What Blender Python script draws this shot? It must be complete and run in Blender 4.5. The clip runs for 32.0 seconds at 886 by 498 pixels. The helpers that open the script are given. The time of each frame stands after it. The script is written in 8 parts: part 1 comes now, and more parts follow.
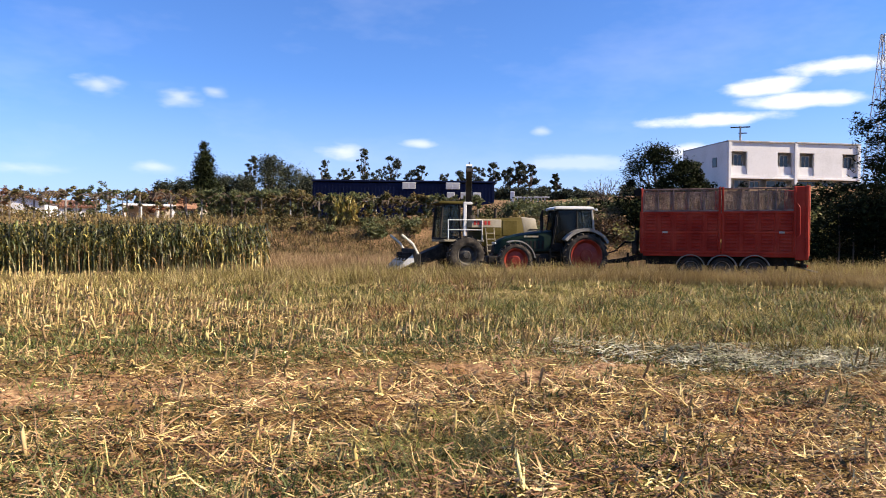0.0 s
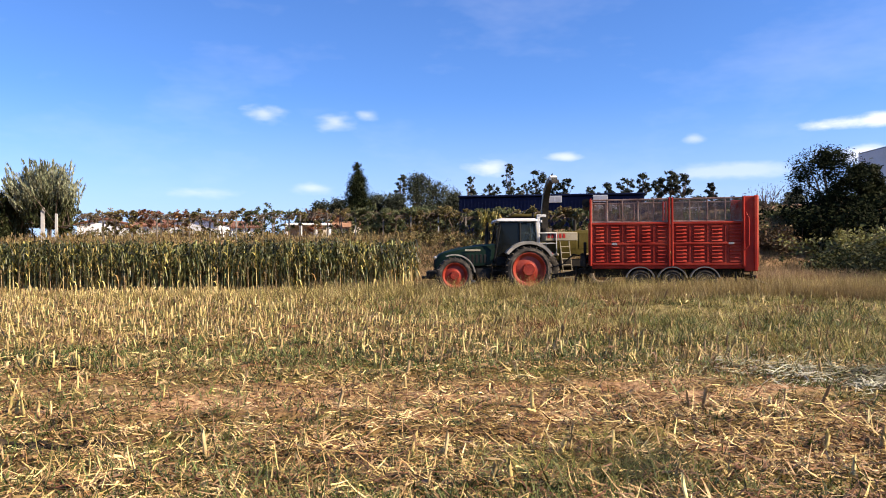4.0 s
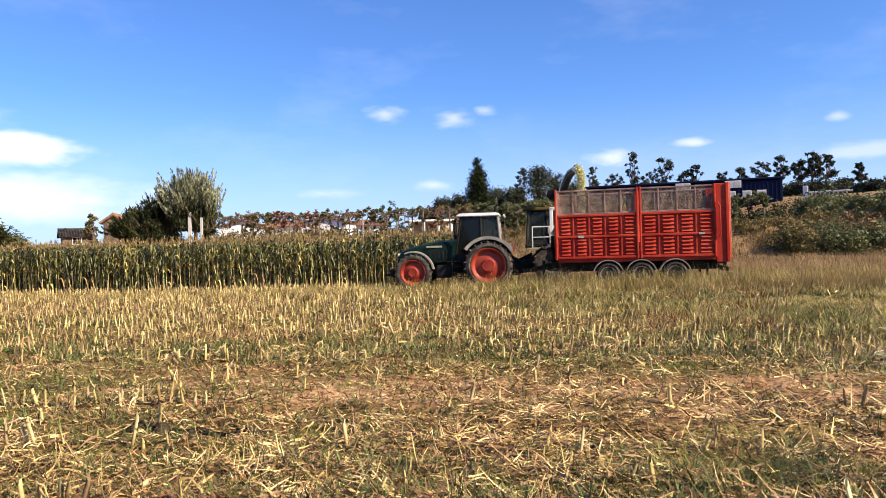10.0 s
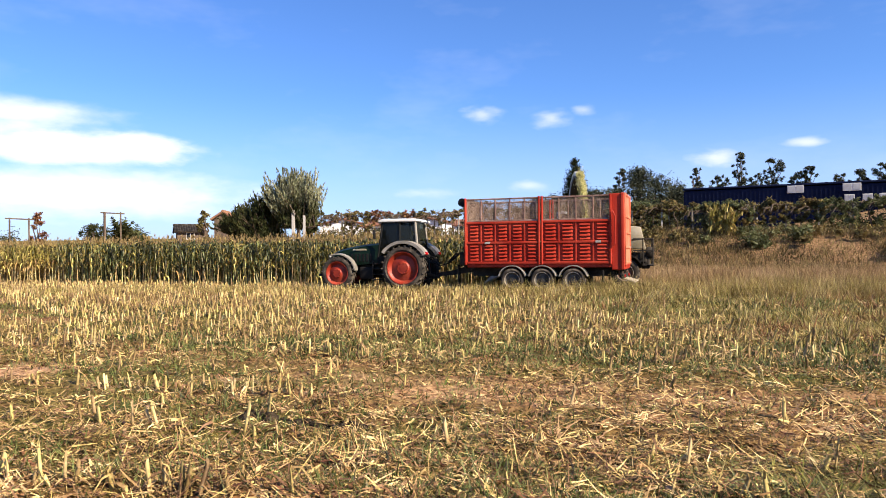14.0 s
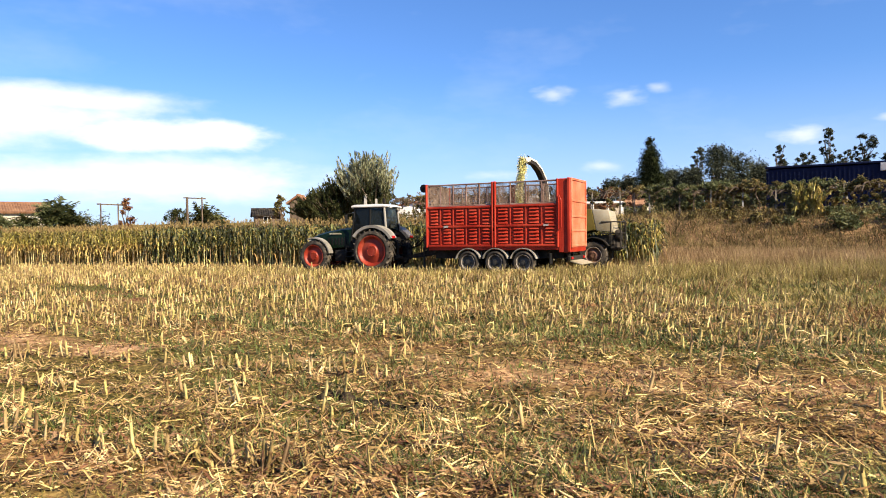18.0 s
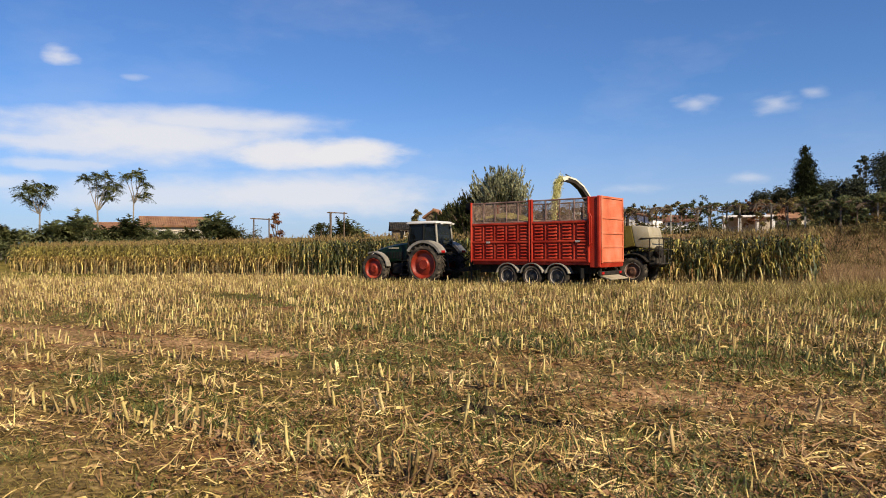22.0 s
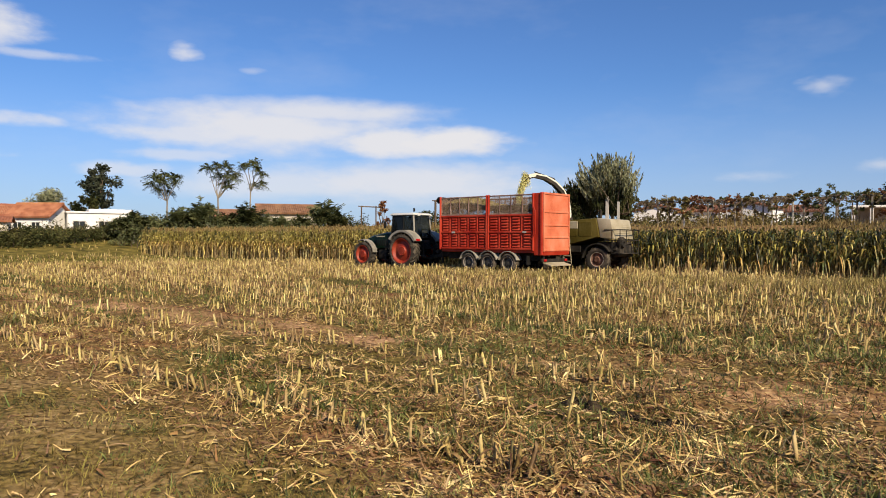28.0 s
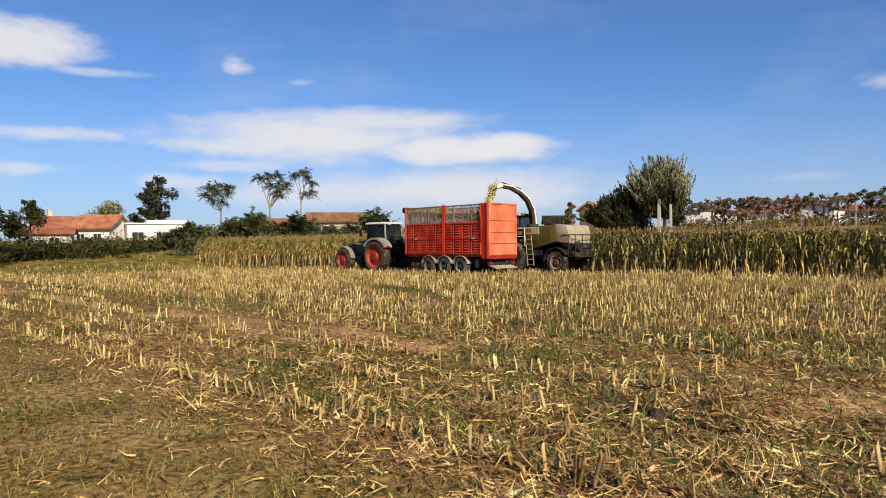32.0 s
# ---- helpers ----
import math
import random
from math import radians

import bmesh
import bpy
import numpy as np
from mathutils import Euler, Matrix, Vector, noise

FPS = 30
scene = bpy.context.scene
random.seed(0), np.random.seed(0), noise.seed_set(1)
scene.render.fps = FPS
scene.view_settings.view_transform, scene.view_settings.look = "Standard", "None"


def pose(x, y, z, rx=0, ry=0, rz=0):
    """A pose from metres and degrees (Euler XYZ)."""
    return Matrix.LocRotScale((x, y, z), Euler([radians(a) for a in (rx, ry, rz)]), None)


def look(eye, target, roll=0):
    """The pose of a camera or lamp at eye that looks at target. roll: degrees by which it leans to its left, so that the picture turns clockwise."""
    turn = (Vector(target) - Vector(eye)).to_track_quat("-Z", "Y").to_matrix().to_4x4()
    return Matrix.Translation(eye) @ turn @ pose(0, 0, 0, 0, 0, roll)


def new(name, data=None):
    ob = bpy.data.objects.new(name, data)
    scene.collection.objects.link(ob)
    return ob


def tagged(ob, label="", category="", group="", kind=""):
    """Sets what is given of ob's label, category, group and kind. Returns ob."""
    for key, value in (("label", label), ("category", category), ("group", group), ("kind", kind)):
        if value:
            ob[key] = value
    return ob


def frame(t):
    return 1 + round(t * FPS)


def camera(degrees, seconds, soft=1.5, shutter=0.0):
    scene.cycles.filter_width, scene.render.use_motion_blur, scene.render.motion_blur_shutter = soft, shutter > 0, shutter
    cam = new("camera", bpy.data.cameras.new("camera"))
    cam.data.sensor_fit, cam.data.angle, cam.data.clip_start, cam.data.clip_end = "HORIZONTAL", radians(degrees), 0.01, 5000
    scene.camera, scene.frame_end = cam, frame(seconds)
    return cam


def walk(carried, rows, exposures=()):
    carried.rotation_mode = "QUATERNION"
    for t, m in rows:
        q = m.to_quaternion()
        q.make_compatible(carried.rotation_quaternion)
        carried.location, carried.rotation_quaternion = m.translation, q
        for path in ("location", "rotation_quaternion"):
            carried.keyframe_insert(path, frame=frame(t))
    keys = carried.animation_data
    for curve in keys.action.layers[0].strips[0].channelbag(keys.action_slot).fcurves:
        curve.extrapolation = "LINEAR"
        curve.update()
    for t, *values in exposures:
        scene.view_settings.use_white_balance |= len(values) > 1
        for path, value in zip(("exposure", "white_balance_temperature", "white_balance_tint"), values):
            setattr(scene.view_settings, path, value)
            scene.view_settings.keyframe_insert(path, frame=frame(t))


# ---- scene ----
cam = camera(64.16, 32.0, soft=0.95, shutter=0.3)
walk(cam, [
    (0.0, look((0.191, -0.127, 1.605), (4.908, 8.688, 1.454), 0.36)),
    (0.5, look((0.177, -0.129, 1.603), (4.539, 8.869, 1.538), -0.32)),
    (1.0, look((0.181, -0.135, 1.600), (4.281, 8.986, 1.549), -0.58)),
    (1.5, look((0.161, -0.129, 1.602), (3.992, 9.108, 1.577), -0.33)),
    (2.0, look((0.153, -0.113, 1.602), (3.744, 9.220, 1.604), -0.85)),
    (2.5, look((0.159, -0.103, 1.605), (3.646, 9.269, 1.590), -0.50)),
    (3.0, look((0.168, -0.051, 1.595), (3.424, 9.404, 1.587), -0.33)),
    (3.5, look((0.156, -0.054, 1.601), (3.171, 9.480, 1.649), -0.36)),
    (4.0, look((0.165, -0.061, 1.596), (2.984, 9.533, 1.653), -0.31)),
    (4.5, look((0.155, -0.062, 1.591), (2.847, 9.568, 1.630), -0.47)),
    (6.5, look((0.129, -0.061, 1.595), (2.364, 9.686, 1.671), -0.42)),
    (7.0, look((0.128, -0.070, 1.597), (2.290, 9.693, 1.673), -0.24)),
    (7.5, look((0.123, -0.069, 1.600), (2.103, 9.733, 1.715), -0.57)),
    (8.0, look((0.115, -0.053, 1.596), (1.976, 9.771, 1.726), -1.01)),
    (8.5, look((0.100, -0.044, 1.586), (1.546, 9.851, 1.610), -0.62)),
    (9.0, look((0.109, -0.040, 1.598), (1.614, 9.846, 1.666), -1.03)),
    (9.5, look((0.104, -0.027, 1.592), (1.370, 9.892, 1.593), -1.19)),
    (10.0, look((0.101, -0.032, 1.590), (1.244, 9.902, 1.595), -1.62)),
    (10.5, look((0.095, -0.024, 1.589), (1.208, 9.914, 1.612), -1.71)),
    (11.0, look((0.075, -0.036, 1.595), (0.774, 9.940, 1.654), -1.48)),
    (11.5, look((0.072, -0.033, 1.593), (0.645, 9.950, 1.671), -1.32)),
    (12.0, look((0.067, -0.026, 1.591), (0.502, 9.965, 1.655), -1.04)),
    (12.5, look((0.055, -0.029, 1.595), (0.327, 9.967, 1.665), -0.88)),
    (13.0, look((0.048, -0.037, 1.590), (0.047, 9.962, 1.699), -0.97)),
    (13.5, look((0.034, -0.039, 1.597), (-0.083, 9.960, 1.678), -0.74)),
    (14.0, look((0.025, -0.039, 1.600), (-0.162, 9.960, 1.632), -0.54)),
    (14.5, look((0.019, -0.032, 1.601), (-0.204, 9.965, 1.602), -0.48)),
    (16.5, look((0.004, -0.020, 1.596), (-0.724, 9.952, 1.398), -0.21)),
    (17.0, look((0.007, -0.004, 1.601), (-0.799, 9.962, 1.394), -0.50)),
    (17.5, look((0.003, 0.013, 1.600), (-0.904, 9.969, 1.384), -0.59)),
    (18.0, look((-0.010, 0.011, 1.599), (-1.194, 9.939, 1.394), -0.78)),
    (18.5, look((-0.017, -0.008, 1.608), (-1.335, 9.904, 1.470), -0.55)),
    (19.0, look((-0.028, -0.028, 1.600), (-1.399, 9.877, 1.451), -0.50)),
    (19.5, look((-0.036, -0.013, 1.597), (-1.800, 9.829, 1.460), -0.87)),
    (20.0, look((-0.063, 0.040, 1.586), (-2.133, 9.822, 1.438), 0.10)),
    (20.5, look((-0.063, 0.044, 1.591), (-2.378, 9.772, 1.474), -0.18)),
    (21.0, look((-0.075, 0.024, 1.596), (-2.559, 9.711, 1.588), -0.43)),
    (21.5, look((-0.080, 0.001, 1.601), (-2.858, 9.607, 1.644), -0.38)),
    (22.0, look((-0.106, 0.031, 1.595), (-3.120, 9.566, 1.609), -0.39)),
    (22.5, look((-0.111, 0.046, 1.591), (-3.276, 9.532, 1.631), -0.06)),
    (23.0, look((-0.114, 0.039, 1.600), (-3.336, 9.506, 1.599), 0.06)),
    (23.5, look((-0.119, 0.024, 1.611), (-3.467, 9.447, 1.649), 0.40)),
    (24.0, look((-0.129, -0.003, 1.615), (-3.660, 9.353, 1.637), 0.14)),
    (24.5, look((-0.127, -0.007, 1.620), (-3.801, 9.293, 1.617), -0.41)),
    (26.5, look((-0.098, 0.033, 1.608), (-4.194, 9.156, 1.588), 0.03)),
    (27.0, look((-0.100, 0.055, 1.605), (-4.255, 9.150, 1.532), 0.23)),
    (27.5, look((-0.116, 0.082, 1.602), (-4.502, 9.069, 1.532), 0.42)),
    (28.0, look((-0.143, 0.110, 1.600), (-4.517, 9.102, 1.452), 0.26)),
    (28.5, look((-0.169, 0.138, 1.597), (-4.581, 9.111, 1.499), 0.27)),
    (29.0, look((-0.195, 0.153, 1.594), (-4.724, 9.068, 1.528), 0.39)),
    (29.5, look((-0.227, 0.161, 1.592), (-4.840, 9.033, 1.559), 0.27)),
    (30.0, look((-0.216, 0.142, 1.589), (-4.957, 8.946, 1.546), -0.13)),
    (30.5, look((-0.220, 0.138, 1.587), (-5.047, 8.895, 1.564), -0.17)),
    (31.0, look((-0.219, 0.138, 1.585), (-5.127, 8.850, 1.611), -0.13)),
    (31.5, look((-0.237, 0.148, 1.584), (-5.189, 8.835, 1.583), -0.24)),
    (32.0, look((-0.247, 0.155, 1.583), (-5.220, 8.831, 1.526), -0.50)),
], exposures=[(0.0, 1.29, 6500, 15), (14.0, 1.31, 6600, 14), (18.0, 1.30, 6900, 10), (20.0, 1.28, 7000, 11), (20.6, 1.22, 7100, 11), (21.1, 0.90, 7150, 10), (21.7, 0.67, 6950, 10), (25.0, 0.62, 6950, 10), (32.0, 0.63, 7000, 10)])

# ---- light: afternoon sun from the right, behind the viewer ----
SUN_DIR = Vector((0.819, -0.574, 0.0)).normalized()
SUN_ELEV = radians(36)
world = bpy.data.worlds.new("sky")
scene.world = world
world.use_nodes = True


def build_sky():
    nt = world.node_tree
    nt.nodes.clear()
    N, L = nt.nodes.new, nt.links.new
    out, bg = N("ShaderNodeOutputWorld"), N("ShaderNodeBackground")
    sky = N("ShaderNodeTexSky")
    sky.sky_type, sky.sun_disc = "NISHITA", False
    sky.sun_elevation = SUN_ELEV
    sky.sun_rotation = math.atan2(SUN_DIR.x, SUN_DIR.y)
    sky.altitude, sky.air_density, sky.dust_density, sky.ozone_density = 100, 1.0, 0.4, 2.5
    tc = N("ShaderNodeTexCoord")
    sep = N("ShaderNodeSeparateXYZ")
    L(tc.outputs["Generated"], sep.inputs[0])

    def op(kind, a, b=None, c=None):
        n = N("ShaderNodeMath")
        n.operation = kind
        for i, v in enumerate((a, b, c)):
            if v is None:
                continue
            if isinstance(v, (int, float)):
                n.inputs[i].default_value = v
            else:
                L(v, n.inputs[i])
        return n.outputs[0]

    az = op("MULTIPLY", op("ARCTAN2", op("MULTIPLY", sep.outputs[0], -1.0), sep.outputs[1]), 57.29578)
    el = op("MULTIPLY", op("ARCSINE", sep.outputs[2]), 57.29578)
    comb = N("ShaderNodeCombineXYZ")
    L(az, comb.inputs[0])
    L(op("MULTIPLY", el, 2.5), comb.inputs[1])

    def fbm(scale, detail, rough=0.55):
        n = N("ShaderNodeTexNoise")
        n.inputs["Scale"].default_value, n.inputs["Detail"].default_value, n.inputs["Roughness"].default_value = scale, detail, rough
        L(comb.outputs[0], n.inputs["Vector"])
        return n.outputs["Fac"]

    puff, wisp = fbm(0.30, 6, 0.55), fbm(0.08, 4)
    edge = op("MULTIPLY", op("SUBTRACT", puff, 0.5), 1.9)
    soft = op("MULTIPLY", op("SUBTRACT", wisp, 0.5), 2.0)
    tiny = op("MULTIPLY", op("SUBTRACT", fbm(0.55, 3, 0.45), 0.5), 1.5)
    # azimuth (left positive), elevation, half widths, density
    clouds = CLOUDS
    total = None
    for a, e, w, h, dens in clouds:
        da = op("DIVIDE", op("SUBTRACT", az, a), w)
        de = op("DIVIDE", op("SUBTRACT", el, e), h)
        d = op("SQRT", op("ADD", op("MULTIPLY", da, da), op("MULTIPLY", de, de)))
        body = op("ADD", op("SUBTRACT", 1.12, d), op("MULTIPLY", op("ADD", edge, soft), 0.5 if w > 9 else 0.75 if h > 1 else 1.0)) if w > 2.6 else op("ADD", op("SUBTRACT", 0.9, d), tiny)
        n = N("ShaderNodeMapRange")
        n.interpolation_type = "SMOOTHSTEP"
        n.inputs["From Min"].default_value, n.inputs["From Max"].default_value = (-0.22, 0.85) if w > 2.6 else (-0.35, 1.1)
        n.inputs["To Max"].default_value = dens
        L(body, n.inputs["Value"])
        near = N("ShaderNodeMapRange")
        near.interpolation_type = "SMOOTHSTEP"
        near.inputs["From Min"].default_value, near.inputs["From Max"].default_value = 1.9, 1.0
        L(d, near.inputs["Value"])
        one = op("MULTIPLY", n.outputs[0], near.outputs[0])
        total = one if total is None else op("MAXIMUM", total, one)
    # thin veil
    veil = N("ShaderNodeMapRange")
    veil.inputs["From Min"].default_value, veil.inputs["From Max"].default_value, veil.inputs["To Max"].default_value = 0.5, 0.8, 0.16
    L(fbm(0.05, 5, 0.6), veil.inputs["Value"])
    total = op("MAXIMUM", total, veil.outputs[0])
    hz = N("ShaderNodeMapRange")
    hz.interpolation_type = "SMOOTHSTEP"
    hz.inputs["From Min"].default_value, hz.inputs["From Max"].default_value, hz.inputs["To Max"].default_value = 13.0, -1.0, 0.5
    L(el, hz.inputs["Value"])
    mix = N("ShaderNodeMix")
    mix.data_type = "RGBA"
    tint = N("ShaderNodeMix")
    tint.data_type, tint.blend_type = "RGBA", "MULTIPLY"
    tint.inputs["Factor"].default_value = 1.0
    L(sky.outputs[0], tint.inputs["A"])
    tint.inputs["B"].default_value = SKY_TINT
    haze = N("ShaderNodeMix")
    haze.data_type = "RGBA"
    L(hz.outputs[0], haze.inputs["Factor"])
    L(tint.outputs["Result"], haze.inputs["A"])
    haze.inputs["B"].default_value = (*HAZE, 1)
    L(total, mix.inputs["Factor"])
    L(haze.outputs["Result"], mix.inputs["A"])
    mix.inputs["B"].default_value = (*CLOUD_WHITE, 1)
    L(mix.outputs["Result"], bg.inputs["Color"])
    bg.inputs["Strength"].default_value = SKY_STRENGTH
    L(bg.outputs[0], out.inputs[0])


SKY_STRENGTH = 0.0505
SKY_TINT = (0.66, 1.04, 1.62, 1)
CLOUD_WHITE = (9.9, 10.2, 11.2)
HAZE = (5.9, 6.6, 10.2)
CLOUDS = [
    # the long bank on the left: upper sheet, bright blunt end, veil below
    (39.5, 8.5, 12.0, 2.1, 0.92), (44.5, 7.9, 7.5, 1.2, 0.8), (36.0, 9.9, 9.5, 1.1, 0.85), (25.6, 7.7, 5.4, 1.15, 1.0), (31.0, 7.8, 6.0, 1.4, 0.96),
    (28.0, 4.4, 13.0, 1.9, 0.84), (39.0, 4.2, 10.5, 1.3, 0.66), (46.5, 6.3, 4.2, 0.5, 0.55),
    (61.0, 14.2, 5.0, 1.6, 0.92), (55.5, 12.6, 3.6, 0.35, 0.5), (59.0, 8.0, 4.2, 0.6, 0.7), (46.0, 13.8, 1.2, 0.75, 0.8), (60.5, 5.6, 3.0, 0.55, 0.6), (50.0, 5.0, 3.4, 0.55, 0.6), (41.0, 12.8, 1.2, 0.35, 0.35),
    (-2.2, 10.9, 1.7, 0.7, 0.5), (-7.8, 10.4, 1.6, 0.75, 0.55), (-10.3, 11.0, 0.9, 0.45, 0.4),
    (-6.0, 5.2, 1.7, 0.5, 0.45), (-20.0, 6.8, 2.0, 0.75, 0.7), (-26.2, 7.6, 1.6, 0.4, 0.6), (-36.0, 8.6, 0.8, 0.45, 0.4), (-38.0, 6.0, 4.5, 0.6, 0.35),
    (-49.0, 9.0, 5.2, 0.5, 0.95), (-55.0, 10.0, 3.8, 0.55, 0.95), (-52.5, 11.2, 2.7, 0.6, 0.9), (-58.0, 12.2, 3.8, 0.6, 0.95), (-47.5, 6.8, 3.0, 0.8, 0.85),
    (2.5, 4.7, 2.6, 0.45, 0.35), (66.0, 8.0, 5.0, 0.9, 0.7),
]
build_sky()
sun_data = bpy.data.lights.new("sun", "SUN")
sun_data.energy, sun_data.angle, sun_data.color = 5.0, radians(0.53), (1.0, 0.86, 0.66)
sun = new("sun", sun_data)
sun.matrix_world = look((0, 0, 60), Vector((0, 0, 60)) - (SUN_DIR * math.cos(SUN_ELEV) + Vector((0, 0, math.sin(SUN_ELEV)))))


# ---- materials ----
PAINT = 0.70  # depth of all colours below


def mat(name, cols, scale=3.0, rough=0.7, metal=0.0, bump=0.0, fine=12.0, island=0.0, obj=0.0, spec=0.3, stretch=None, trans=0.0):
    """cols: two or three colours mixed by noise at two sizes; island/obj: brightness spread per piece / per object."""
    cols = [tuple(v * PAINT for v in c) for c in cols]
    m = bpy.data.materials.new(name)
    m.use_nodes = True
    nt = m.node_tree
    b = nt.nodes["Principled BSDF"]
    N, L = nt.nodes.new, nt.links.new
    b.inputs["Metallic"].default_value = metal
    b.inputs["Specular IOR Level"].default_value = spec
    tc = N("ShaderNodeTexCoord")
    vec = tc.outputs["Object"]
    if stretch:
        mp = N("ShaderNodeMapping")
        mp.inputs["Scale"].default_value = stretch
        L(vec, mp.inputs[0])
        vec = mp.outputs[0]
    n1, n2 = N("ShaderNodeTexNoise"), N("ShaderNodeTexNoise")
    for n, s, d in ((n1, scale, 4), (n2, scale * fine, 5)):
        n.inputs["Scale"].default_value, n.inputs["Detail"].default_value = s, d
        L(vec, n.inputs["Vector"])
    mx = N("ShaderNodeMath")
    mx.operation = "MULTIPLY_ADD"
    L(n2.outputs["Fac"], mx.inputs[0])
    mx.inputs[1].default_value = 0.45
    sh = N("ShaderNodeMath")
    sh.operation = "MULTIPLY_ADD"
    L(n1.outputs["Fac"], sh.inputs[0])
    sh.inputs[1].default_value, sh.inputs[2].default_value = 0.9, -0.17
    L(sh.outputs[0], mx.inputs[2])
    ramp = N("ShaderNodeValToRGB")
    ramp.color_ramp.elements[0].position, ramp.color_ramp.elements[1].position = 0.3, 0.7
    ramp.color_ramp.elements[0].color, ramp.color_ramp.elements[1].color = (*cols[0], 1), (*cols[-1], 1)
    if len(cols) == 3:
        ramp.color_ramp.elements.new(0.5).color = (*cols[1], 1)
    L(mx.outputs[0], ramp.inputs[0])
    col = ramp.outputs[0]
    for amount, node, sock in ((island, "ShaderNodeNewGeometry", "Random Per Island"), (obj, "ShaderNodeObjectInfo", "Random")):
        if amount:
            g, r, hv = N(node), N("ShaderNodeMapRange"), N("ShaderNodeHueSaturation")
            r.inputs["To Min"].default_value, r.inputs["To Max"].default_value = 1 - amount, 1 + amount
            L(g.outputs[sock], r.inputs["Value"])
            L(r.outputs[0], hv.inputs["Value"])
            h2 = N("ShaderNodeMapRange")
            h2.inputs["To Min"].default_value, h2.inputs["To Max"].default_value = 0.5 - amount * 0.05, 0.5 + amount * 0.05
            L(g.outputs[sock], h2.inputs["Value"])
            L(h2.outputs[0], hv.inputs["Hue"])
            L(col, hv.inputs["Color"])
            col = hv.outputs[0]
    L(col, b.inputs["Base Color"])
    rr = N("ShaderNodeMapRange")
    rr.inputs["To Min"].default_value, rr.inputs["To Max"].default_value = max(0.04, rough - 0.12), min(1, rough + 0.12)
    L(n2.outputs["Fac"], rr.inputs["Value"])
    L(rr.outputs[0], b.inputs["Roughness"])
    if bump:
        bp = N("ShaderNodeBump")
        bp.inputs["Strength"].default_value, bp.inputs["Distance"].default_value = bump, 0.02
        L(n2.outputs["Fac"], bp.inputs["Height"])
        L(bp.outputs[0], b.inputs["Normal"])
    if trans:
        tr, ms = N("ShaderNodeBsdfTranslucent"), N("ShaderNodeMixShader")
        L(col, tr.inputs[0])
        ms.inputs[0].default_value = trans
        L(b.outputs[0], ms.inputs[1])
        L(tr.outputs[0], ms.inputs[2])
        L(ms.outputs[0], nt.nodes["Material Output"].inputs[0])
    return m


def glass_mat(name, tint, rough=0.04, alpha=0.35, spec=0.5):
    m = bpy.data.materials.new(name)
    m.use_nodes = True
    nt = m.node_tree
    b = nt.nodes["Principled BSDF"]
    b.inputs["Base Color"].default_value = (*tint, 1)
    b.inputs["Roughness"].default_value = rough
    b.inputs["Specular IOR Level"].default_value = spec
    t, ms = nt.nodes.new("ShaderNodeBsdfTransparent"), nt.nodes.new("ShaderNodeMixShader")
    t.inputs[0].default_value = (0.55, 0.62, 0.6, 1)
    ms.inputs[0].default_value = 1 - alpha
    nt.links.new(t.outputs[0], ms.inputs[1])
    nt.links.new(b.outputs[0], ms.inputs[2])
    nt.links.new(ms.outputs[0], nt.nodes["Material Output"].inputs[0])
    return m


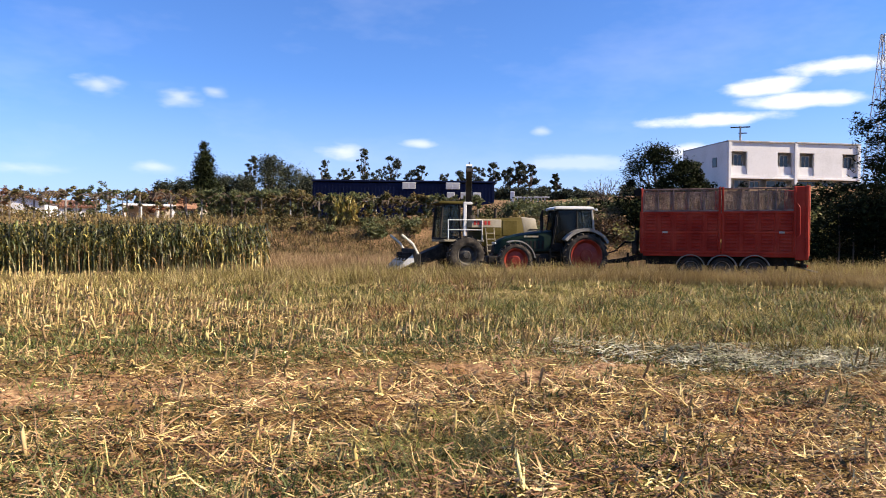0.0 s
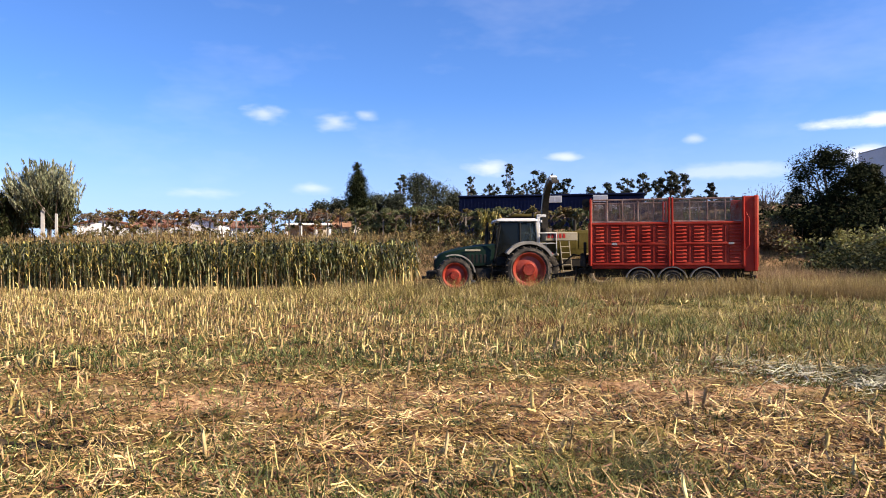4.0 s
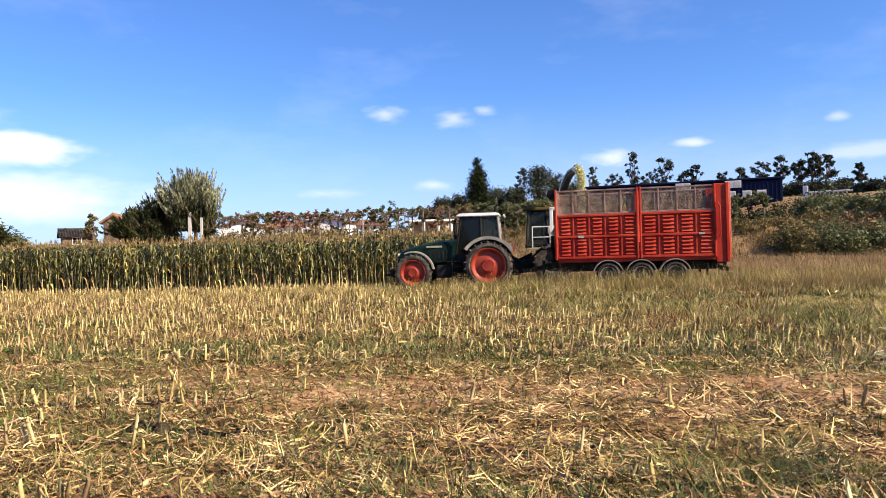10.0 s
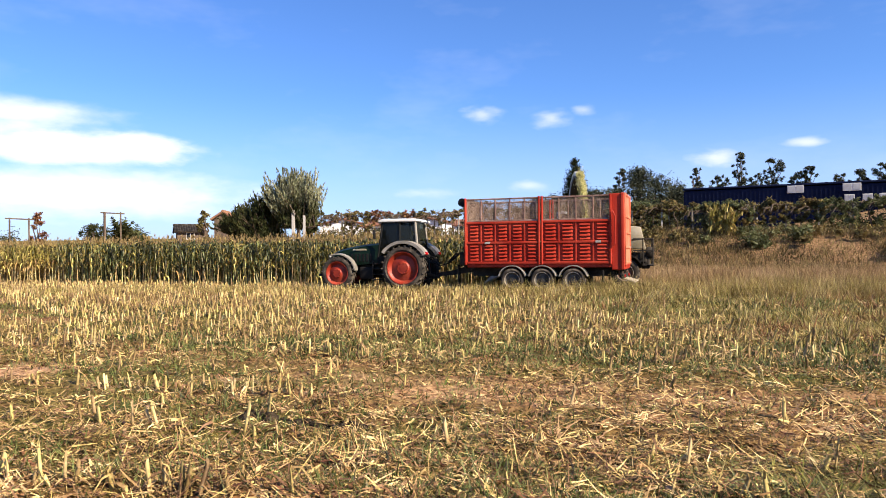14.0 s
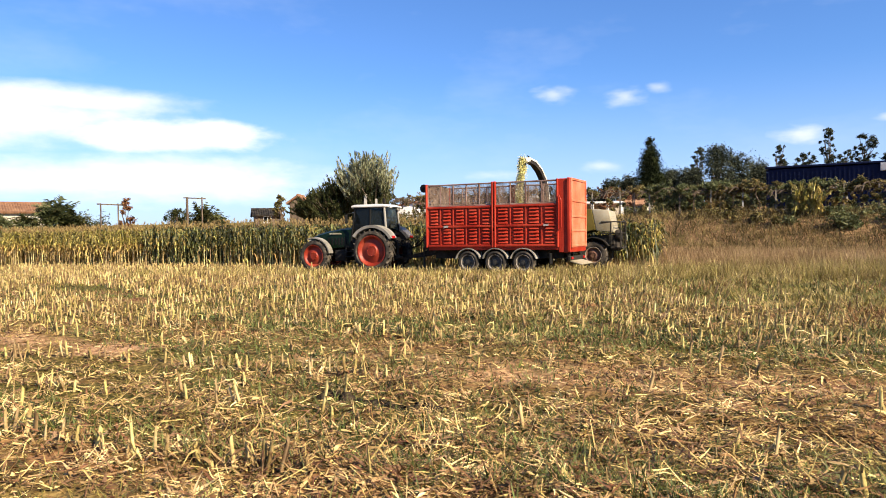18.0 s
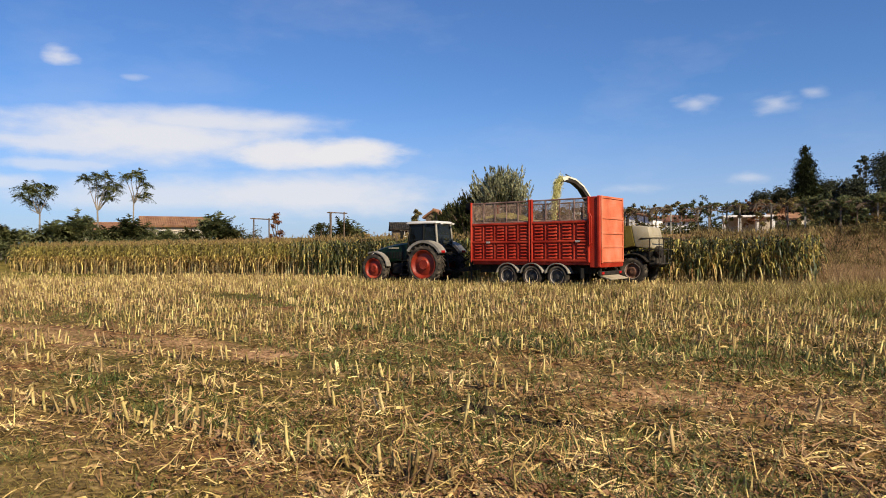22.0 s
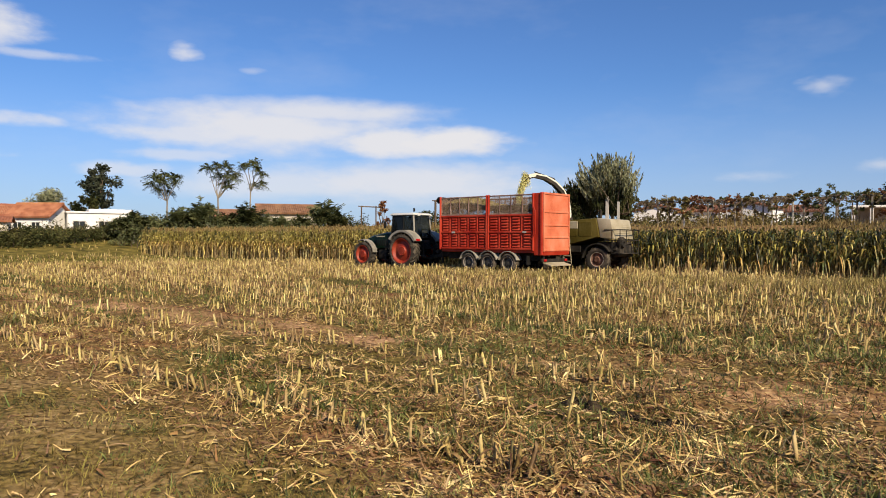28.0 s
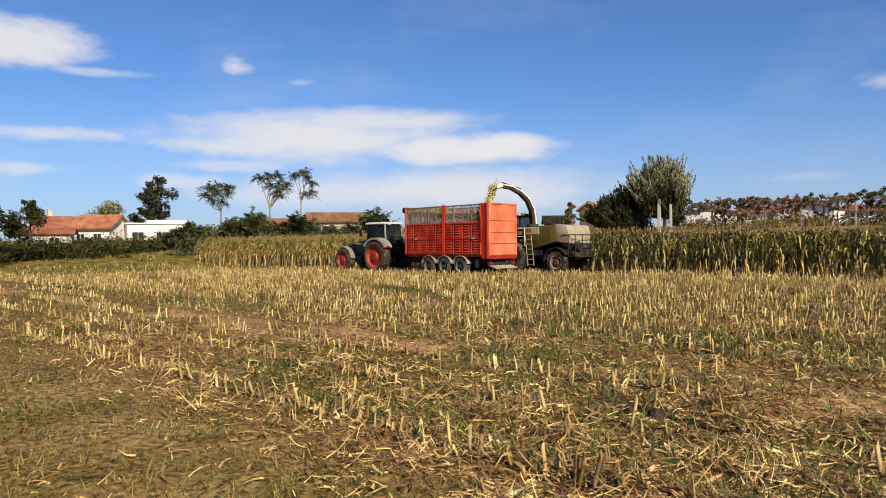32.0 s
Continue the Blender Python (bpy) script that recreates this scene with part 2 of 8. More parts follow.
def soil_material():
    m = bpy.data.materials.new("field soil")
    m.use_nodes = True
    nt = m.node_tree
    b = nt.nodes["Principled BSDF"]
    N, L = nt.nodes.new, nt.links.new
    geo = N("ShaderNodeNewGeometry")
    pos = geo.outputs["Position"]

    def noise_at(scale, detail=5, stretch=None):
        v = pos
        if stretch:
            mp = N("ShaderNodeMapping")
            mp.inputs["Rotation"].default_value = (0, 0, radians(14))
            mp.inputs["Scale"].default_value = stretch
            L(v, mp.inputs[0])
            v = mp.outputs[0]
        n = N("ShaderNodeTexNoise")
        n.inputs["Scale"].default_value, n.inputs["Detail"].default_value = scale, detail
        L(v, n.inputs["Vector"])
        return n.outputs["Fac"]

    def ramp(fac, stops):
        r = N("ShaderNodeValToRGB")
        e = r.color_ramp.elements
        stops = [(p, tuple(v * 0.76 for v in q)) for p, q in stops]
        e[0].position, e[0].color = stops[0][0], (*stops[0][1], 1)
        e[1].position, e[1].color = stops[-1][0], (*stops[-1][1], 1)
        for p, c in stops[1:-1]:
            e.new(p).color = (*c, 1)
        L(fac, r.inputs[0])
        return r.outputs[0]

    def mix(fac, a, c):
        n = N("ShaderNodeMix")
        n.data_type = "RGBA"
        L(fac, n.inputs["Factor"])
        L(a, n.inputs["A"])
        L(c, n.inputs["B"])
        return n.outputs["Result"]

    soil = ramp(noise_at(9, 8), [(0.36, (0.03, 0.014, 0.006)), (0.52, (0.21, 0.105, 0.044)), (0.7, (0.46, 0.25, 0.12))])
    straw = ramp(noise_at(22, 8, (0.5, 1.6, 1)), [(0.36, (0.026, 0.016, 0.006)), (0.5, (0.21, 0.135, 0.05)), (0.68, (0.52, 0.37, 0.15))])
    green = ramp(noise_at(16, 8), [(0.33, (0.016, 0.018, 0.004)), (0.52, (0.11, 0.092, 0.022)), (0.72, (0.34, 0.25, 0.08))])
    dry = ramp(noise_at(5, 8), [(0.32, (0.11, 0.066, 0.032)), (0.52, (0.27, 0.165, 0.085)), (0.72, (0.42, 0.28, 0.15))])

    def step(fac, lo, hi):
        r = N("ShaderNodeMapRange")
        r.interpolation_type = "SMOOTHSTEP"
        r.inputs["From Min"].default_value, r.inputs["From Max"].default_value = lo, hi
        L(fac, r.inputs["Value"])
        return r.outputs[0]

    c = mix(step(noise_at(1.6, 6, (0.35, 1.5, 1)), 0.40, 0.62), soil, straw)
    c = mix(step(noise_at(0.28, 5, (0.5, 1.5, 1)), 0.44, 0.60), c, green)
    # a bare strip along the rows where the wheels ran
    lane = N("ShaderNodeVectorMath")
    lane.operation = "DOT_PRODUCT"
    lane.inputs[1].default_value = (0.2419, 0.9703, 0)
    L(pos, lane.inputs[0])
    wob = N("ShaderNodeMath")
    wob.operation = "MULTIPLY_ADD"
    L(noise_at(0.5, 4), wob.inputs[0])
    wob.inputs[1].default_value = 2.4
    L(lane.outputs["Value"], wob.inputs[2])
    bare = ramp(noise_at(12, 8), [(0.34, (0.13, 0.066, 0.032)), (0.5, (0.46, 0.265, 0.135)), (0.7, (0.70, 0.46, 0.25))])
    both_sides = N("ShaderNodeMath")
    both_sides.operation = "MULTIPLY"
    L(step(wob.outputs[0], 8.0, 8.5), both_sides.inputs[0])
    L(step(wob.outputs[0], 10.0, 9.3), both_sides.inputs[1])
    broken = N("ShaderNodeMath")
    broken.operation = "MULTIPLY"
    L(both_sides.outputs[0], broken.inputs[0])
    L(step(noise_at(0.9, 5, (0.5, 1.3, 1)), 0.38, 0.62), broken.inputs[1])
    c = mix(broken.outputs[0], c, bare)
    far = N("ShaderNodeVectorMath")
    far.operation = "DOT_PRODUCT"
    far.inputs[1].default_value = (0.2419, 0.9703, 0)
    L(pos, far.inputs[0])
    c = mix(step(far.outputs["Value"], 27.0, 42.0), c, dry)
    meadow = ramp(noise_at(2.2, 8), [(0.33, (0.03, 0.025, 0.008)), (0.5, (0.15, 0.12, 0.04)), (0.68, (0.28, 0.22, 0.09))])
    side = N("ShaderNodeVectorMath")
    side.operation = "DOT_PRODUCT"
    side.inputs[1].default_value = (1.0, 0.30, 0)
    L(pos, side.inputs[0])
    dist = N("ShaderNodeVectorMath")
    dist.operation = "LENGTH"
    L(pos, dist.inputs[0])
    both = N("ShaderNodeMath")
    both.operation = "MULTIPLY"
    L(step(side.outputs["Value"], 6.7, 13.2), both.inputs[0])
    L(step(dist.outputs["Value"], 9.5, 13.5), both.inputs[1])
    c = mix(both.outputs[0], c, meadow)
    c = mix(step(far.outputs["Value"], 34.0, 38.0), c, dry)
    # grass headland at the far left end
    end = N("ShaderNodeVectorMath")
    end.operation = "DOT_PRODUCT"
    end.inputs[1].default_value = (-1.0, 0, 0)
    L(pos, end.inputs[0])
    corner = N("ShaderNodeMath")
    corner.operation = "MULTIPLY"
    L(step(end.outputs["Value"], 31.0, 37.0), corner.inputs[0])
    L(step(dist.outputs["Value"], 44.0, 51.0), corner.inputs[1])
    sward = ramp(noise_at(1.2, 8), [(0.33, (0.07, 0.06, 0.016)), (0.5, (0.15, 0.125, 0.032)), (0.68, (0.26, 0.20, 0.06))])
    c = mix(corner.outputs[0], c, sward)
    rim = N("ShaderNodeVectorMath")
    rim.operation = "DOT_PRODUCT"
    rim.inputs[1].default_value = (0.2419, 0.9703, 0)
    L(pos, rim.inputs[0])
    turf = mix(step(noise_at(1.1, 6), 0.40, 0.62), ramp(noise_at(17, 9), [(0.34, (0.022, 0.017, 0.005)), (0.5, (0.15, 0.105, 0.03)), (0.68, (0.36, 0.25, 0.085))]), ramp(noise_at(14, 9), [(0.34, (0.05, 0.032, 0.012)), (0.5, (0.27, 0.175, 0.07)), (0.7, (0.50, 0.35, 0.16))]))
    c = mix(step(rim.outputs["Value"], 3.9, 3.1), c, turf)
    L(c, b.inputs["Base Color"])
    b.inputs["Roughness"].default_value = 0.95
    b.inputs["Specular IOR Level"].default_value = 0.1
    bp = N("ShaderNodeBump")
    bp.inputs["Strength"].default_value, bp.inputs["Distance"].default_value = 0.8, 0.05
    L(noise_at(14, 8), bp.inputs["Height"])
    L(bp.outputs[0], b.inputs["Normal"])
    return m


M = dict(
    soil=soil_material(),
    stub=mat("cut maize stalk", [(0.21, 0.137, 0.046), (0.50, 0.365, 0.14), (0.80, 0.63, 0.31)], 2, 0.65, island=0.45, trans=0.05),
    straw=mat("maize litter", [(0.11, 0.055, 0.018), (0.48, 0.305, 0.125), (0.90, 0.66, 0.33)], 2, 0.75, island=0.6, trans=0.05),
    lodged=mat("pale flattened grass", [(0.12, 0.115, 0.055), (0.32, 0.30, 0.175), (0.60, 0.57, 0.42)], 0.8, 0.6, fine=6.0, island=0.5),
    dark_soil=mat("dark clod soil", [(0.012, 0.009, 0.006), (0.04, 0.03, 0.02), (0.11, 0.08, 0.048)], 9, 0.8, bump=0.6, spec=0.1),
    brown_litter=mat("brown maize leaf", [(0.10, 0.045, 0.02), (0.24, 0.11, 0.045), (0.40, 0.22, 0.09)], 2, 0.8, island=0.4),
    pale_meadow=mat("pale meadow grass", [(0.11, 0.09, 0.024), (0.37, 0.285, 0.09), (0.66, 0.51, 0.24)], 0.8, 0.75, fine=5.0, island=0.5, trans=0.25),
    gold_weed=mat("yellowed weeds", [(0.08, 0.066, 0.014), (0.35, 0.255, 0.075), (0.66, 0.49, 0.19)], 0.8, 0.75, fine=5.0, island=0.5, trans=0.12),
    verge_weed=mat("short brown verge grass", [(0.08, 0.062, 0.014), (0.24, 0.18, 0.048), (0.46, 0.34, 0.12)], 0.8, 0.8, fine=5.0, island=0.5, trans=0.1),
    leaf_mid=mat("feathery leaf", [(0.06, 0.075, 0.028), (0.14, 0.155, 0.06), (0.26, 0.26, 0.11)], 0.4, 0.6, island=0.4, trans=0.3),
    meadow=mat("mixed meadow grass", [(0.045, 0.05, 0.010), (0.20, 0.175, 0.036), (0.46, 0.37, 0.11)], 0.8, 0.75, fine=5.0, island=0.5, trans=0.12),
    grass=mat("green grass", [(0.030, 0.048, 0.010), (0.108, 0.132, 0.028), (0.29, 0.28, 0.09)], 0.6, 0.6, island=0.55, trans=0.15),
    dry_grass=mat("dry grass", [(0.22, 0.15, 0.06), (0.36, 0.26, 0.11), (0.52, 0.40, 0.19)], 0.5, 0.8, island=0.3, trans=0.3),
    brown_grass=mat("withered brown grass", [(0.10, 0.058, 0.026), (0.22, 0.135, 0.06), (0.36, 0.25, 0.12)], 0.5, 0.85, island=0.35, trans=0.1),
    rust_grass=mat("reddish dry grass", [(0.20, 0.115, 0.055), (0.38, 0.245, 0.125), (0.56, 0.40, 0.22)], 0.5, 0.85, island=0.35, trans=0.25),
    brush=mat("olive-brown brush", [(0.07, 0.058, 0.022), (0.18, 0.135, 0.055), (0.34, 0.25, 0.11)], 0.5, 0.85, island=0.5, trans=0.2),
    corn_leaf=mat("maize leaf", [(0.018, 0.025, 0.006), (0.060, 0.069, 0.017), (0.31, 0.29, 0.10)], 0.8, 0.5, island=0.65, trans=0.08, spec=0.4),
    corn_gold=mat("yellowing maize leaf", [(0.14, 0.125, 0.028), (0.38, 0.30, 0.075), (0.66, 0.50, 0.17)], 0.8, 0.5, island=0.45, trans=0.12),
    corn_stalk=mat("pale maize stalk", [(0.30, 0.19, 0.06), (0.56, 0.40, 0.16), (0.78, 0.62, 0.31)], 1.2, 0.6, island=0.45),
    corn_dry=mat("dry maize leaf", [(0.20, 0.105, 0.028), (0.50, 0.31, 0.09), (0.78, 0.57, 0.22)], 0.9, 0.7, island=0.5, trans=0.1),
    tassel=mat("maize tassel", [(0.20, 0.125, 0.05), (0.36, 0.25, 0.10), (0.52, 0.40, 0.18)], 1.2, 0.8, island=0.3, trans=0.1),
    leaf=mat("tree leaf", [(0.017, 0.023, 0.007), (0.05, 0.056, 0.019), (0.15, 0.14, 0.05)], 0.4, 0.7, spec=0.1, island=0.5, trans=0.1),
    leaf_ash=mat("ash leaf", [(0.024, 0.034, 0.012), (0.075, 0.088, 0.03), (0.20, 0.20, 0.075)], 0.4, 0.6, spec=0.15, island=0.5, trans=0.2),
    # yellower and lighter leaf colour, with the sun on the bramble put in
    bramble=mat("sunlit bramble leaf", [(0.055, 0.065, 0.018), (0.18, 0.175, 0.055), (0.42, 0.36, 0.13)], 0.4, 0.6, island=0.5, trans=0.25),
    leaf_light=mat("silvery leaf", [(0.06, 0.07, 0.03), (0.22, 0.23, 0.12), (0.58, 0.58, 0.36)], 0.4, 0.5, island=0.45, trans=0.12),
    leaf_dark=mat("dark conifer leaf", [(0.008, 0.011, 0.005), (0.02, 0.026, 0.010), (0.05, 0.055, 0.02)], 0.4, 0.8, spec=0.03, island=0.45),
    leaf_euc=mat("eucalyptus leaf", [(0.024, 0.030, 0.018), (0.055, 0.064, 0.04), (0.12, 0.13, 0.08)], 0.3, 0.7, spec=0.1, island=0.45, trans=0.1),
    vine=mat("vine leaf", [(0.06, 0.062, 0.018), (0.19, 0.15, 0.052), (0.42, 0.29, 0.12)], 0.35, 0.7, island=0.5, trans=0.25),
    vine_red=mat("red vine leaf", [(0.13, 0.045, 0.022), (0.25, 0.10, 0.045), (0.38, 0.20, 0.08)], 0.5, 0.7, island=0.45, trans=0.15),
    bark=mat("bark", [(0.06, 0.045, 0.03), (0.14, 0.10, 0.07), (0.22, 0.17, 0.12)], 4, 0.9, bump=0.5, stretch=(1, 1, 0.2)),
    wood=mat("weathered post", [(0.16, 0.13, 0.10), (0.30, 0.26, 0.20), (0.42, 0.37, 0.30)], 3, 0.9, bump=0.4, stretch=(1, 1, 0.15)),
    concrete=mat("concrete", [(0.34, 0.32, 0.29), (0.48, 0.46, 0.42), (0.58, 0.56, 0.51)], 1.5, 0.9, bump=0.3),
    white_wall=mat("white painted render", [(0.78, 0.77, 0.74), (0.90, 0.89, 0.87), (0.94, 0.93, 0.91)], 0.4, 0.85, bump=0.15),
    cream_wall=mat("cream render", [(0.52, 0.45, 0.36), (0.62, 0.55, 0.45), (0.68, 0.62, 0.52)], 0.4, 0.85, bump=0.15),
    roof_tile=mat("terracotta tile", [(0.24, 0.085, 0.045), (0.42, 0.165, 0.085), (0.52, 0.25, 0.14)], 1.2, 0.85, bump=0.3, obj=0.2),
    brown_roof=mat("brown tile", [(0.16, 0.075, 0.045), (0.27, 0.13, 0.075), (0.34, 0.19, 0.11)], 1.2, 0.85, bump=0.3, obj=0.2),
    blue_clad=mat("dark blue cladding", [(0.006, 0.011, 0.036), (0.008, 0.015, 0.050), (0.012, 0.020, 0.060)], 0.3, 0.85, spec=0.08),
    grey_clad=mat("pale grey cladding", [(0.42, 0.43, 0.44), (0.52, 0.53, 0.54), (0.60, 0.61, 0.62)], 0.3, 0.5),
    window=glass_mat("window glass", (0.02, 0.025, 0.03), 0.05, 0.1),
    glass=glass_mat("cab glass", (0.006, 0.008, 0.009), 0.05, 0.07, 0.16),
    green_paint=mat("dark green paint", [(0.0025, 0.010, 0.005), (0.004, 0.014, 0.007), (0.009, 0.024, 0.012)], 1.5, 0.4, spec=0.14),
    black=mat("black plastic", [(0.006, 0.006, 0.006), (0.011, 0.011, 0.011), (0.024, 0.022, 0.02)], 3, 0.7, spec=0.15),
    chassis=mat("dusty dark steel", [(0.012, 0.011, 0.010), (0.03, 0.027, 0.023), (0.08, 0.065, 0.05)], 2.5, 0.8, spec=0.15),
    rubber=mat("dusty rubber", [(0.014, 0.012, 0.010), (0.045, 0.038, 0.03), (0.17, 0.14, 0.105)], 3.5, 0.9, bump=0.2),
    rim_red=mat("red rim paint", [(0.20, 0.018, 0.009), (0.32, 0.032, 0.013), (0.40, 0.07, 0.036)], 2.5, 0.5),
    rim_grey=mat("grey rim", [(0.03, 0.028, 0.026), (0.07, 0.066, 0.06), (0.15, 0.14, 0.12)], 3, 0.75),
    rim_pale=mat("pale tan rim edge", [(0.26, 0.20, 0.17), (0.42, 0.36, 0.31), (0.55, 0.50, 0.44)], 4, 0.8),
    rim_brown=mat("dusty brown rim", [(0.09, 0.045, 0.03), (0.16, 0.075, 0.05), (0.22, 0.13, 0.09)], 3, 0.8),
    fender=mat("dusty grey fender plastic", [(0.19, 0.18, 0.155), (0.30, 0.28, 0.24), (0.43, 0.40, 0.34)], 2, 0.55),
    cab_white=mat("white roof paint", [(0.60, 0.60, 0.57), (0.74, 0.74, 0.71), (0.80, 0.80, 0.78)], 1.5, 0.4),
    trailer_red=mat("sun-faded red paint", [(0.36, 0.022, 0.010), (0.47, 0.036, 0.016), (0.56, 0.068, 0.033)], 1.4, 0.55, bump=0.05, fine=18, spec=0.18),
    # faded red, lightened further for the stronger sun on the tailgate
    gate_red=mat("sunlit faded orange-red paint", [(0.54, 0.11, 0.05), (0.72, 0.20, 0.10), (0.80, 0.28, 0.17)], 1.4, 0.6, bump=0.05, fine=18, spec=0.18),
    mesh_post=mat("worn pale red steel", [(0.16, 0.085, 0.065), (0.30, 0.18, 0.14), (0.42, 0.30, 0.25)], 3, 0.6),
    wire=mat("dark wire", [(0.05, 0.045, 0.04), (0.10, 0.09, 0.08)], 3, 0.7),
    mesh_steel=mat("rusty mesh steel", [(0.20, 0.13, 0.10), (0.32, 0.23, 0.17), (0.44, 0.34, 0.26)], 5, 0.7, metal=0.1),
    olive=mat("faded olive paint", [(0.065, 0.052, 0.010), (0.105, 0.082, 0.017), (0.14, 0.11, 0.032)], 1.2, 0.65, spec=0.1),
    cream=mat("dusty cream paint", [(0.28, 0.24, 0.15), (0.40, 0.35, 0.24), (0.48, 0.43, 0.32)], 1.5, 0.6),
    # dark brown that carries the shade on the spout's sides and underside
    spout_dark=mat("shaded brown spout steel", [(0.012, 0.010, 0.008), (0.03, 0.024, 0.016), (0.08, 0.06, 0.035)], 2.5, 0.6),
    spout=mat("cream spout paint", [(0.50, 0.50, 0.36), (0.78, 0.76, 0.64), (0.86, 0.85, 0.78)], 1.5, 0.5),
    clear_glass=glass_mat("clear cab glass", (0.02, 0.025, 0.025), 0.05, 0.5),
    heap=mat("heaped chopped maize", [(0.16, 0.13, 0.03), (0.30, 0.24, 0.07), (0.42, 0.35, 0.13)], 6, 0.9, bump=0.6),
    chop=mat("chopped maize", [(0.50, 0.46, 0.14), (0.76, 0.71, 0.30), (0.92, 0.88, 0.54)], 4, 0.85, island=0.3, trans=0.1),
    red_mark=mat("red lettering", [(0.45, 0.03, 0.02), (0.5, 0.04, 0.03)], 2, 0.5),
    white_mark=mat("white plate", [(0.7, 0.7, 0.68), (0.8, 0.8, 0.78)], 2, 0.5),
    lamp=mat("lamp lens", [(0.5, 0.5, 0.48), (0.7, 0.7, 0.68)], 2, 0.2),
    red_lens=mat("red lens", [(0.4, 0.01, 0.01), (0.5, 0.02, 0.02)], 2, 0.2),
    steel=mat("galvanised steel", [(0.28, 0.28, 0.28), (0.42, 0.42, 0.42), (0.5, 0.5, 0.5)], 3, 0.5, metal=0.6),
)


# ---- plan: the vehicles' line runs along ALONG through ORIGIN; FAR points away from the viewer ----
HEAD = radians(76)
ORIGIN = Vector((-9.5, 31.9, 0))
ALONG = Vector((-math.sin(HEAD), math.cos(HEAD), 0))
FAR = Vector((math.cos(HEAD), math.sin(HEAD), 0))


def on_line(s, lat, z=0.0):
    return ORIGIN + ALONG * s + FAR * lat + Vector((0, 0, z))


def smooth(a, b, v):
    t = np.clip((v - a) / (b - a), 0, 1)
    return t * t * (3 - 2 * t)


def terrain(x, y):
    """Height of the land: a flat field, a bank behind it, higher ground on the right."""
    x, y = np.asarray(x, float), np.asarray(y, float)
    lat = (x - ORIGIN.x) * FAR.x + (y - ORIGIN.y) * FAR.y
    z = 2.7 * smooth(19, 27, lat) + 2.5 * smooth(50, 120, lat)
    z = z + 4.2 * smooth(30, 62, x) * smooth(9, 30, lat)
    z = z - (0.1 * smooth(6, 14, x) + 0.1 * smooth(14, 19, x)) * smooth(-9, -5, lat) * smooth(14, 8, lat)
    z = np.maximum(z, 2.4 * smooth(66, 82, -0.77 * x + 0.64 * y) * smooth(-22, -42, x))
    return z


def height(x, y):
    return float(terrain(x, y))


def swell(x, y):
    clods = np.sin(x * 9.1 + 2.0 * np.sin(y * 3.3)) * np.sin(y * 8.3 + 1.7 * np.sin(x * 2.9)) + 0.6 * np.sin(x * 15.7 + y * 4.1) * np.sin(y * 14.3 - x * 5.0)
    rows = np.cos(2 * np.pi * ((x - ORIGIN.x) * FAR.x + (y - ORIGIN.y) * FAR.y + 30.5) / 0.75)
    near = smooth(30, 14, np.hypot(x, y)) * (1 - 0.85 * smooth(0.5, -0.7, (x + 5.9) * FAR.x + (y - 5.0) * FAR.y))
    return 0.035 * np.sin(x * 1.1 + 0.4 * y) * np.sin(y * 1.7 - 0.3 * x) + 0.02 * np.sin(x * 3.7) * np.sin(y * 4.3 + 1) + near * (0.020 * clods + 0.022 * rows)


def raw_mesh(name, verts, faces, size):
    """A mesh from arrays of vertices and of faces that all have the same number of corners."""
    verts, faces = np.asarray(verts, np.float32), np.asarray(faces, np.int32)
    me = bpy.data.meshes.new(name)
    me.vertices.add(len(verts))
    me.vertices.foreach_set("co", verts.ravel())
    me.loops.add(faces.size)
    me.loops.foreach_set("vertex_index", faces.ravel())
    me.polygons.add(len(faces))
    me.polygons.foreach_set("loop_start", np.arange(0, faces.size, size, dtype=np.int32))
    me.update(calc_edges=True)
    return me


def build_ground():
    rings = [0.0, 0.6] + list(1.0 * 1.025 ** np.arange(0, 132)) + list(26.2 * 1.075 ** np.arange(0, 60))
    n = 360
    a = np.linspace(0, 2 * np.pi, n, endpoint=False)
    vs = []
    for r in rings[1:]:
        x, y = r * np.sin(a), r * np.cos(a)
        fade = np.clip(1.4 - r / 60, 0, 1)
        vs.append(np.stack([x, y, terrain(x, y) + swell(x, y) * fade], 1))
    v = np.concatenate(vs)
    fs = []
    i = np.arange(n)
    j = (i + 1) % n
    for k in range(len(vs) - 1):
        fs.append(np.stack([k * n + i, k * n + j, (k + 1) * n + j, (k + 1) * n + i], 1))
    f = np.concatenate(fs)
    c = len(v)
    v = np.concatenate([v, [[0, 0, 0]]])
    bm = bmesh.new()
    me = raw_mesh("ground", v, f, 4)
    bm.from_mesh(me)
    bm.verts.ensure_lookup_table()
    for k in range(n):
        bm.faces.new((bm.verts[c], bm.verts[(k + 1) % n], bm.verts[k]))
    bmesh.ops.recalc_face_normals(bm, faces=bm.faces)
    bm.to_mesh(me)
    bm.free()
    for p in me.polygons:
        p.use_smooth = True
    me.materials.append(M["soil"])
    return tagged(new("ground", me), "reddish-brown field soil with straw and green patches", "ground", kind="structure")


build_ground()


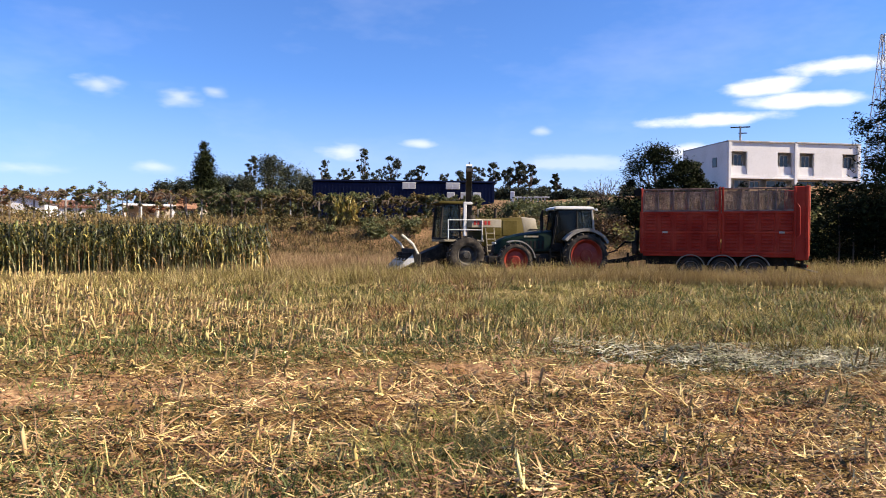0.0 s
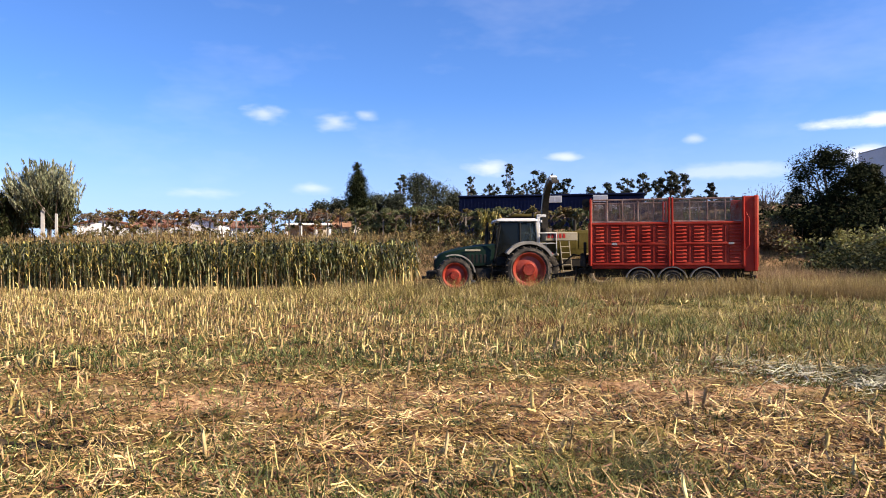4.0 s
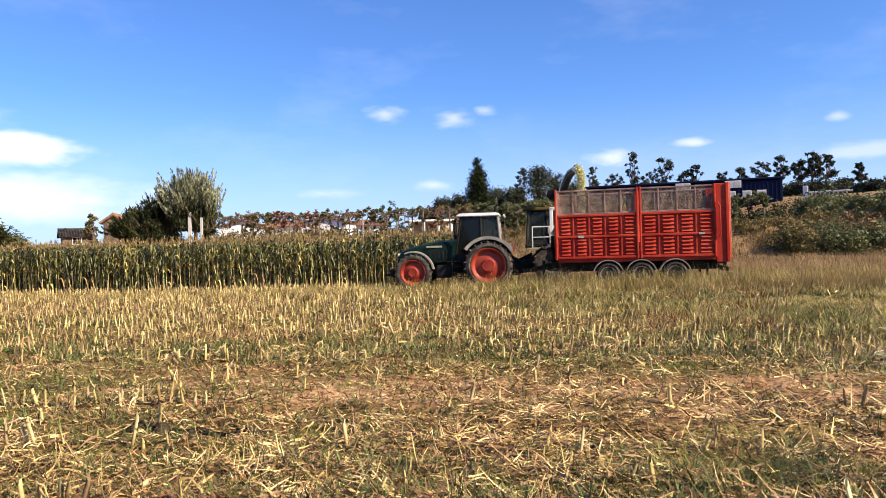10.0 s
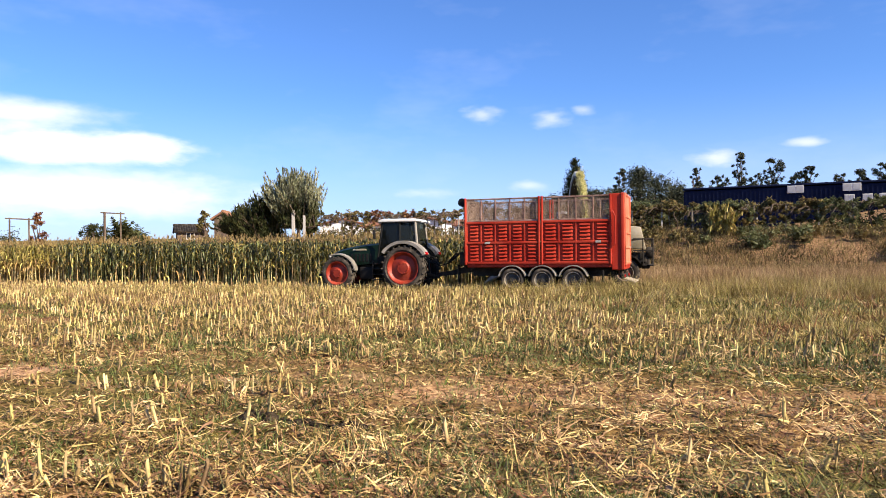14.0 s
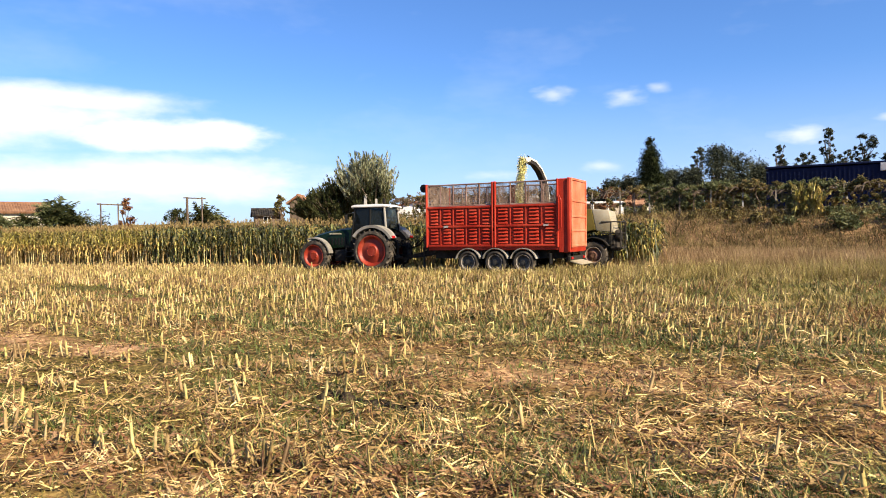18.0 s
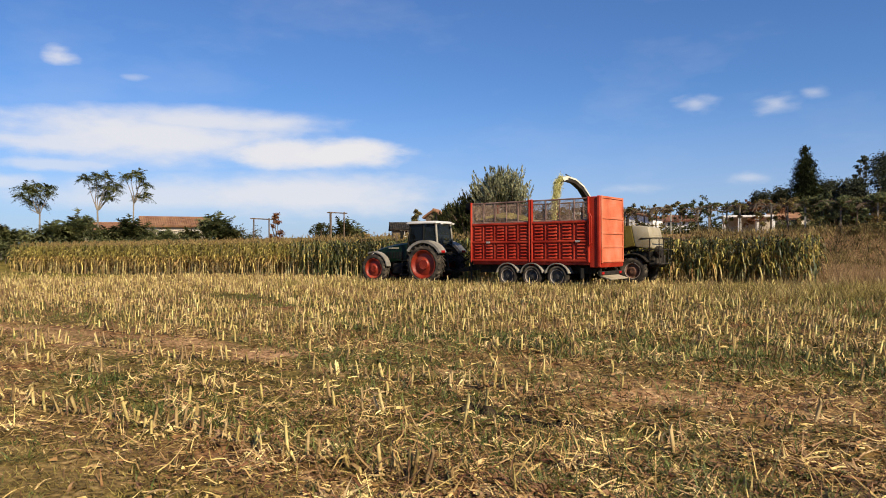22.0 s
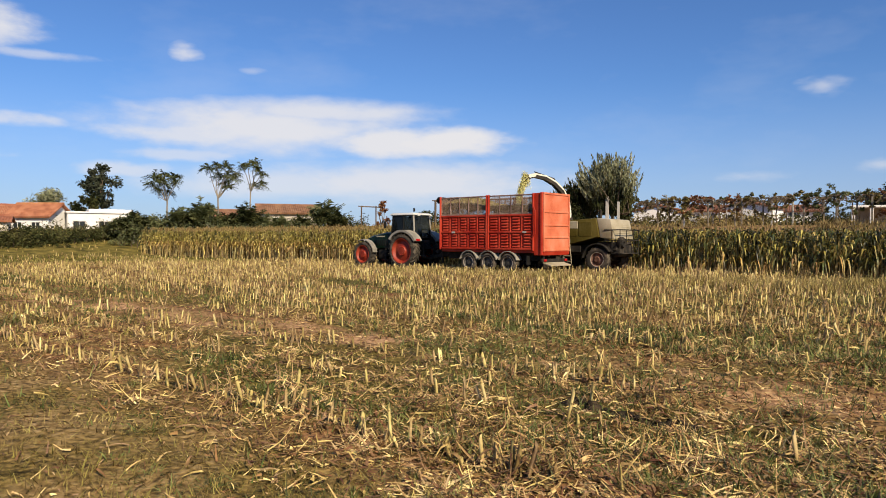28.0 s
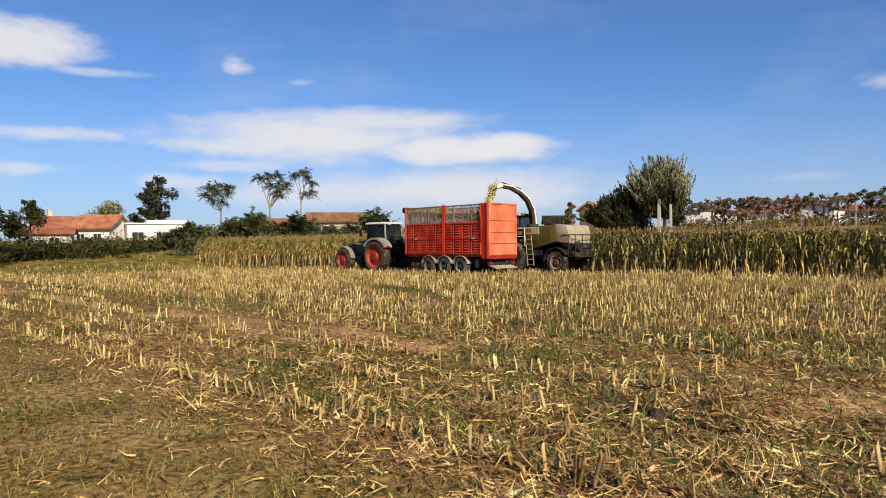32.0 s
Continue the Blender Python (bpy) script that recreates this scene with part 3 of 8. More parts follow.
def strips(name, base, direc, side, length, width, bends, material, segs=2, taper=0.15, label="", category="", parent=None, kind="stuff"):
    """Many thin curved strips (blades, straw, leaves) as one mesh. base, direc, side: arrays (n, 3); bends: droop per strip."""
    n = len(base)
    rows = []
    for k in range(segs + 1):
        t = k / segs
        mid = base + direc * (length * t)[:, None]
        mid[:, 2] -= bends * length * t * t
        w = width * (1 - t * (1 - taper)) * 0.5
        rows.append(mid - side * w[:, None])
        rows.append(mid + side * w[:, None])
    v = np.stack(rows, 1).reshape(-1, 3)
    st = 2 * (segs + 1)
    f = []
    o = np.arange(n)[:, None] * st
    for k in range(segs):
        f.append(o + np.array([[2 * k, 2 * k + 1, 2 * k + 3, 2 * k + 2]]))
    me = raw_mesh(name, v, np.concatenate(f), 4)
    me.materials.append(material)
    ob = new(name, me)
    if parent:
        ob.parent = parent
        return ob
    return tagged(ob, label, category, kind=kind)


rng = np.random.default_rng(7)


def fan_points(n, r0, r1, a0, a1, power=1.0):
    """Random places in a fan of the field round the viewer (angles left of straight ahead); power above 1 crowds them near."""
    u = rng.random(n)
    r = r0 * (r1 / r0) ** (u ** power)
    a = np.radians(a0 + (a1 - a0) * rng.random(n))
    return -r * np.sin(a), r * np.cos(a)


def patchy(x, y, f, seed):
    """Smooth patches between 0 and 1, drawn out along the rows."""
    u = (x * ALONG.x + y * ALONG.y) * f * 0.45 + seed * 3.1
    w = (x * FAR.x + y * FAR.y) * f + seed * 1.7
    v = np.sin(u + 1.3 * np.sin(w * 0.7)) + np.sin(w * 1.3 + 0.9 * np.sin(u * 1.9 + seed)) + 0.7 * np.sin(u * 2.7 - w * 2.1 + seed)
    return 0.5 + v / 5.4


def lat_of(x, y):
    return (x - ORIGIN.x) * FAR.x + (y - ORIGIN.y) * FAR.y


def along_of(x, y):
    return (x - ORIGIN.x) * ALONG.x + (y - ORIGIN.y) * ALONG.y


def verge(x, y):
    """1 on the grassy verge nearest the viewer at the left, 0 on the field."""
    d = (x + 5.9) * FAR.x + (y - 5.0) * FAR.y
    return smooth(0.5, -0.7, d)


def wild(x, y):
    """1 where tall dry grass stands at the field's right part, 0 on the stubble."""
    edge = x + 0.30 * (y - 14) + 4.0 * (patchy(x, y, 0.35, 5) - 0.5)
    return smooth(2.5, 9.0, edge) * smooth(9.5, 13.5, np.hypot(x, y) + 2.0 * (patchy(x, y, 0.8, 11) - 0.5))


def band(x, y, centre, half):
    """1 on a band along the rows at the given way from the viewer, 0 beside it."""
    f = x * FAR.x + y * FAR.y + 1.1 * (patchy(x, y, 0.9, 17) - 0.5)
    return np.exp(-((f - centre) / half) ** 2)


def between(x, y):
    """0 on a stubble row, 1 midway between two rows."""
    l = lat_of(x, y) - 0.12 * np.sin(along_of(x, y) * 0.09) + 30.5
    return 0.5 - 0.5 * np.cos(2 * np.pi * l / 0.75)


def build_stubble():
    lat = np.arange(-30.5, 6.0, 0.75)
    pts = []
    for k, la in enumerate(lat):
        s = np.arange(-40, 62, 0.1) + rng.random() * 0.1
        s = s + rng.normal(0, 0.03, len(s))
        l = la + rng.normal(0, 0.025, len(s)) + 0.12 * np.sin(s * 0.09)
        x = ORIGIN.x + ALONG.x * s + FAR.x * l
        y = ORIGIN.y + ALONG.y * s + FAR.y * l
        keep = (rng.random(len(s)) < 0.93 - 0.75 * wild(x, y)) & (verge(x, y) < 0.3) & (patchy(x, y, 0.6, 2) > 0.16)
        keep &= np.hypot(x, y) > 2.2
        # beside the verge every second row was run over
        if k % 2 and la < -18:
            keep &= rng.random(len(s)) < 0.14
        keep &= ~((patchy(x, y, 1.1, 41) < 0.3) & (rng.random(len(s)) < 0.6))
        keep &= (l < 2.0) | (s > -17.5)
        keep &= ~((x > -1.5) & (np.hypot(x, y) < 10.5) & (rng.random(len(s)) < 0.8))
        keep &= ~((np.hypot(x, y) > 47) & (x < -30) & (rng.random(len(s)) < 0.92))
        # thin where the weeds grew
        keep &= ~((np.exp(-((x + 0.9) / 2.3) ** 2 - ((y - 12.0) / 1.1) ** 2) > 0.35) & (rng.random(len(s)) < 0.6))
        # flattened wheel tracks
        keep &= ~((band(x, y, 8.0, 0.75) > 0.5) & (rng.random(len(s)) < 0.7))
        pts.append(np.stack([x, y], 1)[keep])
    p = np.concatenate(pts)
    n = len(p)
    x, y = p[:, 0], p[:, 1]
    near = np.hypot(x, y)
    h = rng.uniform(0.15, 0.29, n) * np.where(rng.random(n) < 0.2, 0.6, 1) * np.where(rng.random(n) < 0.08, 1.35, 1)
    r = rng.uniform(0.008, 0.0145, n) * (1 + near / 90)
    h *= 0.82 + 0.3 * smooth(-16, -4, lat_of(x, y))
    lean = rng.normal(0, 0.17, (n, 2)) + np.stack([0.14 * smooth(-4, 6, x), 0 * x], 1)
    z0 = terrain(x, y) + swell(x, y) - 0.02
    k = 5
    an = np.linspace(0, 2 * np.pi, k, endpoint=False)
    v = np.zeros((n, 2 * k + 1, 3))
    for i, a in enumerate(an):
        v[:, i] = np.stack([x + r * 1.25 * np.cos(a), y + r * 1.25 * np.sin(a), z0], 1)
        cut = h * (1 + 0.16 * np.cos(a + x * 9))
        v[:, k + i] = np.stack([x + r * np.cos(a) + lean[:, 0] * h, y + r * np.sin(a) + lean[:, 1] * h, z0 + cut], 1)
    v[:, 2 * k] = np.stack([x + lean[:, 0] * h, y + lean[:, 1] * h, z0 + h * 0.95], 1)
    o = np.arange(n)[:, None] * (2 * k + 1)
    f = [o + np.array([[i, (i + 1) % k, k + (i + 1) % k, k + i]]) for i in range(k)]
    me = raw_mesh("stubble", v.reshape(-1, 3), np.concatenate(f), 4)
    me.materials.append(M["stub"])
    tagged(new("stubble", me), "rows of pale yellow cut maize stalks in the soil", "stubble", kind="stuff")
    # torn leaves hanging on the stalks
    pick = np.repeat(np.arange(n), np.where(near < 14, 4, 2))
    b = np.stack([x + lean[:, 0] * h * 0.6, y + lean[:, 1] * h * 0.6, z0], 1)[pick]
    m = len(b)
    b[:, 2] += h[pick] * rng.uniform(0.1, 1.0, m)
    a = rng.random(m) * 2 * np.pi
    d = np.stack([np.cos(a), np.sin(a), rng.uniform(-0.2, 0.9, m)], 1)
    d /= np.linalg.norm(d, axis=1)[:, None]
    sd = np.stack([-np.sin(a), np.cos(a), rng.normal(0, 0.4, m)], 1)
    strips("stubble_leaves", b, d, sd, rng.uniform(0.06, 0.22, m), rng.uniform(0.008, 0.03, m) * (1 + near[pick] / 50), rng.uniform(0.3, 1.2, m), M["straw"], 2,
           label="torn pale leaves on the cut stalks", category="maize leaves")


def build_litter():
    for name, n, power, material, lab in (
            ("straw_litter", 140000, 0.8, M["straw"], "pale chopped maize leaves and husks strewn on soil"),
            ("brown_litter", 62000, 0.8, M["brown_litter"], "brown rotting maize leaves strewn on soil")):
        x, y = fan_points(n, 2.2, 24, -68, 72, power)
        keep = (rng.random(n) < (1 - 0.85 * wild(x, y)) * (1 - 0.9 * verge(x, y)) * np.clip(0.1 + 1.5 * patchy(x, y, 0.9, 4), 0, 1) * np.where(np.hypot(x, y) > 6, 1 - 0.4 * between(x, y), 1) * (1 - 0.5 * smooth(-0.5, -4.0, x)))
        x, y = x[keep], y[keep]
        m = len(x)
        a = rng.normal(-0.2, 0.85, m) + np.where(rng.random(m) < 0.5, np.pi, 0)
        up = rng.normal(0.06, 0.2, m)
        d = np.stack([np.cos(a), np.sin(a), up], 1)
        sd = np.stack([-np.sin(a), np.cos(a), rng.normal(0, 0.7, m)], 1)
        sd /= np.linalg.norm(sd, axis=1)[:, None]
        b = np.stack([x, y, terrain(x, y) + swell(x, y) + 0.008 + 0.045 * rng.random(m) ** 2], 1)
        strips(name, b, d, sd, 0.03 + 0.14 * rng.random(m) ** 2.0, rng.uniform(0.005, 0.021, m) * np.where(rng.random(m) < 0.12, 1.8, 1), rng.normal(0.2, 0.4, m), material, 2, 0.3, lab, "straw")
    # matted heaps that the machines left along the rows
    cx, cy = fan_points(3400, 2.6, 17, -66, 70, 0.8)
    keep = rng.random(len(cx)) < (1 - 0.95 * wild(cx, cy)) * (1 - verge(cx, cy)) * np.clip(2.4 * patchy(cx, cy, 1.2, 62) - 0.35, 0, 1) * (1 - 0.6 * band(cx, cy, 8.0, 0.5)) * (1 - 0.5 * smooth(-0.5, -4.0, cx) * between(cx, cy))
    cx, cy = cx[keep], cy[keep]
    k = np.repeat(np.arange(len(cx)), rng.integers(12, 34, len(cx)))
    m = len(k)
    ox, oy = rng.normal(0, 0.16, m), rng.normal(0, 0.075, m)
    x, y = cx[k] + ox * ALONG.x + oy * FAR.x, cy[k] + ox * ALONG.y + oy * FAR.y
    heap = 0.10 * np.exp(-(ox / 0.2) ** 2 - (oy / 0.09) ** 2) * rng.uniform(0.4, 1.2, len(cx))[k]
    a = (rng.random(len(cx)) * np.pi)[k] + rng.normal(0, 0.7, m)
    d = np.stack([np.cos(a), np.sin(a), rng.normal(0.05, 0.3, m)], 1)
    sd = np.stack([-np.sin(a), np.cos(a), rng.normal(0, 0.9, m)], 1)
    sd /= np.linalg.norm(sd, axis=1)[:, None]
    strips("straw_mats", np.stack([x, y, terrain(x, y) + swell(x, y) + 0.01 + heap * rng.random(m)], 1), d, sd, rng.uniform(0.05, 0.22, m), rng.uniform(0.005, 0.018, m), rng.normal(0.3, 0.4, m), M["straw"], 2, 0.3,
           "matted heaps of pale maize straw on soil", "straw")


def build_husks():
    """Larger curled leaves and husks, some standing up from the ground."""
    x, y = fan_points(12000, 2.4, 20, -66, 72, 0.9)
    keep = rng.random(len(x)) < (1 - 0.9 * wild(x, y)) * (1 - 0.8 * verge(x, y)) * np.clip(1.6 * patchy(x, y, 1.4, 21) - 0.2, 0, 1)
    x, y = x[keep], y[keep]
    m = len(x)
    a = rng.random(m) * 2 * np.pi
    d = np.stack([np.cos(a), np.sin(a), rng.uniform(0.0, 0.9, m)], 1)
    d /= np.linalg.norm(d, axis=1)[:, None]
    sd = np.stack([-np.sin(a), np.cos(a), rng.normal(0, 0.7, m)], 1)
    sd /= np.linalg.norm(sd, axis=1)[:, None]
    b = np.stack([x, y, terrain(x, y) + swell(x, y)], 1)
    strips("maize_husks", b, d, sd, rng.uniform(0.08, 0.32, m), rng.uniform(0.010, 0.032, m), rng.uniform(0.2, 1.3, m), M["straw"], 4, 0.2, "curled pale husks and torn leaves on soil", "straw")


def tussock(x, y):
    """Rounded tufts about a metre apart, uneven."""
    u, w = x + 0.5 * np.sin(y * 1.3), y + 0.6 * np.sin(x * 1.1 + 2)
    return 0.5 + 0.25 * np.sin(u * 4.3 + 1.2 * np.sin(w * 2.1)) + 0.25 * np.sin(w * 5.1 + 1.5 * np.sin(u * 1.7))


def build_grass():
    def blades(name, n, r0, r1, a0, a1, dens, hmin, hmax, w, material, lab, power=1.1, lean=0.35, clump=0, segs=1):
        x, y = fan_points(n, r0, r1, a0, a1, power)
        keep = rng.random(n) < dens(x, y)
        x, y = x[keep], y[keep]
        if clump:
            reps = rng.integers(clump // 2, clump, len(x))
            spread = 0.05 + 0.004 * np.hypot(x, y)
            sx, sy = np.repeat(spread, reps), np.repeat(spread, reps)
            x, y = np.repeat(x, reps), np.repeat(y, reps)
            x, y = x + rng.normal(0, 1, len(x)) * sx, y + rng.normal(0, 1, len(y)) * sy
        m = len(x)
        rr = np.hypot(x, y)
        a = rng.random(m) * 2 * np.pi
        d = np.stack([np.cos(a) * lean, np.sin(a) * lean, np.ones(m)], 1) + rng.normal(0, 0.2, (m, 3))
        d /= np.linalg.norm(d, axis=1)[:, None]
        sd = np.stack([-np.sin(a), np.cos(a), np.zeros(m)], 1)
        L = rng.uniform(hmin, hmax, m)
        b = np.stack([x, y, terrain(x, y) + swell(x, y) - 0.02], 1)
        strips(name, b, d, sd, L, w * rng.uniform(0.6, 1.4, m) * (0.7 + rr / 16), rng.uniform(0.0, 0.55, m), material, segs, 0.12, lab, "grass")

    blades("weed_grass", 42000, 2.3, 34, -68, 70, lambda x, y: (np.clip((patchy(x, y, 0.55, 1) - 0.55) * 7, 0, 1) * 0.6 + band(x, y, 10.8, 1.2) * np.clip(3.4 * patchy(x, y, 0.6, 31) - 1.2, 0, 1)
           + 0.8 * band(x, y, 4.5, 0.5) * np.clip(3 * patchy(x, y, 0.7, 33) - 1.0, 0, 1) + 1.2 * band(x, y, 16.5, 6.0) * smooth(-13, -6, x) * np.clip(3.4 * patchy(x, y, 0.45, 35) - 0.95, 0, 1)) * 1.25 * (0.35 + 0.65 * between(x, y)) * (1 - 0.3 * wild(x, y)) * (1 - 0.75 * smooth(-3, 2, x) * smooth(10.5, 8.5, np.hypot(x, y)) * smooth(4.8, 5.6, np.hypot(x, y))) + 0.015,
           0.06, 0.22, 0.014, M["grass"], "green weeds and grass between the stubble", 0.8, 0.7, 10)
    blades("headland_grass", 5500, 42, 78, 40, 68, lambda x, y: smooth(-30, -35, x) * (lat_of(x, y) < 1.5), 0.08, 0.25, 0.016, M["meadow"], "short olive grass at the field's far end", 1.0, 0.8, 9)
    blades("olive_weeds", 30000, 12.0, 46, -60, 72, lambda x, y: np.clip(2.2 * patchy(x, y, 0.8, 24) - 0.25, 0, 1) * (1 - verge(x, y)) * (0.3 + 0.7 * between(x, y)), 0.05, 0.17, 0.010, M["meadow"],
           "olive-green weeds between the far stubble rows", 0.8, 0.8, 8)
    blades("stubble_weeds", 30000, 4.0, 34, -68, 72, lambda x, y: np.clip(1.7 * patchy(x, y, 1.3, 14) - 0.1, 0, 1) * (1 - verge(x, y)) * (1 - 0.8 * band(x, y, 8.0, 0.8)) * (0.85 - 0.6 * smooth(-4, 2, x) * smooth(11, 8, np.hypot(x, y))), 0.04, 0.15, 0.010, M["gold_weed"],
           "low olive weeds among the stubble", 0.62, 0.9, 8)
    blades("verge_grass", 17000, 1.8, 24, 24, 82, lambda x, y: verge(x, y) * 0.95, 0.05, 0.17, 0.009, M["verge_weed"], "short dry grass of the verge", 1.25, 1.1, 10)
    blades("verge_green", 4500, 2.0, 40, 20, 78, lambda x, y: verge(x, y) * np.clip((patchy(x, y, 0.9, 6) - 0.45) * 4, 0, 1), 0.05, 0.22, 0.006, M["grass"], "green grass of the verge", 1.2, 0.5, 9)
    blades("tall_grass", 46000, 12, 62, -74, 8, lambda x, y: wild(x, y) * smooth(-7, -3, lat_of(x, y)) * (0.35 + 0.65 * smooth(6, 14, x)) * np.clip(4.0 * patchy(x, y, 0.7, 3) - 1.4, 0.04, 1) * np.clip(2.6 * tussock(x * 0.6, y * 0.6) - 0.5, 0.1, 1) * (lat_of(x, y) < 24), 0.35, 0.85, 0.006, M["dry_grass"],
           "tall dry brown grass beside the stubble", 0.75, 0.3, 12)
    blades("meadow_grass", 27000, 8.5, 46, -74, 12, lambda x, y: wild(x, y) * np.clip(3.4 * tussock(x, y) - 1.1, 0.02, 1) * np.clip(2.6 * patchy(x, y, 0.8, 12) - 0.45, 0.12, 1), 0.14, 0.42, 0.013, M["pale_meadow"],
           "matted meadow grass, olive and straw coloured", 0.8, 1.5, 12)
    def beside(x, y, a, b):
        la = lat_of(x, y)
        return (la > a) * (la < b)

    # rank grass on both sides of the wheel tracks
    n = 11000
    sa, la = rng.uniform(-46, 41, n), rng.uniform(-4.6, -1.85, n)
    keep = rng.random(n) < np.clip(3.0 * patchy(sa * ALONG.x, sa * ALONG.y + la * 3, 0.9, 51) - 0.3, 0.25, 1) * np.where(sa > 9, 0.55, 1)
    sa, la = np.repeat(sa[keep], 7), np.repeat(la[keep], 7)
    sa, la = sa + rng.normal(0, 0.16, len(sa)), np.minimum(la + rng.normal(0, 0.12, len(la)), -1.8)
    x, y = ORIGIN.x + ALONG.x * sa + FAR.x * la, ORIGIN.y + ALONG.y * sa + FAR.y * la
    m = len(x)
    a = rng.random(m) * 6.28
    d = np.stack([np.cos(a) * 0.5, np.sin(a) * 0.5, np.ones(m)], 1) + rng.normal(0, 0.2, (m, 3))
    d /= np.linalg.norm(d, axis=1)[:, None]
    tall = rng.uniform(0.22, 0.58, m) * (1 - 0.5 * smooth(0, 12, sa)) * (1 + 1.1 * smooth(-8, -20, sa))
    strips("edge_grass", np.stack([x, y, terrain(x, y) - 0.02], 1), d, np.stack([-np.sin(a), np.cos(a), np.zeros(m)], 1), tall, rng.uniform(0.010, 0.022, m), rng.uniform(0.1, 0.6, m), M["pale_meadow"], 1, 0.12,
           "rank grass beside the wheel tracks", "grass")
    n = 8200
    sa = rng.uniform(-45, -24, n)
    la = np.interp(sa, [-45, -39, -34, -31, -27.9, -24], [-12.6, -9.5, -6.1, -3.9, -2.6, -2.2]) - 2.4 * rng.random(n)
    sa, la = np.repeat(sa, 7), np.repeat(la, 7)
    sa, la = sa + rng.normal(0, 0.15, len(sa)), la + rng.normal(0, 0.1, len(la))
    x, y = ORIGIN.x + ALONG.x * sa + FAR.x * la, ORIGIN.y + ALONG.y * sa + FAR.y * la
    m = len(x)
    a = rng.random(m) * 6.28
    d = np.stack([np.cos(a) * 0.35, np.sin(a) * 0.35, np.ones(m)], 1) + rng.normal(0, 0.15, (m, 3))
    d /= np.linalg.norm(d, axis=1)[:, None]
    strips("seed_grass", np.stack([x, y, terrain(x, y) - 0.02], 1), d, np.stack([-np.sin(a), np.cos(a), np.zeros(m)], 1), rng.uniform(0.4, 0.95, m) * (1 - 0.35 * smooth(-28, -24, sa)), rng.uniform(0.008, 0.016, m), rng.uniform(0.1, 0.5, m), M["dry_grass"], 1, 0.12,
           "tall tan seed grass beside the track", "grass")
    blades("bank_brush", 17000, 44, 74, -48, -2, lambda x, y: beside(x, y, 15, 28.5) * np.clip(3.2 * patchy(x, y, 0.6, 54) - 0.2, 0.2, 1), 0.4, 1.1, 0.009, M["brush"],
           "olive-brown brush on the slope under the vines", 1.0, 0.7, 9)
    blades("bank_grass", 30000, 33, 62, -48, -2, lambda x, y: beside(x, y, 5.5, 18) * np.clip(2.6 * patchy(x, y, 0.5, 53) - 0.2, 0.25, 1), 0.35, 0.95, 0.007, M["rust_grass"],
           "reddish dry grass on the bank", 1.0, 0.4, 8)
    blades("green_strip", 9000, 8.6, 15, -64, 70, lambda x, y: band(x, y, 10.9, 1.2) * np.clip(5 * patchy(x, y, 0.6, 31) - 2.1, 0, 1) * (1 - 0.5 * smooth(1, 4, x)) + 2.2 * np.exp(-((x + 0.9) / 2.3) ** 2 - ((y - 12.0) / 1.1) ** 2) * np.clip(3 * tussock(x, y) - 0.5, 0.1, 1), 0.06, 0.25, 0.016, M["grass"],
           "strip of green weeds along the stubble rows", 1.0, 0.9, 13)
    # coarse grass in the rows nearest the viewer
    n = 2200
    u, w = rng.uniform(-7.5, 6.0, n), rng.normal(5.2, 0.55, n)
    keep = rng.random(n) < np.clip(4.5 * patchy(u * 1.6, w, 1.3, 71) - 2.0, 0, 1)
    u, w = np.repeat(u[keep], 26), np.repeat(w[keep], 26)
    u, w = u + rng.normal(0, 0.09, len(u)), w + rng.normal(0, 0.05, len(w))
    x, y = -ALONG.x * u + FAR.x * w, -ALONG.y * u + FAR.y * w
    m = len(x)
    a = rng.random(m) * 6.28
    d = np.stack([np.cos(a) * 0.8, np.sin(a) * 0.8, rng.uniform(0.2, 1.0, m)], 1)
    d /= np.linalg.norm(d, axis=1)[:, None]
    strips("coarse_grass", np.stack([x, y, terrain(x, y) + swell(x, y) - 0.01], 1), d, np.stack([-np.sin(a), np.cos(a), np.zeros(m)], 1), rng.uniform(0.08, 0.24, m), rng.uniform(0.005, 0.011, m), rng.uniform(0.2, 0.9, m),
           M["grass"], 2, 0.15, "coarse green grass between the nearest stubble rows", "grass")
    k = np.repeat(np.arange(26), 80)
    ta, tr = np.radians(rng.normal(-33.5, 3.6, 26)), rng.normal(5.5, 0.25, 26)
    x, y = -(tr * np.sin(ta))[k] + rng.normal(0, 0.12, len(k)), (tr * np.cos(ta))[k] + rng.normal(0, 0.07, len(k))
    m = len(k)
    a = rng.random(m) * 6.28
    d = np.stack([np.cos(a) * 0.8, np.sin(a) * 0.8, rng.uniform(0.3, 1.1, m)], 1)
    d /= np.linalg.norm(d, axis=1)[:, None]
    strips("grass_clumps", np.stack([x, y, terrain(x, y) + swell(x, y) - 0.01], 1), d, np.stack([-np.sin(a), np.cos(a), np.zeros(m)], 1), rng.uniform(0.16, 0.42, m), rng.uniform(0.005, 0.012, m), rng.uniform(0.2, 0.9, m),
           M["meadow"], 3, 0.15, "clumps of rank olive-green grass in the straw", "grass")
    k = np.repeat(np.arange(210), 70)
    tx, ty = fan_points(210, 3.6, 17, -52, 66, 0.9)
    rad = rng.uniform(0.06, 0.2, 210)[k]
    ox, oy = rng.normal(0, 0.6, len(k)) * rad * 1.4, rng.normal(0, 0.6, len(k)) * rad
    x, y = tx[k] + ox, ty[k] + oy
    m = len(k)
    a = rng.random(m) * 6.28
    d = np.stack([ox / rad + 0.5 * np.cos(a), oy / rad + 0.5 * np.sin(a), np.full(m, 0.9)], 1)
    d /= np.linalg.norm(d, axis=1)[:, None]
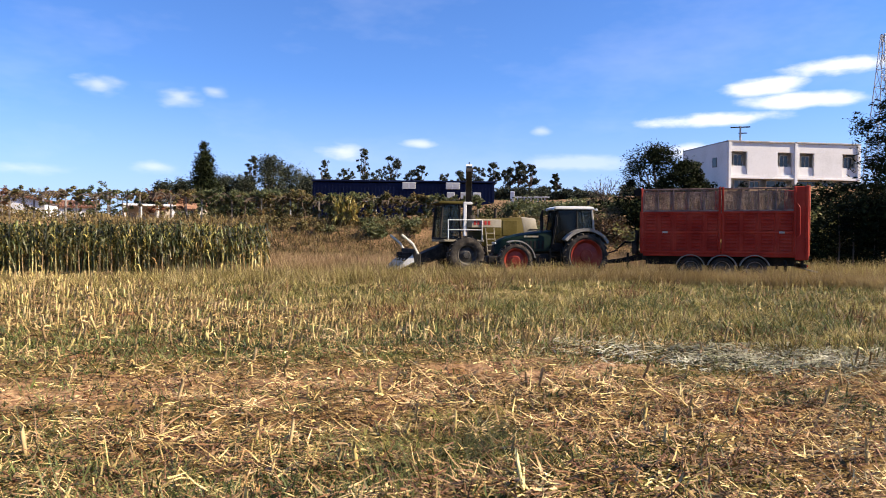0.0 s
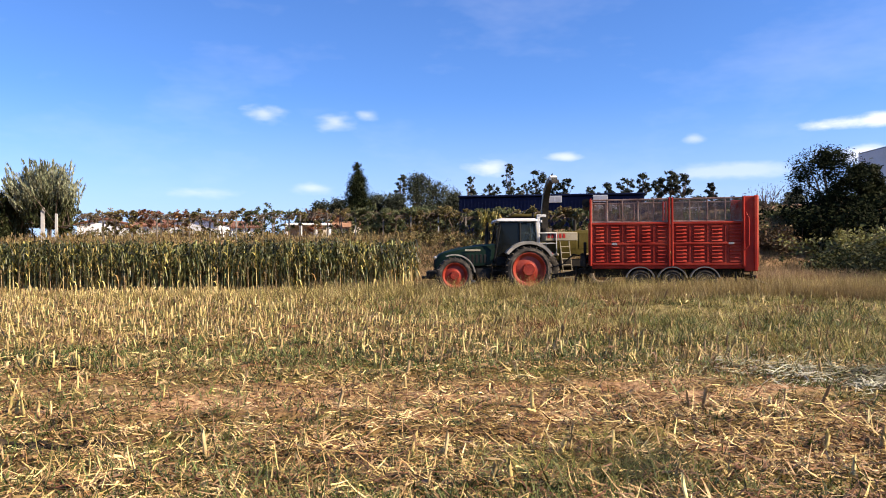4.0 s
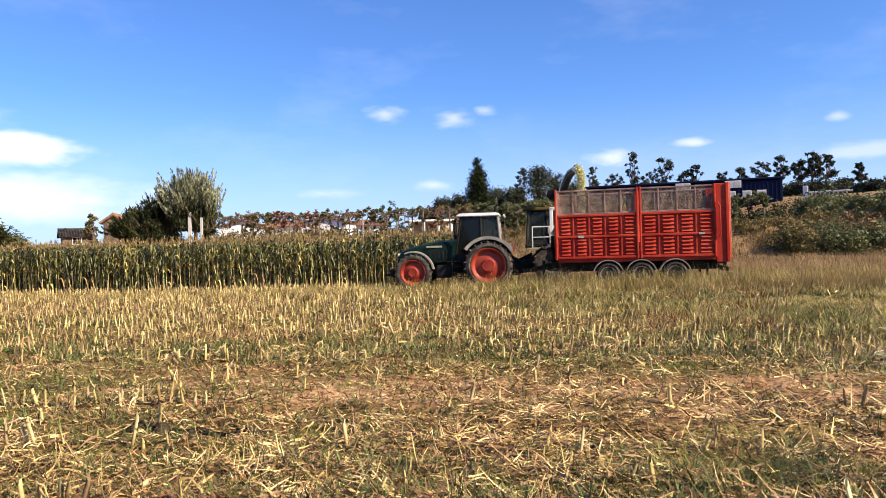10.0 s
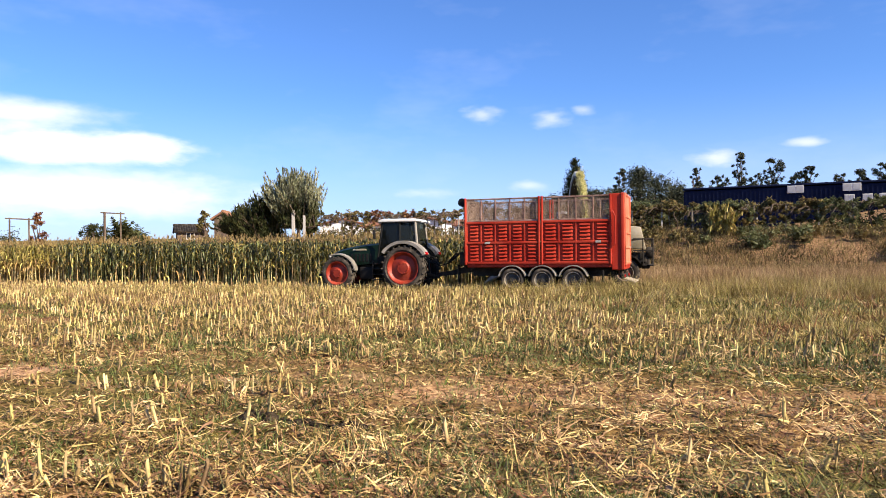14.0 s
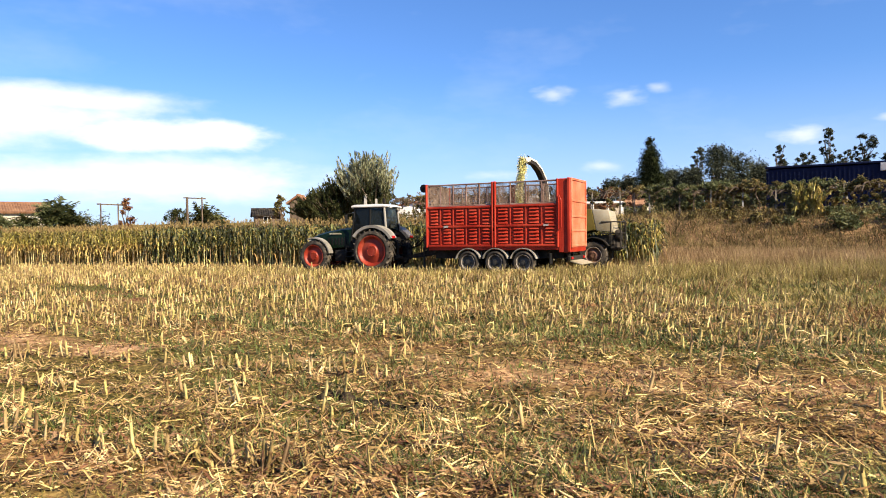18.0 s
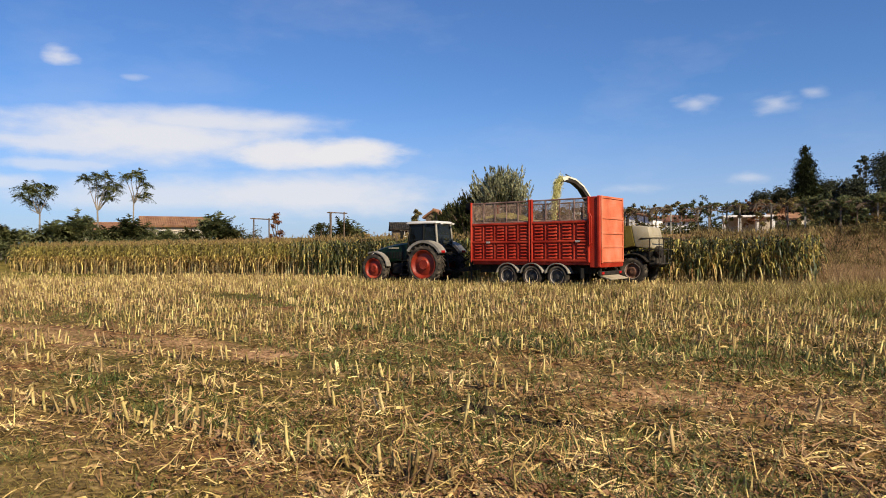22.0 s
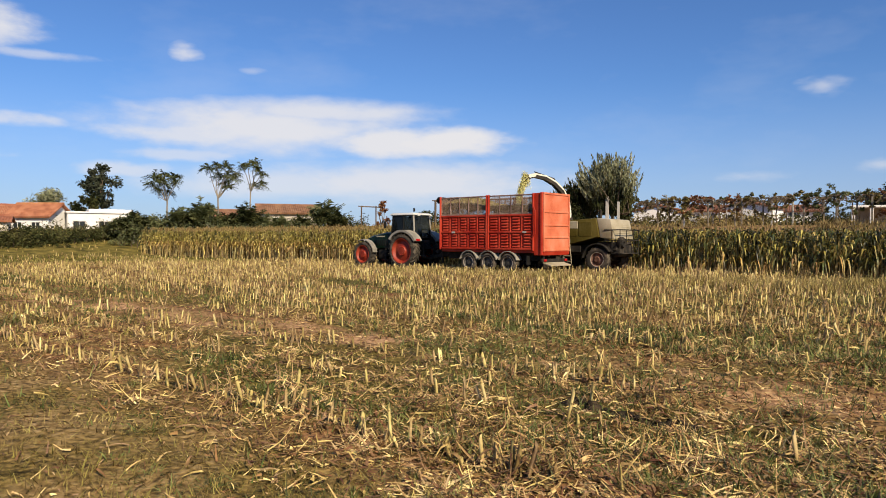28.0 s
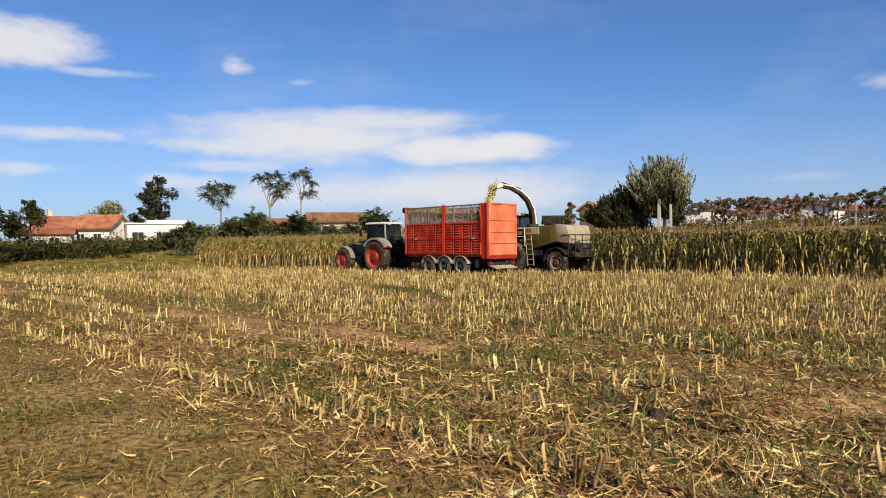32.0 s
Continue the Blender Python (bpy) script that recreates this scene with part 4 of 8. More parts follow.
    strips("weed_tufts", np.stack([x, y, terrain(x, y) + swell(x, y) - 0.01], 1), d, np.stack([-np.sin(a), np.cos(a), np.zeros(m)], 1), rng.uniform(0.05, 0.16, m), rng.uniform(0.006, 0.016, m), rng.uniform(0.2, 0.9, m),
           M["grass"], 2, 0.2, "round dark green weed tufts in the stubble", "weeds")
    # a pale patch where the grass lies flat
    n = 10500
    u, w = rng.normal(0, 1.05, n), rng.normal(0, 1.2, n)
    x, y = 8.6 + 0.82 * u - 0.57 * w, 5.9 - 0.25 * u + 0.82 * w
    keep = (np.hypot(x, y) > 6.5) & (rng.random(n) < np.clip(0.35 + tussock(x * 0.8, y * 0.8), 0, 1))
    x, y = x[keep], y[keep]
    m = len(x)
    a = rng.normal(0.3, 0.7, m)
    d = np.stack([np.cos(a), np.sin(a), rng.uniform(0.05, 0.5, m)], 1)
    strips("lodged_grass", np.stack([x, y, terrain(x, y) + swell(x, y) + 0.1 * rng.random(m)], 1), d, np.stack([-np.sin(a), np.cos(a), rng.normal(0, 0.4, m)], 1), rng.uniform(0.15, 0.42, m), rng.uniform(0.006, 0.014, m),
           rng.uniform(0.3, 0.8, m), M["lodged"], 2, 0.15, "pale grass lying flat in the meadow", "grass")
    blades("tall_green", 8000, 8, 45, -74, 0, lambda x, y: wild(x, y) * np.clip((patchy(x, y, 0.8, 8) - 0.52) * 8, 0, 1) * np.clip(3.2 * tussock(x, y) - 0.9, 0.05, 1), 0.2, 0.5, 0.010, M["grass"],
           "green grass tufts among dry grass", 1.0, 0.9, 9, 2)


def build_tussocks():
    """Rounded clumps of coarse grass that stand out of the meadow."""
    for name, count, r0, r1, tall, material, lab in (("green_tussocks", 170, 9, 34, 0.48, M["grass"], "coarse green grass clumps in the meadow"),
                                                     ("brown_weeds", 54, 11, 32, 0.65, M["brown_litter"], "withered reddish-brown weeds in the meadow"),
                                                     ("olive_tussocks", 170, 9.5, 38, 0.40, M["meadow"], "olive grass clumps in the meadow"),
                                                     ("straw_tussocks", 290, 9.5, 36, 0.5, M["pale_meadow"], "pale dry grass clumps in the meadow")):
        cx, cy = fan_points(count * 3, r0, r1, -66, 6, 0.9)
        ok = rng.random(len(cx)) < wild(cx, cy) * (lat_of(cx, cy) < -1.2)
        cx, cy = cx[ok][:count], cy[ok][:count]
        rad = rng.uniform(0.18, 0.9, len(cx))
        per = (260 * rad).astype(int) + 30
        k = np.repeat(np.arange(len(cx)), per)
        n = len(k)
        ox, oy = rng.normal(0, 0.5, n) * rad[k] * 1.6, rng.normal(0, 0.5, n) * rad[k]
        x, y = cx[k] + ox, cy[k] + oy
        away = np.clip(np.hypot(ox, oy) / rad[k], 0, 1.5)
        d = np.stack([ox / rad[k] * 0.9, oy / rad[k] * 0.9, np.ones(n)], 1) + rng.normal(0, 0.3, (n, 3))
        d /= np.linalg.norm(d, axis=1)[:, None]
        a = rng.random(n) * 6.28
        sd = np.stack([np.cos(a), np.sin(a), np.zeros(n)], 1)
        b = np.stack([x, y, terrain(x, y) + swell(x, y) - 0.02], 1)
        strips(name, b, d, sd, tall * rng.uniform(0.5, 1.1, n) * (1 - 0.35 * away), rng.uniform(0.009, 0.021, n) * (0.8 + np.hypot(x, y) / 30), rng.uniform(0.2, 0.8, n), material, 1, 0.12, lab, "grass")


def build_clods():
    """A short rut of black clods among the stubble."""
    g = np.random.default_rng(77)
    vs, fs = [], []
    for _ in range(60):
        u, w, r = g.uniform(-0.66, 0.66), g.normal(0, 0.045), g.uniform(0.025, 0.06)
        x, y = -1.42 + ALONG.x * u + FAR.x * w, 6.66 + ALONG.y * u + FAR.y * w
        z = float(terrain(x, y) + swell(x, y))
        o = len(vs)
        for q in range(5):
            a = q * 1.2566 + g.normal(0, 0.2)
            vs.append((x + r * 1.5 * math.cos(a), y + r * math.sin(a), z - 0.01))
        for q in range(5):
            a = q * 1.2566 + g.normal(0, 0.3)
            vs.append((x + r * 0.9 * math.cos(a), y + r * 0.6 * math.sin(a), z + r * g.uniform(0.6, 1.3)))
        fs += [(o + q, o + (q + 1) % 5, o + 5 + (q + 1) % 5, o + 5 + q) for q in range(5)] + [(o + 5, o + 6, o + 7, o + 9)]
    me = raw_mesh("soil_clods", vs, fs, 4)
    me.materials.append(M["dark_soil"])
    tagged(new("soil_clods", me), "rut of black soil clods in the stubble", "soil", kind="stuff")


build_clods()
build_stubble()
build_tussocks()
build_litter()
build_husks()
build_grass()


# ---- standing maize ----
def corn_mesh(name, places, seed, ripe=0.3, tall=0.0, front=-9.0):
    """Maize plants at the places (x, y) as arrays of quads with three materials: leaf, dry leaf, tassel."""
    g = np.random.default_rng(seed)
    V, F, I = [], [], []
    base = 0

    def quad_strip(pts, side, w, mi):
        nonlocal base
        k = len(pts)
        for q, ww in zip(pts, w):
            V.append(q - side * ww)
            V.append(q + side * ww)
        for i in range(k - 1):
            F.append((base + 2 * i, base + 2 * i + 1, base + 2 * i + 3, base + 2 * i + 2))
            I.append(mi)
        base += 2 * k

    for x, y in places:
        h = g.uniform(2.0, 2.32) + tall
        lean = g.normal(0, 0.03, 2)
        foot = np.array([x, y, -0.02])
        top = np.array([x + lean[0] * h, y + lean[1] * h, h])
        a0 = g.random() * 6.28
        dry = g.random() < ripe
        inner = y < front
        pale = g.random() < 0.55
        # stalk, three sided, pale below
        for q, r in ((foot, 0.020), (foot + (top - foot) * 0.45, 0.016), (top, 0.006)):
            for k in range(3):
                a = a0 + k * 2.094
                V.append(q + np.array([r * math.cos(a), r * math.sin(a), 0]))
        for lv in range(2):
            for k in range(3):
                F.append((base + lv * 3 + k, base + lv * 3 + (k + 1) % 3, base + lv * 3 + 3 + (k + 1) % 3, base + lv * 3 + 3 + k))
                I.append((3 if ripe > 0.6 or pale else 0) if lv == 0 else 4 if dry else 0)
        base += 9
        n = int(g.integers(13, 16) if inner else g.integers(15, 18))
        for k in range(n):
            t = 0.15 + 0.79 * (k + g.random() * 0.5) / n
            if t < (0.22 if inner else 0.36) and g.random() < 0.8:
                continue
            q = foot + (top - foot) * t
            a = a0 + k * 3.14 + g.normal(0, 0.5)
            d = np.array([math.cos(a), math.sin(a), 0])
            up = np.array([0, 0, 1.0])
            L = g.uniform(0.28, 0.52) * (0.7 if t > 0.85 else 1.25 if inner else 1)
            hang = g.uniform(0.25, 1.0) if t > 0.4 else g.uniform(0.9, 1.4)
            twist = g.normal(0, 0.45)
            side = np.array([-d[1], d[0], twist])
            side /= np.linalg.norm(side)
            pts = [q, q + d * L * 0.24 + up * L * 0.34, q + d * L * 0.50 + up * L * (0.48 - 0.22 * hang), q + d * L * 0.70 + up * L * (0.40 - 0.58 * hang), q + d * L * 0.80 + up * L * (0.2 - 0.88 * hang)]
            if ripe > 0.6:
                mi = 1 if t < (0.5 if inner else 0.58) and g.random() < 0.8 else 4 if dry or g.random() < 0.75 else 0
            else:
                mi = 1 if t < 0.36 and g.random() < 0.25 else 4 if g.random() < (0.5 if dry else 0.32 if inner else 0.0) else 0
            wide = 1.35 if inner else 1.0
            quad_strip(pts, side, (0.012 * wide, 0.026 * wide, 0.028 * wide, 0.018 * wide, 0.003), mi)
        # husk of the ear
        q = foot + (top - foot) * g.uniform(0.42, 0.5)
        a = a0 + 1.5
        d = np.array([math.cos(a) * 0.35, math.sin(a) * 0.35, 0.93])
        side = np.array([-math.sin(a), math.cos(a), 0])
        quad_strip([q, q + d * 0.12, q + d * 0.26], side, (0.02, 0.03, 0.008), 1)
        for k in range(g.integers(7, 11)):
            a = g.random() * 6.28
            sp = g.uniform(0.1, 0.6)
            d = np.array([math.cos(a) * sp, math.sin(a) * sp, 1.0])
            side = np.array([-math.sin(a), math.cos(a), 0])
            L = g.uniform(0.10, 0.24)
            quad_strip([top - d * 0.04, top + d * L * 0.6, top + d * L], side, (0.005, 0.010, 0.004), 2)
    me = raw_mesh(name, np.array(V), np.array(F), 4)
    for m in ("corn_leaf", "corn_dry", "tassel", "corn_stalk", "corn_gold"):
        me.materials.append(M[m])
    me.polygons.foreach_set("material_index", np.array(I, np.int32))
    return me


STEP = 1.2
CUT_FROM, CUT_TO = -17.2, 13.2
g0 = np.random.default_rng(3)


def row_places(length, rows):
    out = []
    for la in rows:
        for s in np.arange(0.05, length, 0.165):
            out.append((s + g0.normal(0, 0.025), la + g0.normal(0, 0.05)))
    return out


# the strip that is cut while the machines pass: blocks of four rows; the block's x runs along the rows
strip_meshes = [corn_mesh("maize_block", row_places(STEP, (-1.15, -0.4, 0.35, 1.1)), 20 + k, 0.32, 0.1, 0.8) for k in range(6)]
wall_meshes = [corn_mesh("maize_stand", row_places(4.8, (0.0, 0.75, 1.5, 2.25, 3.0)), 40 + k, 0.6, 0.0, 9.0) for k in range(4)]
ripe_meshes = [corn_mesh("maize_block", row_places(STEP, (-1.15, -0.4, 0.35, 1.1)), 30 + k, 0.70 + 0.05 * k, 0.0, 0.8) for k in range(6)]
cut_blocks = []
ROT = math.degrees(HEAD) + 90
k = 0
s = CUT_FROM
while s < 43:
    me = strip_meshes[(k * 5 + k // 6) % 6] if s < 12 else ripe_meshes[(k * 5 + k // 6) % 6]
    ob = tagged(new("maize_block", me), "standing ripe maize, green leaves and dry tassels" if s < 12 else "standing dry golden maize", "maize", "standing maize strip", "stuff")
    c = on_line(s, 3.45)
    ob.matrix_world = pose(c.x, c.y, 0, 0, 0, ROT)
    cut_blocks.append((s, ob))
    s += STEP
    k += 1
for k, s in enumerate(np.arange(-14.7, 42.5, 4.8)):
    c = on_line(s, 5.2)
    # rows lie to the far side: mirror across by turning the block
    ob = tagged(new("maize_stand", wall_meshes[k % 4]), "standing ripe maize behind the cut strip", "maize", "standing maize", "stuff")
    c = on_line(s + 4.8, 5.3)
    ob.matrix_world = pose(c.x, c.y, 0, 0, 0, ROT + 180)


# ---- mesh tools for built things ----
def part(name, bm, material, parent, label="", smooth_angle=None):
    me = bpy.data.meshes.new(name)
    bmesh.ops.recalc_face_normals(bm, faces=bm.faces)
    bm.to_mesh(me)
    bm.free()
    for m in (material if isinstance(material, (list, tuple)) else [material]):
        me.materials.append(m)
    if smooth_angle:
        for p in me.polygons:
            p.use_smooth = True
        me.set_sharp_from_angle(angle=radians(smooth_angle))
    ob = new(name, me)
    ob.parent = parent
    if label:
        ob["label"] = label
    return ob


def box(bm, c, s, bev=0.015, rot=None, segs=1):
    """A box with rounded edges about c, sized s."""
    r = bmesh.ops.create_cube(bm, size=1.0)
    m = Matrix.Translation(c) @ (rot or Matrix()) @ Matrix.Diagonal((*s, 1))
    bmesh.ops.transform(bm, matrix=m, verts=r["verts"])
    if bev:
        es = list({e for v in r["verts"] for e in v.link_edges})
        bmesh.ops.bevel(bm, geom=es, offset=min(bev, min(s) * 0.4), segments=segs, profile=0.6, affect="EDGES")
    return bm


def rod(bm, p, q, r, n=8, r2=None):
    """A round bar from p to q."""
    p, q = Vector(p), Vector(q)
    d = q - p
    res = bmesh.ops.create_cone(bm, cap_ends=True, segments=n, radius1=r, radius2=r if r2 is None else r2, depth=d.length)
    bmesh.ops.transform(bm, matrix=Matrix.Translation((p + q) / 2) @ d.to_track_quat("Z", "Y").to_matrix().to_4x4(), verts=res["verts"])
    return bm


def pipe(bm, pts, r, n=6):
    for a, b in zip(pts, pts[1:]):
        rod(bm, a, b, r, n)
    return bm


def prism(bm, prof, y0, y1, bev=0.0):
    """The outline prof (x, z) drawn out from y0 to y1."""
    a = [bm.verts.new((x, y0, z)) for x, z in prof]
    b = [bm.verts.new((x, y1, z)) for x, z in prof]
    n = len(prof)
    fs = [bm.faces.new(a), bm.faces.new(b[::-1])]
    for i in range(n):
        fs.append(bm.faces.new((a[i], b[i], b[(i + 1) % n], a[(i + 1) % n])))
    if bev:
        es = list({e for v in a + b for e in v.link_edges})
        bmesh.ops.bevel(bm, geom=es, offset=bev, segments=2, profile=0.6, affect="EDGES")
    return bm


def loft(bm, sections, cap=True):
    """Joins rings of points of equal number."""
    rings = [[bm.verts.new(p) for p in s] for s in sections]
    n = len(rings[0])
    for a, b in zip(rings, rings[1:]):
        for i in range(n):
            bm.faces.new((a[i], a[(i + 1) % n], b[(i + 1) % n], b[i]))
    if cap:
        bm.faces.new(rings[0][::-1])
        bm.faces.new(rings[-1])
    return bm


def lathe(bm, prof, n=28):
    """Turns the outline (radius, y) about the y axis."""
    rings = []
    for r, y in prof:
        rings.append([bm.verts.new((r * math.cos(2 * math.pi * k / n), y, r * math.sin(2 * math.pi * k / n))) for k in range(n)])
    for a, b in zip(rings, rings[1:]):
        for i in range(n):
            bm.faces.new((a[i], a[(i + 1) % n], b[(i + 1) % n], b[i]))
    return bm


def arc_band(bm, cx, cz, r0, r1, a0, a1, y0, y1, n=14):
    """A bowed fender: a band round (cx, cz) between two angles in degrees."""
    sec = []
    for k in range(n + 1):
        a = radians(a0 + (a1 - a0) * k / n)
        c, s_ = math.cos(a), math.sin(a)
        sec.append([(cx + r0 * c, y0, cz + r0 * s_), (cx + r1 * c, y0, cz + r1 * s_), (cx + r1 * c, y1, cz + r1 * s_), (cx + r0 * c, y1, cz + r0 * s_)])
    return loft(bm, sec)


def make_wheel(name, parent, at, R, w, rim_r, rim_mat, lugs, dish=0.06, label="", spin=None):
    """Tyre with lugs, rim and hub; the axle lies along y. Outer face towards at.y's sign."""
    sg = 1 if at[1] > 0 else -1
    bm = bmesh.new()
    h = w / 2
    lathe(bm, [(rim_r * 0.98, -h * 0.8), (rim_r * 1.08, -h * 0.95), (R * 0.80, -h * 1.05), (R * 0.92, -h * 0.93), (R * 0.955, -h * 0.6), (R * 0.965, 0), (R * 0.955, h * 0.6), (R * 0.92, h * 0.93),
               (R * 0.80, h * 1.05), (rim_r * 1.08, h * 0.95), (rim_r * 0.98, h * 0.8)], 36)
    for k in range(lugs):
        for side in (-1, 1):
            a = 2 * math.pi * (k + (0.5 if side > 0 else 0)) / lugs
            rot = Matrix.Rotation(-a, 4, "Y") @ Matrix.Translation((R * 0.955, side * h * 0.5, 0)) @ Matrix.Rotation(side * radians(38), 4, "X")
            box(bm, rot.translation, (R * 0.085, h * 1.12, R * 0.05), 0, rot.to_3x3().to_4x4())
    tyre = part(name, bm, M["rubber"], parent, label or "dusty black lugged tyre", 40)
    tyre.location = at
    bm = bmesh.new()
    y = sg * h
    lathe(bm, [(rim_r, y * 0.86), (rim_r * 0.96, y * 0.84), (rim_r * 0.88, y * 0.60), (rim_r * 0.80, y * 0.45), (rim_r * 0.42, y * 0.45 + sg * dish), (rim_r * 0.36, y * 0.62 + sg * dish), (0.02, y * 0.62 + sg * dish)], 32)
    lathe(bm, [(rim_r, -y * 0.86), (rim_r * 0.9, -y * 0.6), (rim_r * 0.9, y * 0.5)], 32)
    part("rim", bm, rim_mat, tyre, "", 35)
    bm = bmesh.new()
    lathe(bm, [(rim_r * 1.04, y * 0.90), (rim_r * 1.025, y * 0.98), (rim_r * 0.985, y * 0.96), (rim_r * 0.97, y * 0.86)], 32)
    part("rim_edge", bm, rim_mat if lugs > 16 else M["rim_pale"], tyre, "rim edge" if lugs > 16 else "pale rim edge", 40)
    bm = bmesh.new()
    rod(bm, (0, y * 0.55, 0), (0, y * 0.85, 0), rim_r * 0.2, 14)
    for k in range(8):
        a = k * math.pi / 4
        rod(bm, (rim_r * 0.31 * math.cos(a), y * 0.6 + sg * dish, rim_r * 0.31 * math.sin(a)), (rim_r * 0.31 * math.cos(a), y * 0.72 + sg * dish, rim_r * 0.31 * math.sin(a)), 0.018, 6)
    part("hub", bm, rim_mat, tyre, "hub with wheel bolts")
    ROLLING.append((tyre, Vector(at), R, spin or name))
    return tyre


ROLLING = []


# ---- tractor: x forwards, y to its left (towards the viewer), origin on the ground under the rear axle ----
def build_tractor():
    t = tagged(new("tractor"), "dark green farm tractor with red rims and white cab roof", "tractor")
    WB = 2.93
    for y in (0.93, -0.93):
        make_wheel("rear_wheel", t, (0, y, 0.93), 0.93, 0.58, 0.645, M["rim_red"], 22, label="large dusty rear tyre on a red rim")
        make_wheel("front_wheel", t, (WB, y * 0.99, 0.72), 0.72, 0.48, 0.475, M["rim_red"], 20, label="front tyre on a red rim")
    bm = bmesh.new()
    box(bm, (1.45, 0, 0.85), (3.3, 0.55, 0.45), 0.05)
    box(bm, (WB, 0, 0.72), (0.34, 1.3, 0.28), 0.05)
    rod(bm, (0, -0.65, 0.93), (0, 0.65, 0.93), 0.2, 14)
    box(bm, (-0.1, 0, 0.95), (0.9, 0.6, 0.65), 0.06)
    part("chassis", bm, M["chassis"], t, "dark dusty axle and gearbox castings")
    # bonnet, sloping to the nose
    bm = bmesh.new()
    secs = []
    for x, zt, zb, w in ((1.25, 1.98, 1.12, 0.50), (1.9, 1.93, 1.08, 0.50), (2.6, 1.82, 1.02, 0.48), (3.15, 1.70, 0.98, 0.45), (3.50, 1.55, 0.96, 0.40), (3.66, 1.32, 0.98, 0.34)):
        secs.append([(x, -w, zb), (x, -w, zt - 0.28), (x, -w * 0.82, zt - 0.08), (x, -w * 0.45, zt), (x, w * 0.45, zt), (x, w * 0.82, zt - 0.08), (x, w, zt - 0.28), (x, w, zb)])
    loft(bm, secs)
    hood = part("bonnet", bm, M["green_paint"], t, "glossy dark green sloping bonnet", 40)
    for y in (0.505, -0.505):
        bm = bmesh.new()
        for k in range(6):
            box(bm, (1.65 + k * 0.17, y * (1.0 - 0.012 * k), 1.36), (0.10, 0.02, 0.34), 0.008)
        part("side_grille", bm, M["black"], hood, "black grille bars")
        bm = bmesh.new()
        box(bm, (2.15, y * 1.01, 1.70), (0.62, 0.012, 0.07), 0.004)
        part("side_marking", bm, M["cream"], hood, "pale model marking")
    bm = bmesh.new()
    box(bm, (3.64, 0, 1.16), (0.07, 0.56, 0.36), 0.03)
    part("front_grille", bm, M["black"], hood, "black nose grille")
    for y in (-0.24, 0.24):
        bm = bmesh.new()
        box(bm, (3.63, y, 1.42), (0.08, 0.18, 0.10), 0.03)
        part("headlight", bm, M["lamp"], hood, "clear headlight")
    bm = bmesh.new()
    box(bm, (3.72, 0, 0.72), (0.5, 0.9, 0.34), 0.06)
    box(bm, (4.02, 0.28, 0.62), (0.3, 0.08, 0.1), 0.02)
    box(bm, (4.02, -0.28, 0.62), (0.3, 0.08, 0.1), 0.02)
    part("front_linkage", bm, M["chassis"], t, "front linkage")
    # cab
    bm = bmesh.new()
    posts = [((1.30, 0.62, 1.25), (1.05, 0.66, 2.82)), ((0.28, 0.74, 1.5), (0.28, 0.68, 2.84)), ((-0.48, 0.66, 1.65), (-0.36, 0.62, 2.82))]
    for p, q in posts:
        for s_ in (1, -1):
            rod(bm, (p[0], p[1] * s_, p[2]), (q[0], q[1] * s_, q[2]), 0.045, 6)
    for s_ in (1, -1):
        pipe(bm, [(1.30, 0.62 * s_, 1.25), (0.45, 0.72 * s_, 1.12), (0.28, 0.74 * s_, 1.5), (-0.48, 0.66 * s_, 1.65)], 0.045)
        pipe(bm, [(1.05, 0.66 * s_, 2.82), (0.28, 0.68 * s_, 2.84), (-0.36, 0.62 * s_, 2.82)], 0.045)
    rod(bm, (1.30, 0.62, 1.25), (1.30, -0.62, 1.25), 0.05, 6)
    rod(bm, (-0.48, 0.66, 1.65), (-0.48, -0.66, 1.65), 0.05, 6)
    part("cab_frame", bm, M["black"], t, "black cab pillars")
    for s_ in (1, -1):
        bm = bmesh.new()
        rod(bm, (-0.50, 0.69 * s_, 1.6), (-0.38, 0.65 * s_, 2.84), 0.05, 8)
        part("rear_pillar", bm, M["fender"], t, "grey rear cab pillar", 40)
    bm = bmesh.new()
    box(bm, (0.45, 0, 1.28), (1.62, 1.36, 0.38), 0.06)
    part("cab_floor", bm, M["black"], t)
    bm = bmesh.new()
    box(bm, (0.05, 0, 1.62), (0.5, 0.5, 0.16), 0.05)
    box(bm, (-0.2, 0, 2.0), (0.16, 0.5, 0.7), 0.06)
    part("seat", bm, M["black"], t, "black driver's seat, empty")
    bm = bmesh.new()
    rod(bm, (1.0, 0, 1.4), (0.78, 0, 1.95), 0.03, 8)
    for k in range(12):
        a, b = 2 * math.pi * k / 12, 2 * math.pi * (k + 1) / 12
        rod(bm, (0.76 + 0.08 * math.cos(a), 0.19 * math.sin(a), 1.97 + 0.17 * math.cos(a)), (0.76 + 0.08 * math.cos(b), 0.19 * math.sin(b), 1.97 + 0.17 * math.cos(b)), 0.013, 5)
    part("steering_wheel", bm, M["black"], t)
    panes = {"windscreen": [(1.31, 0.58, 1.3), (1.31, -0.58, 1.3), (1.07, -0.62, 2.8), (1.07, 0.62, 2.8)], "rear_window": [(-0.5, 0.6, 1.68), (-0.38, 0.57, 2.8), (-0.38, -0.57, 2.8), (-0.5, -0.6, 1.68)]}
